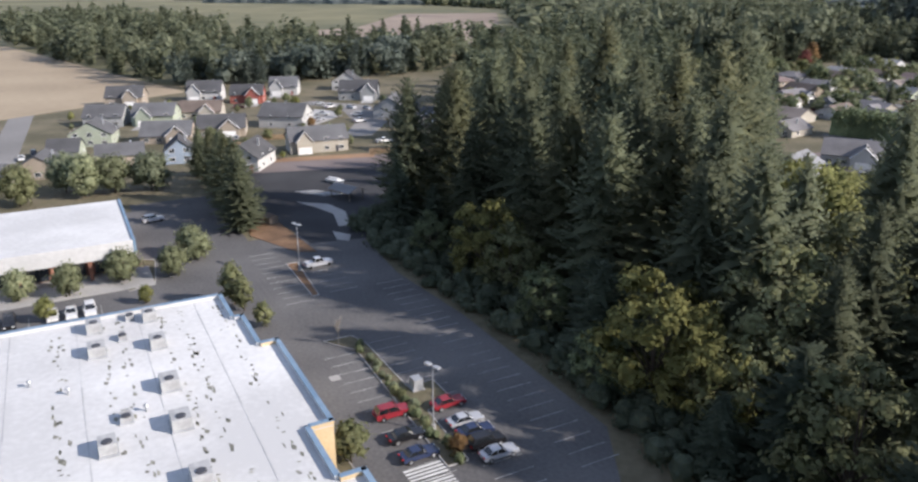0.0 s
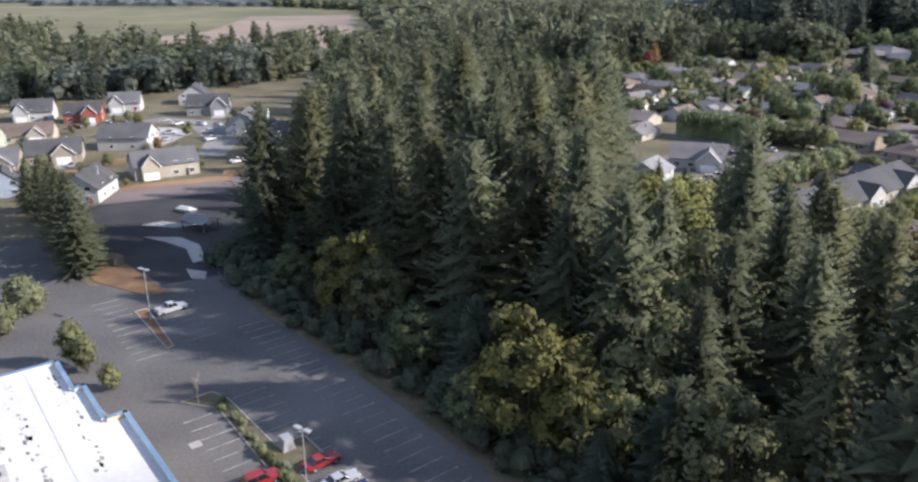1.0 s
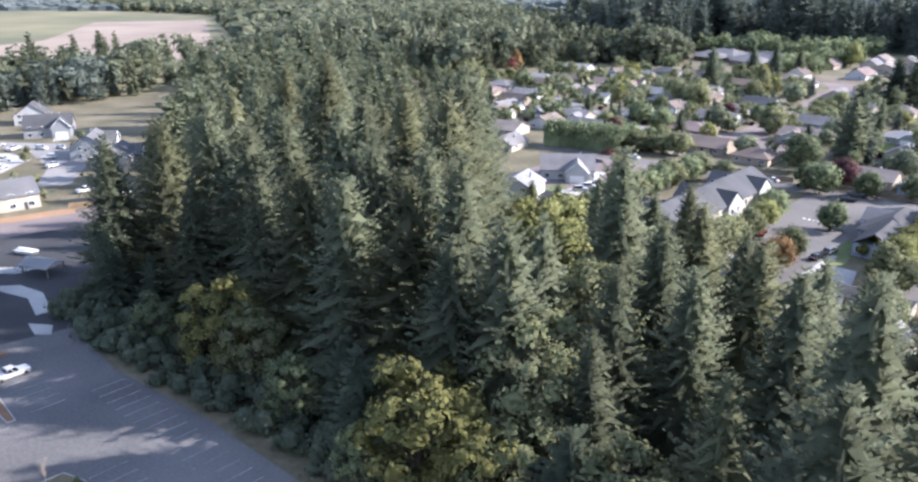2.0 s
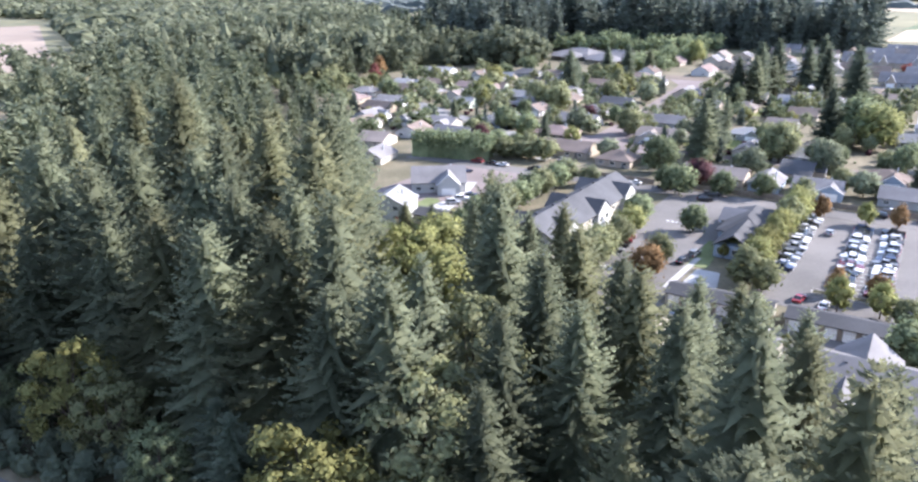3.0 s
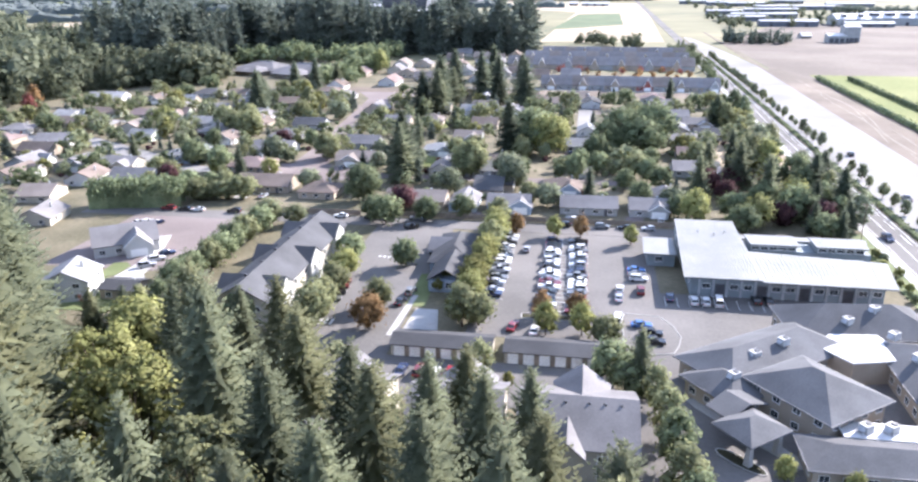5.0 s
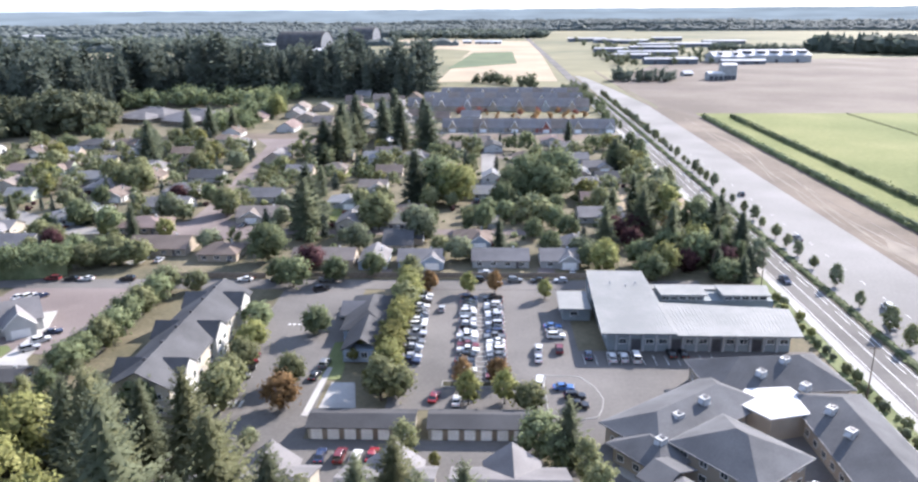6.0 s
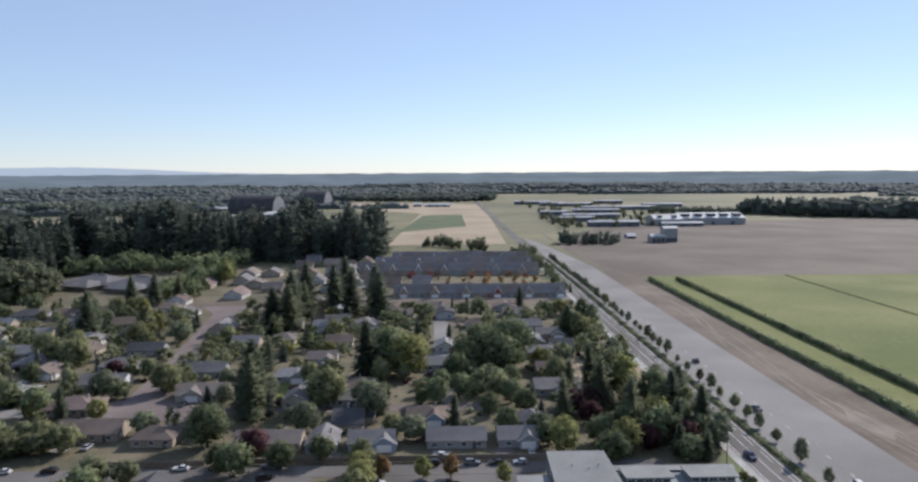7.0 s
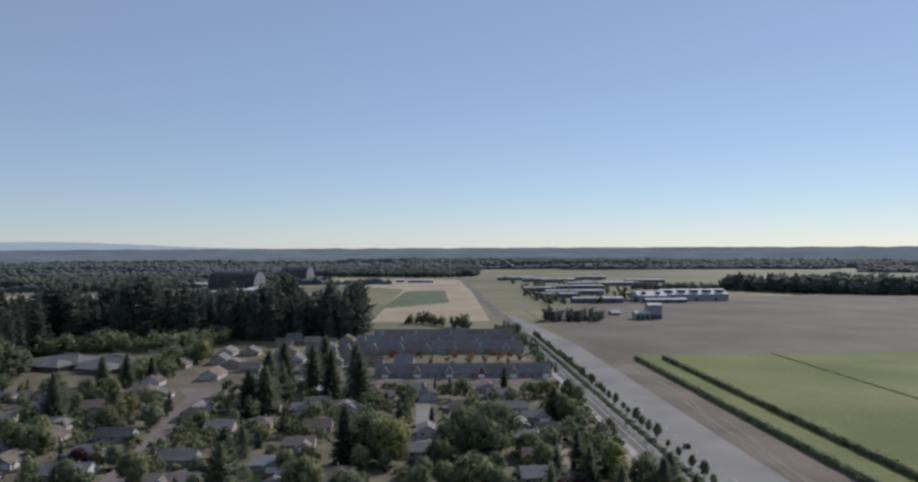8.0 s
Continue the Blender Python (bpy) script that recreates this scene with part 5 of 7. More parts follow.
for uc, w in ((-35.5, 19), (-14.4, 16), (5.2, 19.4)):
    blk = thing("apartment_building", G(uc, 88.2), "apartment block with a broad grey shingle roof and cream walls", "building", "apartment blocks")
    g = Geo()
    gable_wall(g, w - 1.2, 17, 6.4, 10.0)
    gable_wall(g, 9, 9, 6.4, 9.7, 0.6, 5.5, "y")
    gable_wall(g, 5, 6, 6.2, 8.4, -1.5, -7.5, "y")
    part("wall", g, WALLS[6], blk)
    g = Geo()
    gable(g, w - 1.2, 17, 6.4, 10.0, 0.7)
    part("roof", g, ROOFS[0], blk)
    g = Geo()
    gable(g, 9, 11, 6.4, 9.8, 0.5, 0.6, 5.2, "y")
    part("gable_roof", g, ROOFS[0], blk)
    g = Geo()
    gable(g, 5, 7, 6.2, 8.5, 0.4, -1.5, -7.5, "y")
    part("porch_roof", g, ROOFS[0], blk)
    for k in range(6):
        g = Geo()
        x = -w * 0.36 + k * w * 0.13 + (w * 0.06 if k > 2 else 0)
        g.box(x - 0.2, -1.5, 9.3, x + 0.2, -1.1, 9.85)
        part("roof_vent", g, metal_dark, blk)
    for k in range(5):
        for z in (1.6, 4.4):
            window(blk, -w / 2 + 1.8 + k * (w - 3.6) / 4, -8.52, z, 1.4, 1.3, 0)
    for s in (1, -1):
        for z in (1.6, 4.4):
            for y in (-5, 0, 5):
                window(blk, s * (w / 2 - 0.58), y, z, 1.3, 1.3, 90 if s > 0 else 270)

for u0, u1 in ((-33, -12.4), (-9.6, 10.4)):
    gar = thing("garage_row", G(0, 0), "row of low garages with pale doors and a grey roof", "garage", "garages")
    g = Geo()
    g.box(u0, 115.6, 0, u1, 122.2, 2.6)
    part("wall", g, WALLS[6], gar)
    g = Geo()
    gable(g, u1 - u0, 6.6, 2.6, 3.6, 0.45, (u0 + u1) / 2, 118.9)
    part("roof", g, ROOFS[2], gar)
    n = 6
    for k in range(n):
        a = u0 + 0.5 + (u1 - u0 - 1) * k / n
        g = Geo()
        g.box(a + 0.15, 115.52, 0.03, a + (u1 - u0 - 1) / n - 0.95, 115.62, 2.2)
        d = part("garage_door", g, trim_white, gar)
        q = Geo()
        for j in range(1, 4):
            q.box(a + 0.15, 115.5, j * 0.55, a + (u1 - u0 - 1) / n - 0.95, 115.53, j * 0.55 + 0.04)
        part("groove", q, WALLS[2], d)
        g = Geo()
        g.box(a + (u1 - u0 - 1) / n - 0.85, 115.5, 0.03, a + (u1 - u0 - 1) / n + 0.05, 115.6, 2.3)
        part("side_door", g, wood_grey, gar)

club = thing("club_house", G(-28.5, 170), "single-storey clubhouse with a dark grey hip and gable roof", "building")
g = Geo()
g.box(-5.5, -9, 0, 5.5, 13, 3.2)
g.box(-3.5, -21, 0, 5, -9, 3.2)
part("wall", g, WALLS[3], club)
g = Geo()
hip(g, 11, 22, 3.2, 6.2, 0.7, 0, 2)
part("roof", g, ROOFS[2], club)
g = Geo()
gable(g, 8.5, 14, 3.2, 6.0, 0.6, 0.8, -14, "y")
part("wing_roof", g, ROOFS[2], club)
g = Geo()
gable(g, 7, 8, 3.2, 5.4, 0.5, -4, 4, "x")
part("porch_roof", g, ROOFS[0], club)
for x in (-2, 1.5, 4):
    window(club, x, -21.02, 1.8, 1.4, 1.4, 0)
for y in (-17, -12, -5, 0, 5, 10):
    window(club, 5.52 if y > -9 else 5.02, y, 1.8, 1.4, 1.4, 90)


# care home: hipped pavilions round a court
def pavilion(u, v, rz, w, d, he, hr, label, wall=2, roof=7, over=0.9, front=True):
    ob = thing("care_home", G(u, v, 0, rz), label, "building", "care home pavilions")
    q = Geo()
    q.box(-w / 2, -d / 2, 0, w / 2, d / 2, he)
    part("wall", q, WALLS[wall], ob)
    q = Geo()
    hip(q, w, d, he + 0.15, hr, over)
    part("roof", q, ROOFS[roof], ob)
    q = Geo()
    a, b = w / 2 + over, d / 2 + over
    for x0, y0, x1, y1 in ((-a - 0.12, -b - 0.12, a + 0.12, -b), (-a - 0.12, b, a + 0.12, b + 0.12), (-a - 0.12, -b, -a, b), (a, -b, a + 0.12, b)):
        q.box(x0, y0, he - 0.1, x1, y1, he + 0.13)
    part("gutter", q, gutter_grey, ob, "grey metal gutter")
    for lev in range(2 if he > 5 else 1):
        z = 1.6 + 2.9 * lev
        n = max(2, int(w / 3.4))
        for i in range(n):
            x = -w / 2 + w * (i + 0.5) / n
            window(ob, x, -d / 2 - 0.01, z, 1.4, 1.2, 0)
        n = max(2, int(d / 3.4))
        for i in range(n):
            y = -d / 2 + d * (i + 0.5) / n
            window(ob, -w / 2 - 0.01, y, z, 1.4, 1.2, 270)
            window(ob, w / 2 + 0.01, y, z, 1.4, 1.2, 90)
    return ob


pavilion(45.7, 104.3, 37.5, 14.2, 16.6, 5.6, 9.4, "two-storey tan care home pavilion with a grey hip roof")
pavilion(31.6, 107.5, 37.5, 9, 11, 3.6, 6.0, "low tan care home wing with a grey hip roof")
pavilion(40.5, 119.5, 37.4, 31, 13, 4.2, 7.6, "long low care home wing with a grey hip roof")
pavilion(61.5, 135.5, 6, 28, 15, 4.4, 8.8, "broad low care home pavilion with a grey hip roof")
pavilion(69.6, 104, 0, 13.5, 44, 4.4, 8.0, "long care home wing with a grey hip roof beside the road")
pavilion(52.5, 88, 0, 24, 8, 3.4, 5.4, "low care home front wing with a grey hip roof")
ob = thing("care_home", G(0, 0), "flat white roof over the care home's inner court", "building", "care home pavilions")
g = Geo()
g.sheet([(51.2, 122.0), (55.5, 116.2), (63.8, 118.5), (64.6, 124), (62.5, 130), (55, 127.5)], 0, 4.9)
part("wall", g, WALLS[2], ob)
g = Geo()
g.sheet([(50.6, 122.1), (55.2, 115.6), (64.2, 118), (65, 124), (62.8, 130.6), (54.6, 128.2)], 4.9, 5.2)
part("roof", g, membrane, ob, "bright white roof membrane")
ob = thing("care_home", G(0, 0), "flat white roof behind the care home's front wing", "building", "care home pavilions")
g = Geo()
g.box(47.5, 93, 0, 62.5, 97, 3.6)
part("wall", g, WALLS[2], ob)
g = Geo()
g.box(47.2, 92.6, 3.6, 62.8, 97.4, 3.9)
part("roof", g, membrane, ob, "bright white roof membrane")
for u, v, z in ((58.5, 131, 6.2), (64.5, 134.6, 7.4), (65.8, 126.5, 5.6), (66.2, 115.8, 6.4), (66.2, 107.8, 6.4), (66.2, 91, 6.4), (37.4, 114.2, 5.7), (43.4, 118.8, 6.6), (32.5, 106.5, 5.2), (55, 95, 3.9), (51, 94.6, 3.9)):
    rooftop_unit(G(u, v, z, 37), 1.8, 1.6, 1.4)
porch = thing("porte_cochere", G(33, 92.3, 0, 39), "covered drop-off porch with a grey hip roof on tan columns", "porch")
g = Geo()
hip(g, 8.6, 7.2, 4.5, 6.5, 0.6)
part("roof", g, ROOFS[7], porch)
for x, y in ((-3.4, -2.8), (3.4, -2.8)):
    g = Geo()
    g.prism([(x - 0.55, y - 0.55, 0), (x + 0.55, y - 0.55, 0), (x + 0.55, y + 0.55, 0), (x - 0.55, y + 0.55, 0)], [(x - 0.32, y - 0.32, 4.4), (x + 0.32, y - 0.32, 4.4), (x + 0.32, y + 0.32, 4.4), (x - 0.32, y + 0.32, 4.4)])
    part("column", g, concrete, porch)
g = Geo()
gable(g, 9, 5, 4.2, 5.6, 0.3, 3.5, 6, "y")
part("link_roof", g, ROOFS[7], porch)
ring = [(31.2 + 4.6 * math.cos(a) * math.cos(-0.72) - 1.5 * math.sin(a) * math.sin(-0.72), 88.8 + 4.6 * math.cos(a) * math.sin(-0.72) + 1.5 * math.sin(a) * math.cos(-0.72)) for a in [2 * math.pi * i / 18 for i in range(18)]]
kerbed_island("planted_island", G(0, 0), ring, forest_floor, "oval kerbed bed under the porch", -0.2)
kerbed_island("planted_island", G(0, 0), [(24.2, 124.5), (25.6, 128), (26.4, 132), (25.4, 137), (22.6, 142), (14.5, 142.5), (14.5, 122)], asphalt_lot, "kerbed end of the parking bay", 0.2)
flat("entrance_walk", [(24.5, 107), (26, 104), (36, 92.5), (40, 88), (42, 89.5), (37, 96), (27.5, 107.5)], 0.12, concrete, "pale concrete walk to the entrance", "pavement", G(0, 0))
flat("garden_walk", [(-123.4, 139.7), (-123.1, 147.7), (-124.5, 156.5), (-131.8, 170.4), (-127.4, 172.5), (-123.9, 163.5), (-118, 150), (-117, 143), (-114, 139.3), (-120.5, 135.6)], 0.1, concrete, "pale concrete walks round the white house", "pavement")
flat("green_bed", [(-130, 148.6), (-126.5, 149.8), (-123.8, 147.4), (-124, 140.5), (-128, 138)], 0.06, lawn_green, "mown lawn beside the white house", "ground")
flat("side_walk", [(-36.4, 124), (-35.0, 124), (-33.9, 146), (-35.3, 146)], 0.1, concrete, "pale concrete walk between the blocks", "pavement", G(0, 0))
flat("court_terrace", [(-33.4, 127.4), (-25.6, 127.4), (-27.6, 138.6), (-32.8, 138.6)], 0.1, concrete, "pale concrete terrace behind the clubhouse", "pavement", G(0, 0))
flat("green_bed", [(-60, 131), (-56, 131), (-56, 178), (-60.5, 178)], 0.06, lawn_green, "green lawn strip beside the block", "ground", G(0, 0))
flat("green_bed", [(-36, 140), (-31, 140), (-32, 160), (-36, 160)], 0.06, lawn_green, "green lawn strip beside the clubhouse", "ground", G(0, 0))
flat("green_bed", rect(-118, 126, -104, 146), 0.06, lawn_green, "green lawn before the white house", "ground", G(0, 0))
flat("roadside_bed", rect(79.6, 70, 83.8, 210), 0.05, lawn_green, "bright grass strip beside the pavement", "ground", Hw(0, 0))
kerbed_island("planted_island", G(0, 0), [(-8, 137), (8.5, 137.2), (8.8, 139.6), (-8, 139.4)], forest_floor, "kerbed bed at the end of the car rows", 0.2)

# cars
rng = random.Random(21)
MIX = ["white"] * 8 + ["silver"] * 6 + ["grey"] * 4 + ["black"] * 6 + ["navy"] * 2 + ["maroon", "blue"]
KINDS = ["sedan", "sedan", "suv", "hatch", "suv", "pickup"]
for u, rz in ((-3.0, 0), (3.9, 180)):
    for i in range(19):
        if rng.random() < 0.95:
            car(G(u + rng.uniform(-0.3, 0.3), 141.2 + 2.65 * i, 0.02, rz + rng.uniform(-2, 2)), rng.choice(KINDS), rng.choice(MIX), "in the crowded car lot")
for i in range(17):
    if rng.random() < 0.85:
        car(G(-16.2 + rng.uniform(-0.3, 0.3), 148.4 + 2.65 * i, 0.02, rng.uniform(-2, 2)), rng.choice(KINDS), rng.choice(MIX), "parked along the tree row")
for u, v, rz, kind, col in ((-10.4, 181, 88, "hatch", "silver"), (14.4, 155.4, 85, "suv", "white"), (14, 150.5, 88, "sedan", "silver"), (13.4, 138, 80, "van", "white"), (19, 169.4, 2, "sedan", "blue"), (19, 166.2, 0, "sedan", "grey"), (19.3, 163.2, 0, "suv", "white"),
                            (19.4, 155.6, 88, "suv", "maroon"), (26, 152.4, 85, "sedan", "navy"), (31.3, 151, 90, "suv", "white"), (34, 151, 90, "suv", "white"), (36.9, 151, 88, "van", "white"), (45.8, 153.4, 90, "sedan", "black"), (48.6, 153.4, 90, "sedan", "black"),
                            (18.4, 136.3, 4, "sedan", "blue"), (20.4, 132.3, 2, "suv", "black"), (20.6, 128.4, 0, "suv", "black"), (-9.5, 131.5, 80, "sedan", "red"), (-4.6, 130, 85, "sedan", "white")):
    car(G(u, v, 0.02, rz), kind, col, "parked beside the car lot")
for u, kind, col in ((-15, "suv", "black"), (-1, "suv", "black"), (10.6, "suv", "grey"), (17.6, "sedan", "black"), (24.4, "hatch", "silver"), (-46.6, "pickup", "grey"), (-62, "sedan", "black"), (-72, "sedan", "white"), (-98, "sedan", "white"), (-108.6, "suv", "black"), (-121.5, "sedan", "white"), (-132, "suv", "maroon"), (-126, "sedan", "black")):
    car(G(u, 204, 0.03, rng.choice((0, 180))), kind, col, "parked along the street", "cars on the street")
for u, v, rz, kind, col in ((-54.6, 151, 20, "sedan", "maroon"), (-54.2, 147.5, 20, "suv", "maroon"), (-53.8, 144, 20, "sedan", "black"), (-53.8, 140, 20, "sedan", "grey"), (-35.8, 183, 0, "sedan", "white"), (-35.6, 179.5, 0, "suv", "blue"), (-35.2, 175.5, 0, "sedan", "silver"), (-47, 196, 20, "suv", "black"),
                            (-70.2, 121.5, 70, "sedan", "silver"), (-66, 119, 70, "sedan", "grey"), (-29.2, 109, 88, "sedan", "navy"), (-25.6, 109, 86, "suv", "maroon"), (-22.6, 108.6, 84, "sedan", "white"), (-19.6, 109.4, 84, "sedan", "red"),
                            (-110.5, 154.2, 40, "suv", "silver"), (-110.3, 159, 40, "suv", "white"), (-110, 164, 35, "sedan", "navy"), (-133.4, 188.6, 60, "sedan", "white"), (-130.6, 188.9, 60, "suv", "white"), (-127.8, 189.4, 60, "sedan", "navy"), (-37, 141, 80, "sedan", "black"), (-36, 147, 85, "suv", "grey")):
    car(G(u, v, 0.02, rz), kind, col, "parked in the apartment court", "cars of the apartments")
for u, v, rz, kind, col in ((109, 249.2, 92, "pickup", "grey"), (108.9, 183.8, 90, "van", "white"), (103.8, 172.3, 90, "sedan", "white"), (105.2, 224.5, 90, "sedan", "silver"), (104.6, 430, 90, "suv", "grey"), (90.5, 520, 270, "sedan", "white"), (89.2, 206, 272, "pickup", "navy"), (110.2, 316, 90, "suv", "black")):
    car(Hw(u, v, 0.07, rz), kind, col, "on the highway", "cars on the highway")
utility_pole(Hw(80.3, 134.2, 0, 0), 12.5)
utility_pole(Hw(80.3, 200.6, 0, 0), 12.5)

# ---- houses of the old neighbourhood ----
HOOD = "neighbourhood houses"
A = 3.3
for x, y, w, d, st, roof, wall, wing in ((-6.3, 222, 18, 9, "x", 0, 1, None), (-32, 219.5, 14, 9, "x", 0, 3, (4, -4, 7, 5, "y")), (-47, 219, 9, 11, "y", 0, 3, None), (-63.5, 219, 20, 9, "x", 5, 2, None), (12.5, 223, 12, 9, "x", 0, 1, (3, -3, 6, 7, "y")),
                                         (30.4, 278, 17, 11, "x", 0, 1, (3, -6, 8, 5, "y")), (31, 303, 13, 9, "x", 4, 6, None), (40, 346, 12, 9, "x", 2, 1, None), (-15, 312, 14, 9, "x", 3, 0, None), (-14.6, 345, 9, 9, "y", 3, 0, None), (-65, 262, 9, 11, "y", 0, 6, None), (-49, 263, 13, 9, "x", 3, 1, None)):
    house(pose(x, y, 0, 0, 0, A), w, d * 1.2, 2.6, 5.0 if st == "x" else 5.0, roof, wall, st, wing=wing, group=HOOD)
for x, y, w, d, st, roof, wall, wing in ((-123, 228, 20, 11, "x", 1, 2, None), (-100, 223, 13, 10, "hip", 1, 2, None), (-142, 253, 17, 11, "hip", 4, 2, None), (-147, 283, 19, 10, "x", 0, 0, (6, -4, 6, 5, "y")), (-102, 270, 18, 11, "x", 5, 6, (-3, -4, 8, 6, "y")), (-153, 338, 16, 9, "x", 2, 1, None), (-152, 310, 16, 10, "hip", 0, 1, None),
                                         (-176, 268, 19, 12, "hip", 3, 3, (-4, -5, 8, 6, "y")), (-206, 332, 18, 10, "x", 3, 0, None), (-111, 301, 14, 9, "x", 0, 1, None), (-111, 352, 13, 9, "x", 0, 2, None), (-95, 360, 12, 9, "hip", 5, 2, None)):
    house(pose(x, y, 0, 0, 0, A), w, d * 1.2, 2.6, 5.3, roof, wall, st, wing=wing, group=HOOD, detail=1)
for x, y, w, d, st, roof, wall, wing in ((-80, 391, 13, 9, "x", 3, 0, None), (-66, 354, 13, 9, "x", 1, 2, None), (18, 239, 8, 8, "hip", 0, 1, None), (-195, 223, 11, 12, "y", 1, 0, None), (-196, 200, 12, 11, "x", 5, 6, None), (-177, 178, 11, 11, "y", 0, 6, None), (-178, 262, 16, 11, "hip", 3, 3, None), (-255, 280, 17, 10, "x", 0, 0, None),
                                         (-316, 400, 22, 12, "x", 3, 0, None), (-260, 425, 19, 11, "hip", 2, 1, None), (-225, 370, 16, 10, "x", 0, 6, None), (-190, 400, 17, 10, "x", 1, 2, None)):
    house(pose(x, y, 0, 0, 0, A + 10 * (x < -170)), w, d * 1.2, 2.6, 5.3, roof, wall, st, wing=wing, group=HOOD, detail=1)
house(pose(-134, 160, 0, 0, 0, 38), 17, 12, 3.4, 7.2, 0, 0, "x", 1, wing=(3, -6, 7, 7, "y"), group=HOOD, note=" beside the lot")
house(pose(-126, 128, 0, 0, 0, 20), 11, 11, 5.0, 7.8, 3, 0, "y", 2, group=HOOD)
house(pose(-113, 130, 0, 0, 0, 3), 9, 7, 2.8, 3.8, 2, 2, "x", 1, group=HOOD)
for x, y, w in ((-161, 496, 20), (-160, 537, 18), (-183, 600, 17), (-165, 600, 15), (-143, 521, 14), (-133, 384, 15), (-102, 522, 15), (-90, 552, 15), (-113, 603, 17), (-137, 603, 17), (-72, 536, 12), (-120, 560, 14), (-135, 570, 14), (-190, 470, 12), (-198, 540, 16)):
    house(pose(x, y, 0, 0, 0, rng.choice((0, 6, 90))), w, 12, 3.0, 6.6, rng.choice((1, 5, 0, 4)), rng.choice((0, 6, 2, 2)), rng.choice(("x", "y")), 1, detail=1, group="far houses")
# more of the same streets
FILL = [(-300, 290), (-215, 205), (-160, 226), (60, 226), (62, 470), (-195, 462), (-300, 400)]
for x, y in spread(FILL, 21.5, 63, 0.25):
    w = rng.uniform(12, 17)
    if any((x - a) ** 2 + (y - b) ** 2 < (r + w * 0.52 + 1.0) ** 2 for a, b, r in HOUSES) or any(inside(x + i * w * 0.5, y + j * 5, q) for q in PAVED[1:] for i in (-1, 0, 1) for j in (-1, 1)):
        continue
    if rng.random() < 0.3 or (-62 < x < -20 and 290 < y < 360) or (-30 < x < 25 and 296 < y < 325) or x > 38 or y > 448:
        continue
    st = rng.choice(("x", "x", "hip", "y"))
    house(pose(x, y, 0, 0, 0, A + 90 * (rng.random() < 0.3)), w, rng.uniform(9.5, 12.5), 2.6, rng.uniform(4.7, 5.6), rng.choice((1, 5, 4, 0, 0, 1, 2, 3)), rng.choice((2, 1, 6, 2, 5, 3, 0)), st, wing=(w * 0.2, -5.5, 6.5, 5, "y") if rng.random() < 0.4 else None, group=HOOD, detail=1)

for i, (a, b, r) in enumerate([q for q in HOUSES if 205 < q[1] < 470]):
    if i % 2 == 0:
        x, y = a + (4 if i % 4 else -4), b - r * 0.55 - 5.5
        flat("driveway", rect(x - 2.7, y - 4.5, x + 2.7, y + 3.5), 0.04, asphalt_warm if i % 3 else concrete, "worn pinkish-grey driveway before a house", "driveway")

for i, (a, b, r) in enumerate([q for q in HOUSES if 205 < q[1] < 400][::4]):
    car(pose(a + (4 if i % 2 else -4), b - r * 0.55 - 6.5, 0.045, 0, 0, rng.choice((88, 92, 270))), rng.choice(KINDS), rng.choice(MIX), "parked on a driveway", "cars before the houses")

school = thing("school", pose(-262, 545, 0, 0, 0, -20), "low school with broad grey hip roofs and pale ridges", "building")
g = Geo()
g.box(-42, -14, 0, 42, 14, 3.2)
g.box(-30, -26, 0, -6, -12, 3.2)
g.box(10, -24, 0, 36, -12, 3.2)
part("wall", g, WALLS[2], school)
for cx, cy, w, d, hr in ((-21, -1, 44, 30, 8.4), (20, 0, 46, 32, 9.0), (-18, -18, 26, 20, 7.0), (23, -17, 28, 18, 7.2)):
    g = Geo()
    hip(g, w, d, 3.3, hr, 1.0, cx, cy)
    part("roof", g, ROOFS[0], school)
for cx, cy, l, hr in ((-21, -1, 14, 8.4), (20, 0, 14, 9.0)):
    g = Geo()
    g.box(cx - l / 2, cy - 0.5, hr - 0.35, cx + l / 2, cy + 0.5, hr + 0.25)
    part("ridge_cap", g, metal_roof, school)
for i in range(6):
    window(school, -28 + 4 * i, -26.02, 1.7, 1.8, 1.3, 0)
    window(school, 12 + 4.2 * i, -24.02, 1.7, 1.8, 1.3, 0)

# terraces
def terrace(x0, x1, y, deep, he, hr, roof, walls, each, gables):
    """A row of joined houses under one long roof with white-edged cross gables."""
    x, k = x0, 0
    while x < x1:
        h = house(pose(x, y, 0, 0, 0, 2), 10.3, deep, he, hr, roof[k % len(roof)], walls[k % len(walls)], "x", 1, detail=each, group="terraced houses", wing=(1.6, -deep / 2 + 0.6, 5.0, 3.4, "y") if k % gables == 0 else None, name="terraced_house")
        if k % gables == 0:
            q, top = Geo(), he + (hr - he) * 0.85 + 0.25
            drop = (top - he) * 3.0 / 2.6
            for s in (-1, 1):
                q.rod((1.6, -deep / 2 - 1.5, top), (1.6 + s * 3.0, -deep / 2 - 1.5, top - drop), 0.13, 0.13, 4)
            part("fascia", q, trim_white, h, "white gable board")
        x += 10.4
        k += 1


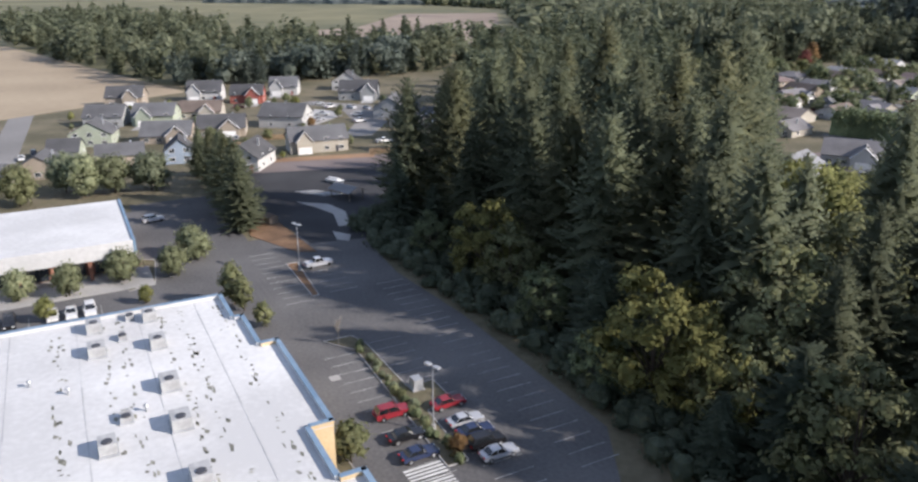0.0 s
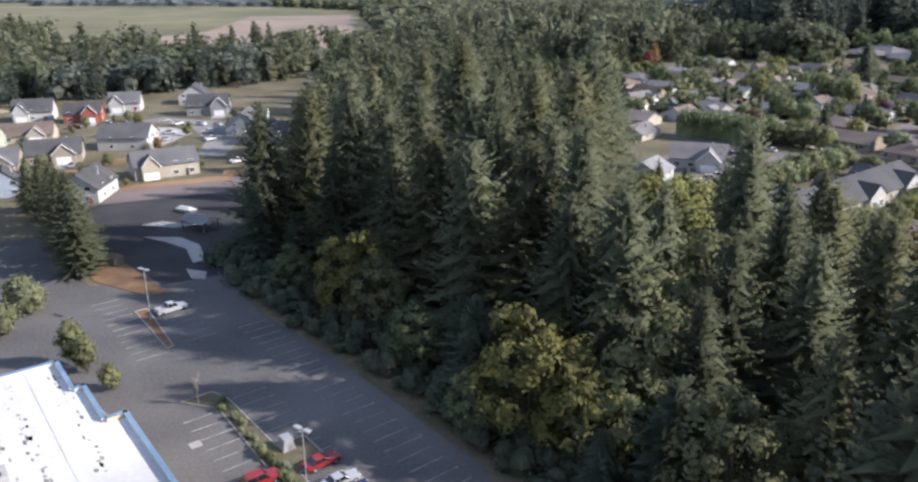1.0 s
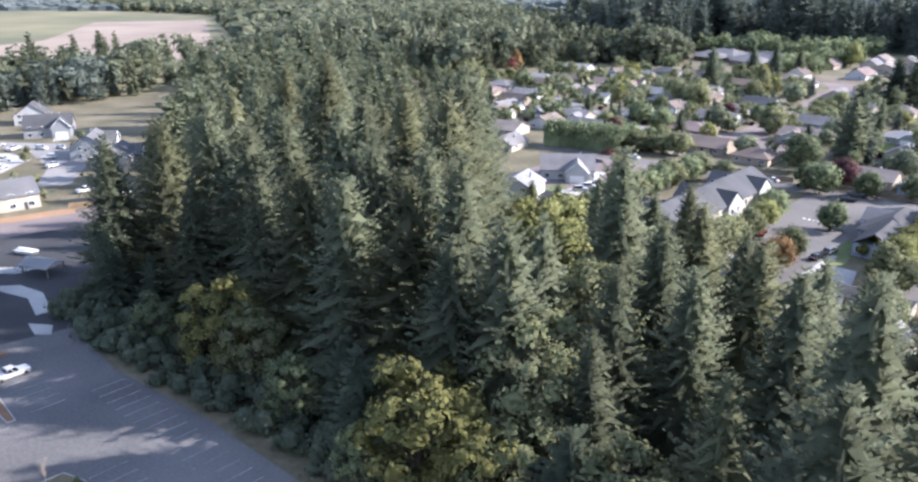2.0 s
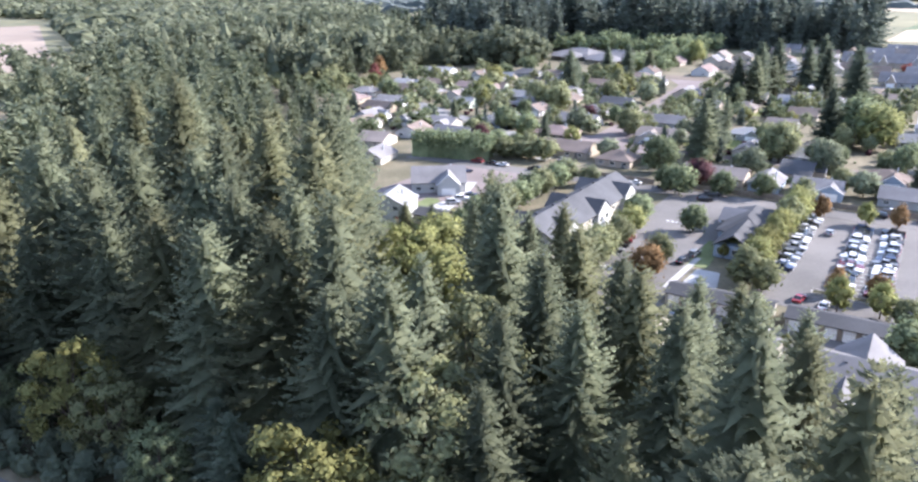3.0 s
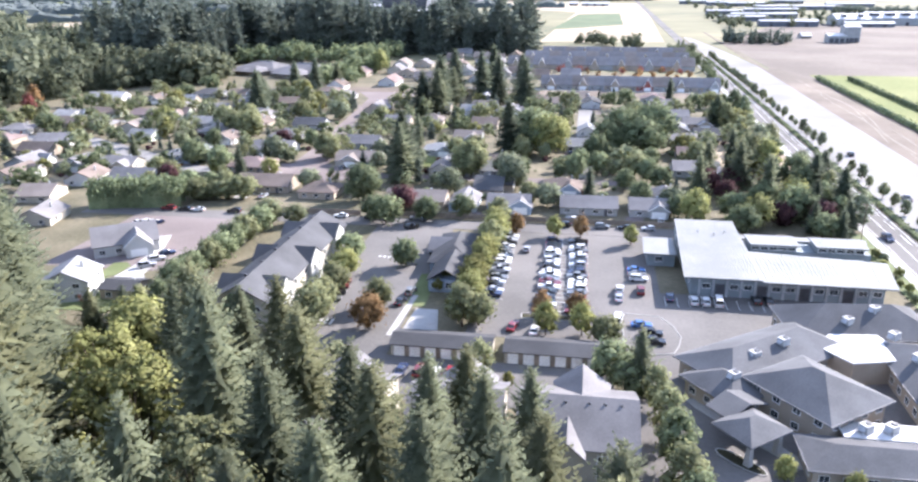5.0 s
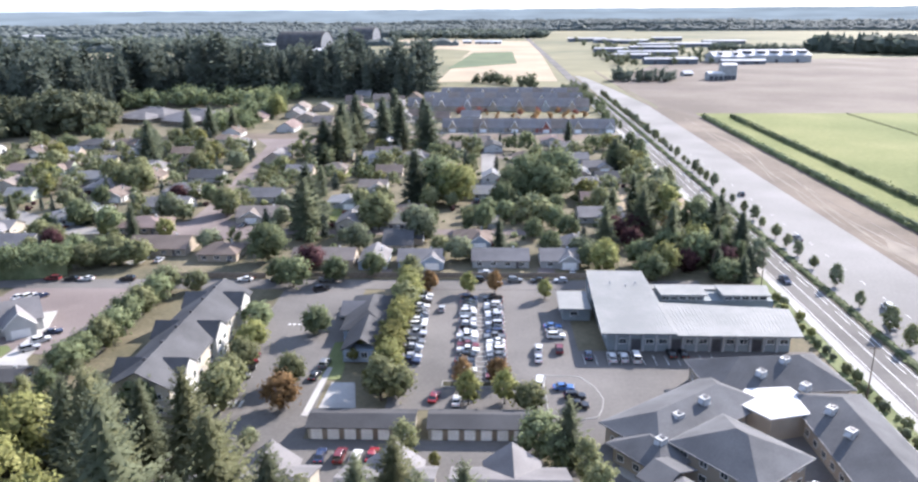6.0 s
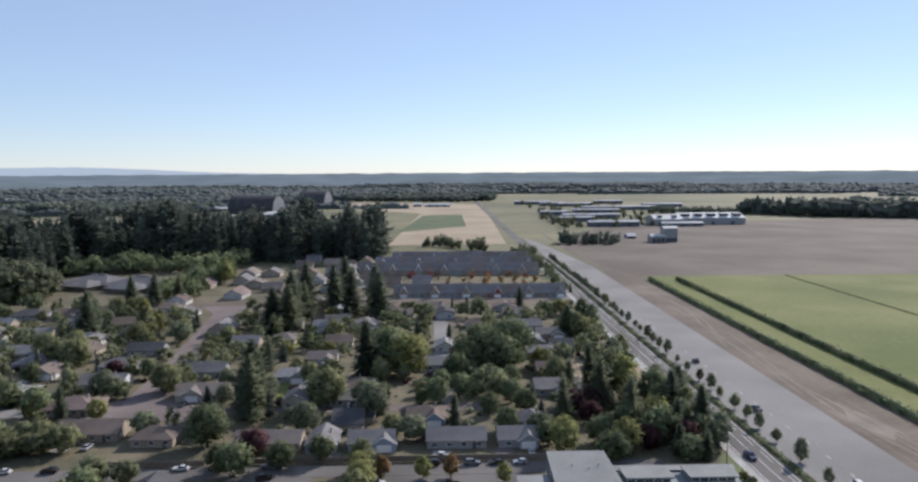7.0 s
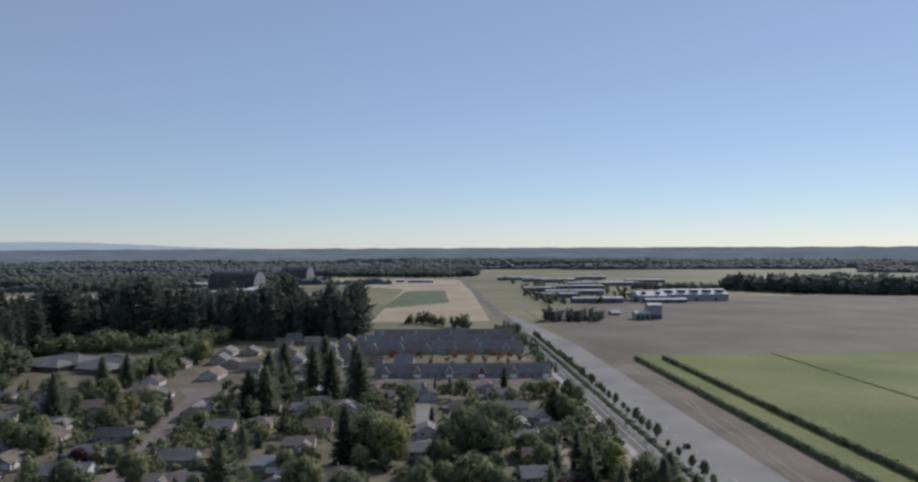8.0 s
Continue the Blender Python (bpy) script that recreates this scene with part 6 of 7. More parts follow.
terrace(-50, 54, 499.5, 15, 3.2, 8.2, (0, 0, 5, 0, 0), (2, 1, 2, 1, 2, 2, 4, 1, 2), 1, 2)
terrace(-90, 48, 608, 17, 4.0, 9.6, (0, 5, 0, 0), (2, 1, 2), 0, 2)
terrace(-82, 48, 650, 17, 4.0, 9.6, (0, 0, 5), (2, 1, 2), 0, 3)
terrace(-72, 44, 692, 17, 4.0, 9.6, (0, 0, 5), (2, 1, 2), 0, 3)
for x, y, a in ((-62, 545, 2), (-80, 556, 4), (-96, 538, 90), (-40, 552, 0), (-112, 648, 5), (-128, 662, 5), (-100, 676, 90), (-150, 690, 3), (-176, 560, 90), (-106, 622, 90), (-150, 650, 4)):
    house(pose(x, y, 0, 0, 0, a), 14, 12, 3.0, 6.8, rng.choice((0, 5, 1)), rng.choice((2, 0, 6)), "x", 1, detail=0, group="far houses")


# ---- the fir wood ----
rng = random.Random(11)
FIR_WORDS = {FIR: "tall dark green Douglas fir in the wood", FIR_OLIVE: "tall olive-green Douglas fir in the wood", FIR_DARK: "tall blackish-green fir in the wood"}
# fir (-33, 40) and maple (-38, 32): added for shade on the lot
KEY_FIRS = [(-72.3, 44.5, 36.5), (-64.2, 33.2, 35.5), (-57.6, 37.5, 38.4), (-79.3, 39.1, 37), (-76.5, 52.9, 43), (-81, 61, 46), (-95.9, 44.7, 39.5), (-107.9, 70, 40), (-119.9, 47.7, 36.3), (-116.2, 24.9, 26.3), (-148, 78, 43.8), (-111.7, 94.8, 39.8),
            (-49.8, 65.3, 36), (-61, 80, 32), (-37.8, 58.1, 29), (-27, 48.4, 27.2), (-24.5, 60.6, 28.6), (-4, 39, 35), (1, 17.8, 34), (6.4, 31.4, 36), (-134, 17, 33), (-131, 37, 38), (-139, 29, 34), (-108, 33, 37), (-104, 56, 39), (-128, 26, 36),
            (-179, 75, 33), (-165, 92, 40), (-223, 112, 33), (-96, 70, 37), (-20, 72, 24), (-43, 79, 26), (-31, 70, 26), (-11, 66, 26), (-2, 55, 27), (7, 50, 28), (-15, 50, 30), (-12, 28, 26), (-29, 30, 24), (-33, 40, 28), (-88, 31, 33), (-100, 30, 30), (-48, 44, 30), (-17, 83, 20), (-6, 76, 21)]
KEY_LEAFY = [(-64, 66, 23.5, "lime"), (-76, 75, 23.5, "lime"), (-69, 71, 20, "lime"), (-44.5, 51, 25, "olive"), (-44.7, 18, 21, "gold"), (-37, 20, 17, "gold"), (-92, 16, 18, "gold"), (-84, 17, 15, "olive"), (-38, 32, 25, "olive"), (-33, 23, 17, "olive"), (-18, 22, 20, "olive"), (-50, 14, 11, "green"), (-70, 16, 12, "green"), (-108, 12, 11, "green")]
placed = [(x, y) for x, y, h in KEY_FIRS] + [(p[0], p[1]) for p in KEY_LEAFY]
for i, (x, y, h) in enumerate(KEY_FIRS):
    c = (FIR, FIR_OLIVE, FIR)[i % 3]
    plant("fir_near_%d" % (i % 5), x, y, h, c, FIR_WORDS[c], "tree", "firs of the wood", wide=rng.uniform(0.95, 1.2), rng=rng)
# three mostly hidden firs, added to throw more shade on the car park
shade_fir_rng = random.Random(5)
for i, (x, y, h) in enumerate(((-42.5, 30.5, 34), (-74.5, 29.5, 34), (-49, 27.5, 31))):
    plant("fir_near_%d" % i, x, y, h, FIR, FIR_WORDS[FIR], "tree", "firs of the wood", wide=1.1, rng=shade_fir_rng)
behind = []
for x, y in spread(WOOD, 16.5, 4, 0.46):
    if min((x - a) ** 2 + (y - b) ** 2 for a, b in placed) < 150:
        continue
    edge = y < 23 + 0.08 * max(0, -x - 60)
    tall = rng.uniform(9, 17) if edge else rng.triangular(18, 39, 28) * (0.8 if x > -45 else 1.0) * (0.7 if y > 84 and x > -120 else 1.0)
    if x < -178 or y > 160:
        behind.append((x, y, rng.triangular(14, 36, 26) * (0.6 if y > 0.75 * -x + 5 else 1.0)))
        continue
    c = rng.choice((FIR, FIR, FIR_OLIVE, FIR_OLIVE, FIR_DARK))
    if edge and rng.random() < 0.6:
        plant("leaf_big_%d" % rng.randrange(2), x, y, tall, LEAF[rng.choice(("green", "green", "olive"))], "leafy understorey tree at the wood's edge", "tree", "edge trees", rng=rng)
    else:
        plant("fir_near_%d" % rng.randrange(5) if x > -112 else "fir_mid_%d" % rng.randrange(3), x, y, tall, c, FIR_WORDS[c], "tree", "firs of the wood", wide=rng.uniform(0.95, 1.25), rng=rng)
for x, y, h, c in KEY_LEAFY:
    plant("leaf_maple_%d" % rng.randrange(2), x, y, h, LEAF[c], {"gold": "big-leaf maple turning yellow at the wood's edge", "lime": "bright yellow-green maple among the firs", "olive": "olive-green maple among the firs", "green": "dark green leafy tree at the wood's edge"}[c], "tree", "maples", rng=rng)
for x in range(-128, 6, 7):
    y = (11 if x < -95 else 15) + rng.uniform(1, 7)
    x += rng.uniform(-2, 2)
    if min((x - a) ** 2 + (y - b) ** 2 for a, b, *_ in KEY_LEAFY) > 45:
        plant("fir_mid_%d" % rng.randrange(2), x, y, rng.uniform(9, 18), FIR_DARK, "young blackish-green fir at the wood's edge", "tree", "edge trees", wide=rng.uniform(1.2, 1.6), rng=rng)
scatter("back_wood", behind, [mid_fir], FIR, "dark firs at the back of the wood")

def undergrowth(name, edge, deep, n, hi, material, label, seed):
    """Bushes and saplings along the wood's edge, in one mesh."""
    r = random.Random(seed)
    q = Geo()
    for _ in range(n):
        k = r.randrange(len(edge) - 1)
        f = r.random()
        (x0, y0), (x1, y1) = edge[k], edge[k + 1]
        w = r.uniform(1.2, 2.8)
        hh = r.uniform(0.35, 1.0) * hi
        x, y = x0 + (x1 - x0) * f + r.uniform(-1, 1), y0 + (y1 - y0) * f + r.uniform(-2.2, deep)
        ball(q, x, y, hh * 0.45, w * 0.7, w * 0.7, hh * 0.45, r)
        leaf_mass(q, r, x, y, hh * 0.5, w, w, hh * 0.5, 34, 0.38)
    me = q.mesh(name)
    me.materials.append(material)
    return tagged(new(name, me), label, "undergrowth", "", "stuff")


undergrowth("undergrowth", [(-136, 5), (-95, 8), (-60, 14), (-35, 13), (0, 12)], 8, 380, 4.5, FIR_DARK, "dense dark bushes along the wood's edge", 5)
undergrowth("undergrowth", [(-136, 5), (-150, 40), (-215, 62)], 9, 150, 5.0, FIR_DARK, "dense dark bushes along the wood's western edge", 6)

# ---- garden and street trees ----
def row(shape, items, note, group):
    for x, y, h, c in items:
        leaves = LEAF[c] if c in LEAF else {"fir": FIR, "firo": FIR_OLIVE, "fird": FIR_DARK}[c]
        word = {"fir": "dark green conifer", "firo": "olive-green conifer", "fird": "blackish-green conifer", "lime": "bright yellow-green tree", "gold": "tree turning yellow", "orange": "tree turning orange", "red": "bright red maple", "plum": "purple-leaved tree", "sage": "grey-green tree", "pale": "pale green tree", "olive": "olive-green tree", "green": "dark green leafy tree"}[c]
        plant("%s_%d" % (shape, rng.randrange(2)), x, y, h, leaves, word + " " + note, "tree", group, wide=rng.uniform(0.9, 1.15) * (1.3 if shape == "fir_mid" else 1.25 if group in ("car lot row", "hedge trees") else 1.0), rng=rng)


YARD = "standing in the gardens"
row("leaf_big", [(-82.8, 218, 14, "green"), (-53, 257, 15, "olive"), (-34.8, 243.6, 12.5, "sage"), (-14, 262, 10, "green"), (2, 312, 20, "green"), (15, 316, 22, "green"), (10, 304, 18, "green"), (-4, 305, 16, "green"), (-36, 304, 20, "green"), (-28, 300, 18, "lime"), (26, 213, 11.5, "lime"), (44.7, 214, 10.5, "lime"), (63, 260, 14, "green"), (-196, 328, 13, "olive"), (-182, 328, 14, "olive"), (-119, 275, 12, "olive"), (-190, 558, 18, "lime")], YARD, "garden trees")
row("leaf_round", [(-58, 265, 11, "green"), (-39, 256, 11, "sage"), (-13, 276, 9, "green"), (-6, 272, 9, "green"), (8, 267, 10, "olive"), (-33, 318, 13, "lime"), (-26, 322, 12, "lime"), (43, 258, 9, "plum"), (38, 240, 8, "plum"), (58, 236, 11, "lime"), (48, 230, 11, "green"), (64, 218, 9, "plum"), (40, 208, 9, "green"), (62, 208, 8, "green"), (-119, 275, 10, "sage"), (-54, 258, 11, "green"), (-247, 366, 14, "gold"), (-175, 314, 13, "olive"), (-185, 318, 12, "olive"), (-179, 288, 9, "green"), (-170, 256, 11, "green"), (-228, 325, 12, "lime"), (-147, 362, 11, "sage"), (-8, 291, 12, "green"), (52, 217, 8, "plum"), (33, 249, 9.5, "plum"), (57, 223, 12, "green"), (12.5, 262, 9.5, "green"), (17, 252, 9, "green"), (-66, 210, 9, "plum"), (-168, 361, 11, "olive"), (-147, 216, 9, "green"), (-140, 218, 8, "green"), (-134, 217, 9, "olive"), (-153, 247, 11, "green"), (-121, 355, 10, "olive"), (-240, 353, 12, "olive"), (22, 220, 8, "green"), (38, 222, 9, "green")], YARD, "garden trees")
row("leaf_tall", [(66, 268, 14, "sage"), (70, 243, 13, "olive"), (60, 290, 14, "green"), (74, 219, 12, "sage"), (56, 300, 17, "sage"), (62, 314, 15, "olive"), (52, 282, 17, "sage"), (56, 392, 18, "green"), (60, 384, 16, "green"), (-172, 379, 16, "olive"), (47.8, 267, 20, "olive"), (54, 267, 18, "lime"), (46, 371, 16, "green"), (50, 366, 15, "olive"), (66, 232, 12, "green"), (62, 243, 14, "green"), (69, 222, 10, "green"), (-189, 416, 14, "gold"), (-205, 420, 13, "olive"), (-322, 340, 14, "red"), (-327, 350, 18, "orange"), (-312, 300, 12, "olive")], YARD, "garden trees")
row("fir_mid", [(-103, 410, 30, "fird"), (-106, 382, 24, "fird"), (-83, 470, 30, "fird"), (-63, 460, 26, "fird"), (-86, 446, 29, "fird"), (-99, 388, 25, "fir"), (-200, 374, 24, "fird"), (-206, 470, 20, "fird"), (-222, 472, 18, "fird"), (-192, 474, 17, "fir"), (46, 370, 17, "fird"), (-40, 302, 17, "fird"), (-80, 257, 25, "fird"), (57, 391, 12, "fird"), (66, 246, 17, "fird"), (71, 228, 17, "fird"), (71, 256, 16, "fird"), (-77.5, 246, 22, "fir"), (-44.6, 295, 24, "fird"), (-105, 456, 29, "fird"), (-72, 426, 28, "fird"), (-55, 417, 28, "fird"), (-98, 420, 22, "fir"), (-211, 398, 20, "fir"), (-205, 392, 17, "fird"), (70, 214, 10, "fird"), (63, 226, 13, "fird")], YARD, "garden conifers")
row("fir_small", [(-88, 308, 14, "fir"), (-168, 258, 11, "fird"), (27, 457, 13, "fird"), (10, 107.5, 14, "fir"), (55, 255, 13, "fird"), (-102, 400, 15, "fir"), (67, 208, 9, "fird"), (60, 212, 10, "fird"), (73, 236, 10, "fird")], YARD, "garden conifers")
CT = "beside the apartment court"
row("leaf_round", [(-67.7, 165, 7.5, "green"), (-51, 162, 8, "green"), (-67, 195, 10, "green"), (-72, 198, 9, "green"), (-55.6, 201, 8.5, "green"), (-45, 207, 8, "green"), (-60.5, 123, 11, "olive"), (-62, 131, 9, "olive"), (-63, 142, 8, "olive"), (-64, 152, 8, "lime"), (-49.5, 135, 8, "olive"), (-48.2, 124.5, 8.5, "orange"), (5, 111.5, 9, "green"), (8.3, 108.5, 8, "green"), (-76, 119, 9, "green"), (-95, 190, 7, "pale"), (-37, 152, 5, "lime"), (-33, 160, 5.5, "lime")], CT, "court trees")
row("leaf_round", [(-101.7, 141.4, 8.5, "green"), (-100.6, 149, 9, "olive"), (-101.2, 155, 9, "green"), (-102, 163, 9.5, "green"), (-102, 171, 9, "olive"), (-102, 180, 9, "green"), (-103, 188, 9, "pale"), (-102, 136, 8.5, "green")], "in the row behind the apartment block", "court trees")
row("leaf_big", [(-88, 101, 15, "lime"), (-93, 106, 12, "lime"), (-83, 103, 11, "olive")], "below the apartment block", "court trees")
row("leaf_tall", [(-97, 121, 10, "green"), (-96, 113, 8, "green"), (-104, 123, 7, "olive")], "below the apartment block", "court trees")
row("leaf_small", [(-25.7, 193, 7, "orange"), (-14.6, 194, 6.5, "lime"), (-7, 194.7, 7, "orange"), (7.5, 191, 6, "lime"), (-11.6, 138, 6.5, "orange"), (-3.8, 139, 6.5, "orange"), (-9.6, 129, 8, "lime"), (-2, 130, 8, "lime"), (-38, 147, 4, "gold"), (-32.5, 137, 4, "gold"), (32, 87, 4.5, "lime"), (41, 84, 5, "lime"), (-14, 106, 3.2, "gold")], CT, "court trees")
row("leaf_round", [(3, 127, 7, "olive"), (-25, 131, 8, "olive"), (-50, 110, 4, "pale")], CT, "court trees")
row("leaf_tall", [(-19.7, 107.6, 9, "olive")], CT, "court trees")
row("leaf_tall", [(13, 103, 10, "olive"), (14.5, 94, 11, "olive"), (15.5, 86, 12, "green"), (16.5, 77, 12, "olive"), (18, 69, 13, "green"), (20, 62, 13, "sage")], "in the row beside the drive", "drive trees")
for i in range(13):
    x, y = turned(-20.3 + rng.uniform(-0.5, 0.5), 131 + 5.7 * i, 3.3)
    row("leaf_tall", [(x, y, rng.uniform(9.0, 11.5), rng.choice(("lime", "lime", "lime", "gold", "olive")))], "in the row along the car lot", "car lot row")
for i in range(4):
    row("leaf_round", [(-140 + 5.0 * i, 208.5 + 1.6 * i, rng.uniform(6.5, 9), rng.choice(("olive", "sage", "pale")))], "beside the tall hedge by the side lot", "hedge trees")
MALL = "on the shopping centre's islands"
row("leaf_round", [(-131, -32, 6.8, "pale"), (-127, -31, 6.2, "pale"), (-120, -36, 6.6, "pale"), (-121, -45, 6.8, "pale"), (-117, -54, 6.6, "pale"), (-118, -62, 6.2, "pale")], MALL, "island trees")
row("leaf_small", [(-48.6, -21.6, 6, "olive"), (-90, -24.4, 4.5, "olive"), (-106.5, -57, 4.5, "lime"), (-108, -41.5, 3.5, "lime"), (-45, -9.6, 3, "orange")], MALL, "island trees")
row("leaf_tall", [(-101, -27.6, 8.5, "olive"), (-97.5, -26.4, 7, "olive")], MALL, "island trees")
row("fir_mid", [(-200, -23, 14, "fir"), (-189, -21, 15, "firo"), (-177, -19.5, 17, "fir"), (-166, -19.5, 18, "firo"), (-154, -19, 19, "fir"), (-143, -20, 17, "fir")], "in the clump behind the shops", "clump conifers")
row("leaf_big", [(-189, -53, 12, "pale"), (-189, -37, 11, "sage"), (-196, -58, 11, "sage"), (-190, -46, 11, "pale"), (-186, -68, 11, "olive"), (-184, -80, 13, "lime")], "behind the shops", "back lane trees")
ob = thing("bare_tree", S(-79.5, -9.2, 0.1), "thin bare young tree on the planted island", "tree")
g = Geo()
g.cyl(0, 0, 0, 2.2, 0.07, 0.05, 6)
part("trunk", g, pale_bark, ob)
g = Geo()
for i in range(60):
    a, z0, l = rng.random() * 6.28, rng.uniform(1.6, 3.6), rng.uniform(0.7, 1.5)
    g.rod((0, 0, z0), (math.cos(a) * l * 0.5, math.sin(a) * l * 0.5, z0 + l), 0.025, 0.008, 3)
part("twigs", g, pale_bark, ob)
for i in range(26):
    x, y = turned(-78 + 1.35 * i + rng.uniform(-0.4, 0.4), -6.9 + rng.uniform(-0.7, 0.7), 4.2)
    plant("leaf_shrub_0", x, y, rng.uniform(0.7, 1.5), LEAF[rng.choice(("green", "olive", "sage"))], "low shrub on the planted island", "shrub", "island shrubs", rng=rng)
for i in range(30):
    x, y = turned(81.6 + rng.uniform(-1.4, 1.2), 92 + 3.4 * i, 2.57)
    plant("leaf_shrub_%d" % (i % 2), x, y, rng.uniform(1.0, 2.6), LEAF[rng.choice(("green", "lime", "sage", "olive"))], "roadside shrub in the grass strip", "shrub", "roadside shrubs", rng=rng)
v = 118
while v < 720:
    x, y = turned(102.4 + rng.uniform(-0.5, 0.5), v, 2.57)
    plant("leaf_small_%d" % rng.randrange(3), x, y, rng.choice((rng.uniform(3.6, 5.4), rng.uniform(5.4, 7.6))), LEAF[rng.choice(("pale", "sage", "olive"))], "green young tree along the highway", "tree", "highway trees", wide=0.86, rng=rng)
    v += rng.uniform(9, 17) if v < 420 else rng.uniform(7, 11)

# yards: uneven planting between the houses
HOODS = [(-330, 300), (-215, 195), (-160, 222), (62, 216), (66, 480), (-200, 482), (-330, 420)]
pal = ["green"] * 3 + ["olive"] * 6 + ["sage"] * 4 + ["pale"] * 5 + ["lime", "lime", "gold", "orange", "plum"]
far_gardens, far_cones = [], []
for x, y in spread(HOODS, 12.8, 31):
    if any((x - a) ** 2 + (y - b) ** 2 < (r + 1.5) ** 2 for a, b, r in HOUSES) or any(inside(x, y, p) for p in PAVED[1:]) or rng.random() < 0.15 or (-60 < x < -22 and 296 < y < 352) or y > 456:
        continue
    k = rng.random()
    c = rng.choice(pal)
    if y > 300 or x < -200 or k > 0.8:
        (far_gardens if k < 0.8 or rng.random() < 0.5 else far_cones).append((x, y, rng.triangular(4.5, 13, 7.5)))
        continue
    if k < 0.16:
        row("fir_small", [(x, y, rng.uniform(9, 19), rng.choice(("fir", "fird")))], YARD, "garden conifers")
    elif k < 0.62:
        row("leaf_round", [(x, y, rng.uniform(4.5, 9), c)], YARD, "garden trees")
    elif k < 0.8:
        row("leaf_big", [(x, y, rng.uniform(7, 11), rng.choice(("green", "olive", "sage")))], YARD, "garden trees")
    else:
        row("leaf_small", [(x, y, rng.uniform(3, 6), c)], YARD, "garden trees")
for k, (nm, mt) in enumerate((("green", LEAF["green"]), ("olive", LEAF["olive"]), ("pale grey-green", LEAF["pale"]), ("yellowing", LEAF["gold"]))):
    scatter("far_garden_trees", far_gardens[k::3] if k < 3 else far_gardens[1::9], [mid_leafy], mt, nm + " rounded garden trees between the far houses", seed=k)
scatter("far_garden_conifers", far_cones, [mid_fir], far_wood, "dark garden conifers between the far houses")
shrubs = [(x, y, rng.uniform(0.9, 2.8)) for x, y in spread(HOODS, 7.5, 91) if y < 420 and not any((x - a) ** 2 + (y - b) ** 2 < (r + 0.3) ** 2 for a, b, r in HOUSES) and not any(inside(x, y, p) for p in PAVED[1:]) and rng.random() < 0.6]
for k, (nm, mt) in enumerate((("dark green", LEAF["green"]), ("olive", LEAF["olive"]), ("russet", LEAF["plum"]), ("pale", LEAF["pale"]))):
    scatter("yard_shrubs", shrubs[k::4], [far_clump], mt, nm + " low shrubs about the gardens", "shrubs", seed=40 + k)
ESTATE = [(-350, -70), (-215, -70), (-205, 20), (-245, 70), (-350, 80)]
for x, y in spread(ESTATE, 17, 7):
    if any((x - a) ** 2 + (y - b) ** 2 < (r + 2) ** 2 for a, b, r in HOUSES) or any(inside(x, y, p) for p in PAVED) or rng.random() < 0.45:
        continue
    row("leaf_small", [(x, y, rng.uniform(2.5, 5.5), rng.choice(pal))], "in the estate's gardens", "estate trees")

# hedges between the crop strips, and the planted median
def hedge(name, m, length, width, height, material, label, n, seed):
    r = random.Random(seed)
    q = Geo()
    k = int(length / 6)
    prof = [(-0.5, 0.0), (-0.45, 0.7), (-0.2, 1.0), (0.2, 0.97), (0.47, 0.65), (0.5, 0.0)]
    rings = []
    for i in range(k + 1):
        s, t = r.uniform(0.8, 1.15), r.uniform(0.75, 1.15)
        rings.append([(a * width * s, i * 6.0, b * height * t) for a, b in prof])
    for a, b in zip(rings, rings[1:]):
        for j in range(5):
            q.poly(a[j], a[j + 1], b[j + 1], b[j])
    for _ in range(n):
        y, x = r.uniform(0, length), r.gauss(0, 0.3) * width
        leaf_mass(q, r, x, y, height * 0.7, width * 0.3, 1.2, height * 0.4, 2, 0.55)
    me = q.mesh(name)
    me.materials.append(material)
    o = new(name, me)
    o.matrix_world = m
    return tagged(o, label, "hedge", "", "stuff")


hedge("hedge", Hw(158, 70), 495, 3.4, 2.6, LEAF["green"], "long dark green hedge along the crop field", 1500, 1)
hedge("hedge", Hw(179, 70), 495, 3.4, 2.6, LEAF["green"], "long dark green hedge within the crop field", 1500, 2)
hedge("tall_hedge", pose(-171, 194, 0, 0, 0, -71.5), 31, 7.5, 9.0, LEAF["green"], "tall clipped dark green hedge by the side lot", 2400, 9)
hedge("median_shrubs", Hw(98.4, 60), 640, 2.0, 0.7, LEAF["green"], "low dark shrubs in the highway median", 1800, 3)
hedge("crop_track", Hw(271.5, 330), 252, 2.0, 0.5, LEAF["olive"], "darker line of weeds through the crop", 300, 4)

# ---- woods beyond ----
def woods(name, poly, step, seed, low, high, makers, material, label):
    r = random.Random(seed)
    return scatter(name, [(x, y, low + (high - low) * min(1.15, max(0.0, 0.5 + 0.8 * noise.noise((x / 38, y / 38, seed)) + r.uniform(-0.35, 0.35)))) for x, y in spread(poly, step, seed)], makers, material, label, seed=seed)


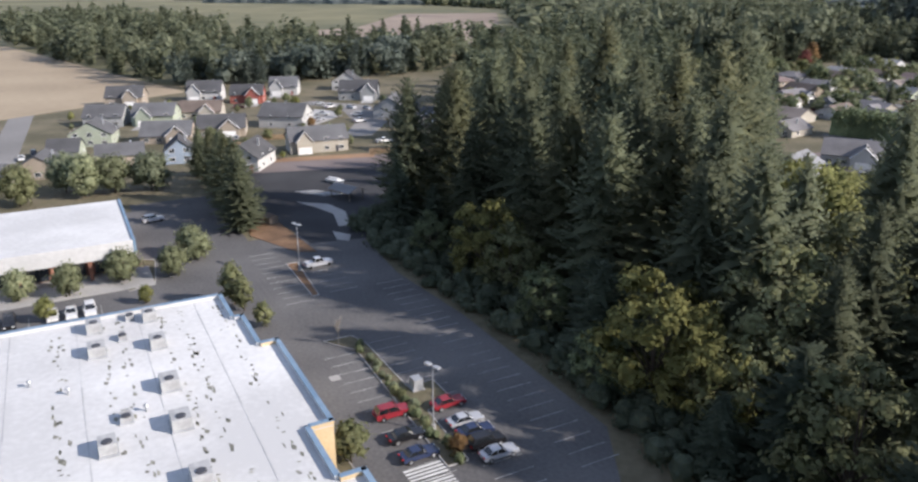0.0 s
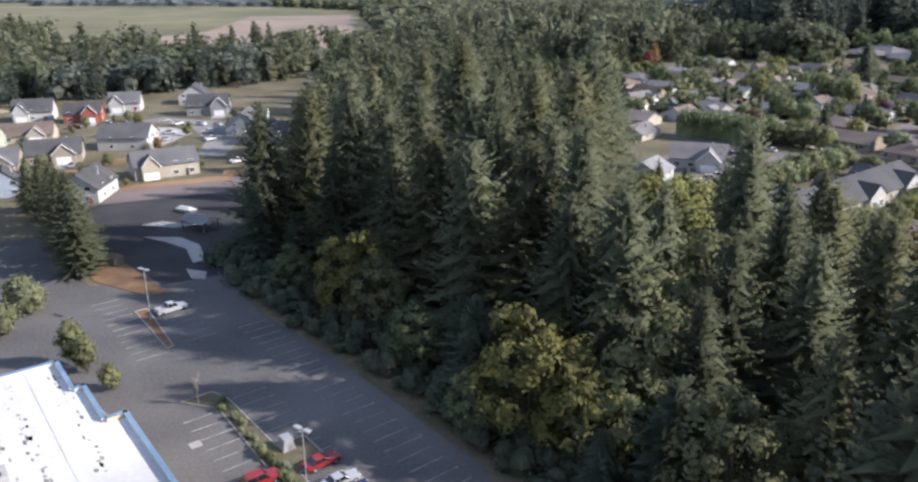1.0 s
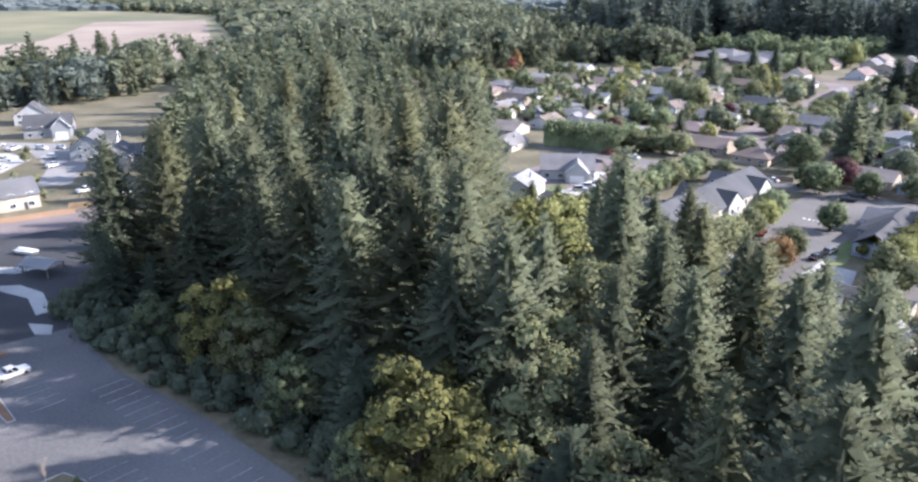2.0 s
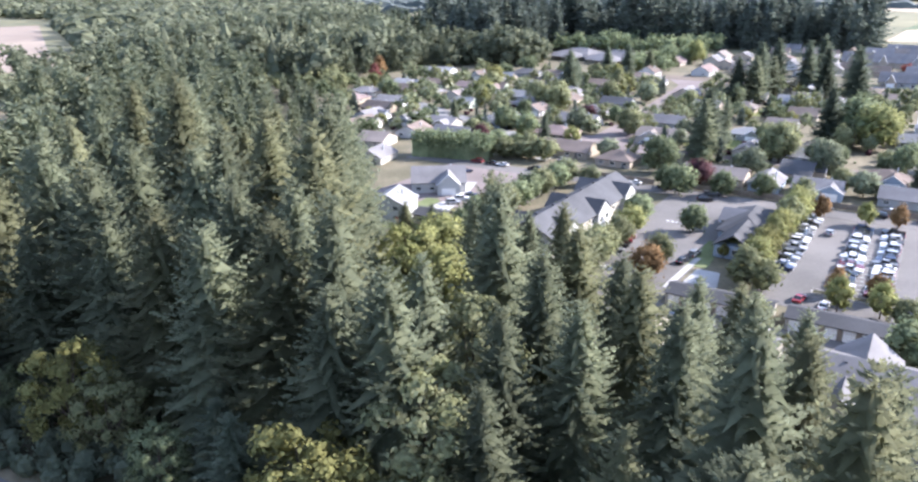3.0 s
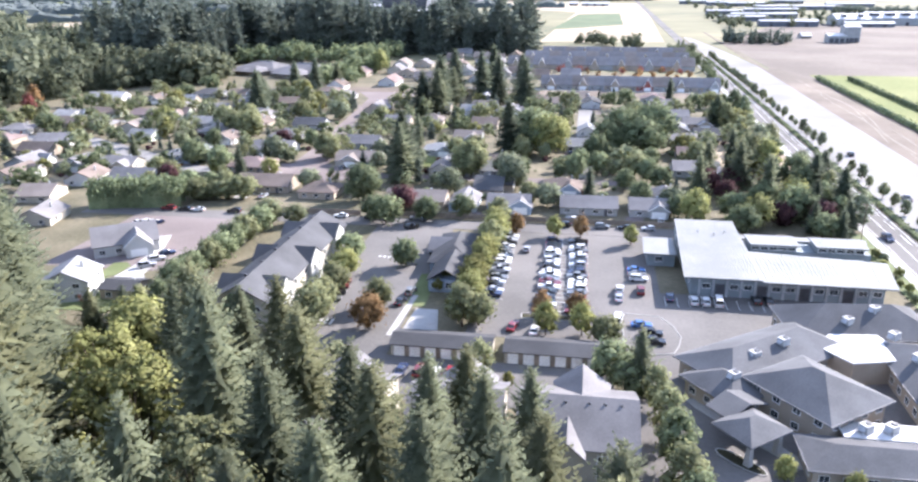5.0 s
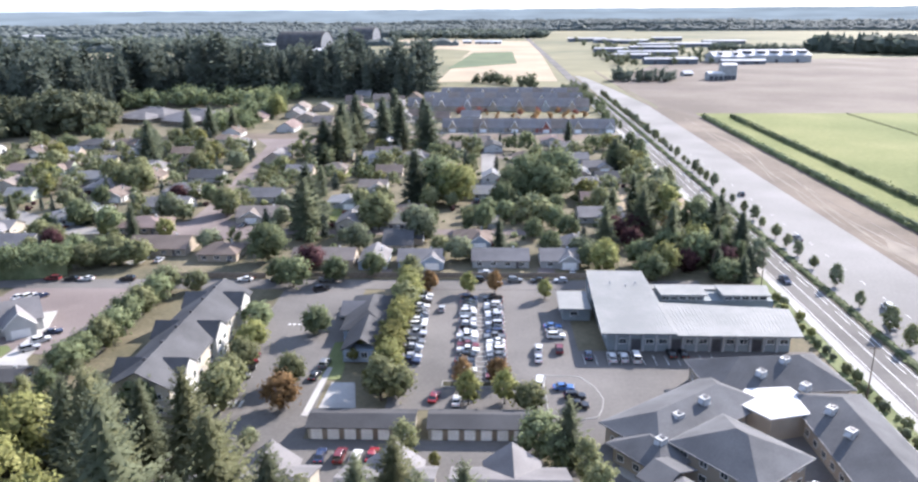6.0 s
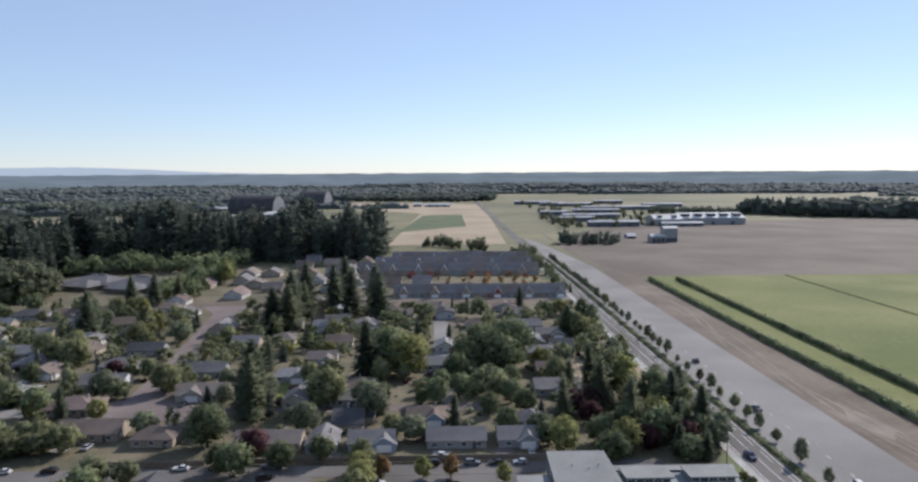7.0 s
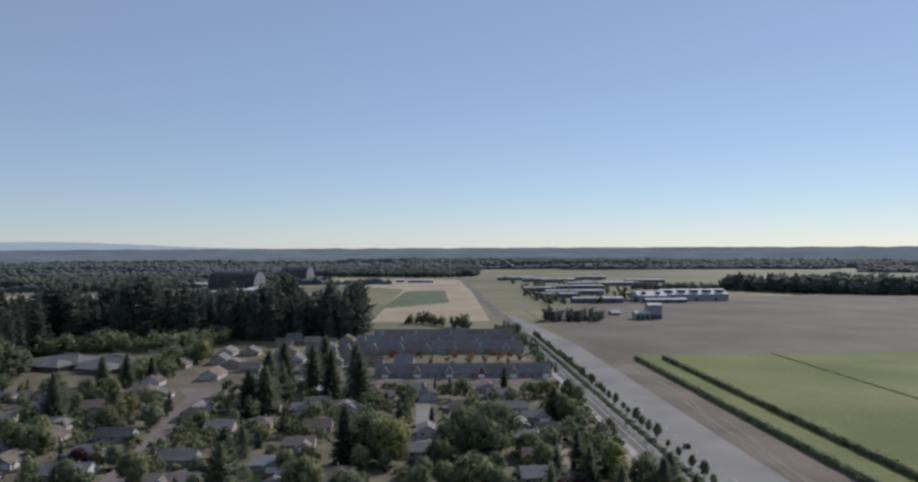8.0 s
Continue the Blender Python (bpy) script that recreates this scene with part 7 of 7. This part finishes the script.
woods("leafy_edge", [(-362, 352), (-352, 400), (-350, 431), (-328, 453), (-285, 478), (-300, 520), (-350, 535), (-392, 500), (-374, 425)], 11, 21, 15, 29, [mid_leafy, mid_fir], far_leaf, "dark green leafy trees and firs at the wood's edge")
woods("leafy_edge", [(-330, 590), (-352, 650), (-270, 668), (-205, 676), (-215, 640), (-235, 610), (-290, 620)], 12, 22, 9, 18, [far_round], LEAF["green"], "leafy trees behind the school")
woods("leafy_edge", [(-224, 500), (-200, 480), (-188, 500), (-192, 590), (-205, 640), (-222, 640), (-222, 560)], 10, 23, 9, 17, [far_round, mid_fir], LEAF["green"], "tall leafy trees beside the school")
woods("leafy_edge", [(-335, 286), (-318, 296), (-318, 314), (-340, 334), (-420, 275), (-380, 250)], 11, 24, 8, 15, [far_round], LEAF["olive"], "olive leafy trees at the wood's edge")
woods("row_shrubs", [(-40, 512), (50, 512), (48, 592), (-40, 592)], 17, 25, 3, 6.5, [far_round], LEAF["orange"], "orange and red small trees between the terraces")
woods("row_shrubs", [(-62, 580), (50, 580), (48, 596), (-62, 596)], 14, 26, 3, 6, [far_round], LEAF["red"], "reddish small trees between the terraces")
woods("row_shrubs", [(-100, 622), (46, 622), (46, 636), (-100, 636)], 10, 27, 3, 7, [far_round], LEAF["green"], "green small trees between the terraces")
woods("far_road_trees", [(60, 500), (66, 500), (52, 780), (44, 780)], 7, 28, 5, 10, [mid_leafy, mid_fir], LEAF["green"], "dark trees between the terraces and the highway")
woods("barn_trees", [(120, 1090), (160, 1080), (150, 1300), (110, 1300)], 18, 29, 7, 14, [far_round], far_leaf, "trees between the road and the warehouses")
woods("leafy_wood", [(-400, -12), (-560, -68), (-760, -128), (-1050, -170), (-1250, -60), (-900, 60), (-700, 40), (-585, 150), (-575, 290), (-440, 250), (-405, 110)], 21, 2, 13, 27, [far_round, mid_fir], far_leaf, "broad olive wood behind the estate")
woods("leafy_wood", [(-400, -8), (-420, -20), (-470, 20), (-440, 130), (-405, 110)], 12, 3, 15, 22, [mid_fir, far_round], far_wood, "dark mixed trees behind the estate")
woods("leafy_wood", [(-352, 352), (-345, 318), (-420, 275), (-560, 300), (-700, 600), (-560, 700), (-392, 500), (-374, 425), (-368, 356)], 13, 4, 18, 34, [far_round, mid_fir, far_fir], far_leaf, "mixed wood beyond the gardens")
woods("fir_wood", [(-392, 500), (-352, 535), (-328, 590), (-352, 660), (-270, 676), (-215, 686), (-96, 700), (-92, 740), (-100, 790), (-230, 760), (-420, 720), (-520, 640)], 12.5, 5, 24, 56, [mid_fir], far_wood, "dark conifer wood beyond the houses")
woods("fir_wood", [(-420, 720), (-230, 760), (-100, 790), (-104, 865), (-240, 950), (-400, 920), (-450, 800)], 12, 6, 22, 42, [far_fir], far_wood, "dark conifer wood beyond the houses")
woods("far_hillwood", [(-560, 310), (-670, 325), (-1000, 490), (-1300, 640), (-1900, 600), (-2400, 900), (-1800, 1500), (-1200, 1250), (-900, 1000), (-700, 620)], 28, 14, 14, 26, [far_clump], far_leaf, "far wooded country behind the fir wood")
woods("road_clump", [(98, 845), (165, 845), (165, 880), (98, 885)], 9, 7, 9, 17, [far_round, mid_fir], far_wood, "dark clump of trees by the farm buildings")
woods("road_clump", [(-60, 828), (-34, 826), (8, 766), (22, 770), (0, 800), (-30, 845), (-60, 850)], 9, 8, 6, 17, [far_round], far_leaf, "trees behind the terraces")
woods("road_clump", [(38, 640), (58, 640), (60, 760), (36, 760)], 9, 9, 5, 10, [far_round], far_leaf, "trees between the terraces and the highway")
woods("shelter_belt", [(500, 1412), (690, 1292), (1500, 1150), (1500, 1240), (720, 1370), (520, 1470)], 13, 10, 24, 38, [far_fir, far_clump], far_wood, "dark shelter belt across the fields")
woods("shelter_belt", [(330, 1450), (500, 1420), (520, 1470), (350, 1520)], 14, 11, 9, 15, [far_round], far_wood, "low trees beside the barns")
woods("mid_wood", [(-900, 1830), (-600, 1760), (-560, 1380), (-660, 1420), (-980, 1560), (-1020, 1640)], 26, 12, 14, 24, [far_clump], far_wood, "dark wood in the middle distance")
woods("mid_wood", [(-60, 2050), (40, 2100), (60, 2300), (-180, 2400), (-400, 2250), (-380, 2120)], 24, 13, 14, 24, [far_clump], far_wood, "distant dark trees beyond the meadow")
r = random.Random(77)


def belts(name, n, d0, d1, a0, a1, seed, tall, material, label):
    """Long uneven walls of far trees lying across the plain."""
    r = random.Random(seed)
    q = Geo()
    for i in range(n):
        d, a = r.uniform(d0, d1), radians(r.uniform(a0, a1))
        l, t, w = r.uniform(250, 1300), radians(r.uniform(-12, 12)) - a * 0.7, r.uniform(14, 60)
        cx, cy = d * math.sin(a), d * math.cos(a)
        prev = None
        for k in range(int(l / 8)):
            s = k * 8 - l / 2
            y = 9 * noise.noise((k * 0.3, i, seed))
            hh = tall * (0.75 + 0.5 * noise.noise((k * 0.23, i * 3.1, seed)) + r.uniform(-0.28, 0.28))
            ring = [(s, y - w / 2, -0.5), (s, y - w * 0.4, hh * 0.75), (s, y, hh), (s, y + w / 2, hh * 0.6)]
            ring = [(cx + p * math.cos(t) - o * math.sin(t), cy + p * math.sin(t) + o * math.cos(t), z) for p, o, z in ring]
            if prev:
                for j in range(3):
                    q.poly(prev[j], ring[j], ring[j + 1], prev[j + 1])
            prev = ring
    me = q.mesh(name)
    me.materials.append(material)
    return tagged(new(name, me), label, "trees", "", "stuff")


belts("tree_belts", 46, 1650, 2900, -80, -3, 3, 15, tree_line, "far tree belts across the western plain")
belts("tree_belts", 130, 2700, 4450, -80, 45, 4, 17, tree_line, "long dark tree belts near the horizon")
copse = [(330 + r.uniform(-120, 120), 2820 + r.uniform(-60, 60), r.uniform(14, 22)) for _ in range(120)]
scatter("copse", copse, [far_clump], tree_line, "dark copse on the far plain")

# ---- far buildings ----
def far_building(x, y, rz, w, d, he, hr, roof, wall, label, lights=0, name="farm_building"):
    ob = thing(name, pose(x, y, 0, 0, 0, rz), label, "building", "far buildings")
    q = Geo()
    gable_wall(q, w, d, he, hr)
    part("wall", q, wall, ob)
    q = Geo()
    gable(q, w, d, he, hr, 0.6)
    part("roof", q, roof, ob)
    for k in range(lights):
        q = Geo()
        cx = -w / 2 + w * (k + 0.5) / lights
        q.box(cx - w * 0.055, -d * 0.36, (he + hr) / 2 - 1.2, cx + w * 0.055, -d * 0.12, (he + hr) / 2 + 2.4)
        part("roof_light", q, metal_dark, ob)
    for k in range(3):
        q = Geo()
        cx = -w * 0.3 + w * 0.3 * k
        q.box(cx - 2.2, -d / 2 - 0.12, 0, cx + 2.2, -d / 2 + 0.02, min(he - 0.5, 4.5))
        part("door", q, metal_dark, ob)
    return ob


GREYW, DARKW = WALLS[1], siding("dark_siding", (0.12, 0.13, 0.15))
far_building(360, 1180, 4, 100, 50, 10, 17, membrane, GREYW, "large barn with a pale roof and dark roof lights", 5)
far_building(290, 1165, 4, 44, 46, 9, 15, membrane, GREYW, "barn with a pale roof and dark roof light", 2)
far_building(305, 1122, 4, 62, 10, 5, 7, membrane, DARKW, "long low shed with a pale roof")
far_building(226, 884, 6, 16, 14, 16, 18, membrane, GREYW, "tall grey grain store on the bare field")
far_building(211, 880, 6, 18, 12, 7, 9, membrane, GREYW, "low shed beside the grain store")
far_building(190, 930, 20, 12, 9, 3, 6, membrane, GREYW, "small pale shed on the field")
ROOF_FAR = mat("far_sheet", (0.26, 0.27, 0.28), (0.4, 0.41, 0.42), 0.6, 0.5, 0.05)
for x, y, w in ((205, 1130, 76), (160, 1240, 70), (200, 1320, 100), (150, 1420, 60), (235, 1480, 90), (300, 1600, 160), (230, 1760, 80), (180, 1800, 60), (420, 1720, 90), (140, 1880, 90), (330, 1900, 70)):
    far_building(x, y, 3, w, 18, 7, 9, ROOF_FAR, DARKW, "long low warehouse with a pale roof", 0, "warehouse")
def hangar(x, y, rz, w, d, h):
    """A great arched shed with a dark end wall."""
    ob = thing("hangar", pose(x, y, 0, 0, 0, rz), "huge old hangar with a dark arched roof", "building", "far buildings")
    arc = [(-w / 2 * math.cos(math.pi * i / 14), h * math.sin(math.pi * i / 14) ** 0.8) for i in range(15)]
    q = Geo()
    shell = arc + [(a * 1.02, b + 0.8) for a, b in reversed(arc)]
    q.prism([(a, -d / 2, b) for a, b in shell], [(a, d / 2, b) for a, b in shell])
    part("roof", q, ROOFS[2], ob)
    q = Geo()
    q.prism([(a, -d / 2 + 1, b) for a, b in arc], [(a, -d / 2 + 1.6, b) for a, b in arc])
    part("wall", q, DARKW, ob)
    for k in (-1, 1):
        q = Geo()
        q.box(k * w * 0.16 - w * 0.15, -d / 2 + 0.5, 0, k * w * 0.16 + w * 0.15, -d / 2 + 0.95, h * 0.6)
        part("door", q, DARKW, ob)
    return ob


hangar(-455, 1560, 84, 74, 96, 35)
hangar(-403, 1895, 84, 74, 66, 35)
for x, y, w in ((-432, 1345, 40), (-402, 1400, 46), (-385, 1450, 36)):
    far_building(x, y, 14, w, 14, 6, 8, membrane, GREYW, "long white-roofed building before the hangar", 0, "far_building")
woods("barn_trees", [(135, 1100), (330, 1110), (330, 1900), (110, 1900)], 46, 33, 7, 14, [far_round], far_leaf, "scattered trees among the warehouses")
for x, y, w in ((-560, 1650, 30), (-520, 1640, 26), (-470, 1660, 40), (-600, 1690, 24), (-330, 1760, 20), (-300, 2200, 30), (-420, 2080, 24), (-1500, 2300, 160), (-1750, 2500, 130), (-1050, 2900, 120), (-700, 2900, 60), (-90, 1780, 60), (-140, 1800, 20)):
    far_building(x, y, r.uniform(-8, 8), w, 16, 5, 8, membrane, GREYW, "far pale-roofed building on the plain", 0, "far_building")

# ---- rim of the plain ----
def rim(name, dist, a0, a1, step, height, material, label, seed, rough):
    q = Geo()
    n = int((a1 - a0) / step)
    for i in range(n + 1):
        a = radians(a0 + step * i)
        hh = height(a0 + step * i) + rough * (noise.noise((i * 0.35, seed, 0.0)) + 0.6 * noise.noise((i * 1.3, seed, 4.0)))
        x, y = dist * math.sin(a), dist * math.cos(a)
        q.v += [(x, y, -1), (x, y, hh * 0.9), (x * 1.012, y * 1.012, hh), (x * 1.012, y * 1.012, -1)]
        if i:
            k = 4 * i
            q.f += [(k - 4 + j, k + j, k + (j + 1) % 4, k - 4 + (j + 1) % 4) for j in range(4)]
    return solid(name, q, material, label, "backdrop")


# rim and hills emit their haze colour instead of being lit
rim("backdrop", 4550, -180, 180, 0.5, lambda a: 72.0, rim_haze_glow, "rim of woods on the horizon with its blue-green haze light built in", 1, 5.0)
rim("hills", 4680, -60, -8, 0.5, lambda a: 70 + 46 * math.exp(-((a + 29) / 9.0) ** 2) + 26 * math.exp(-((a + 46) / 9.0) ** 2), hill_haze_glow, "low hills far away with a blue haze glow in their colour", 2, 2.0)
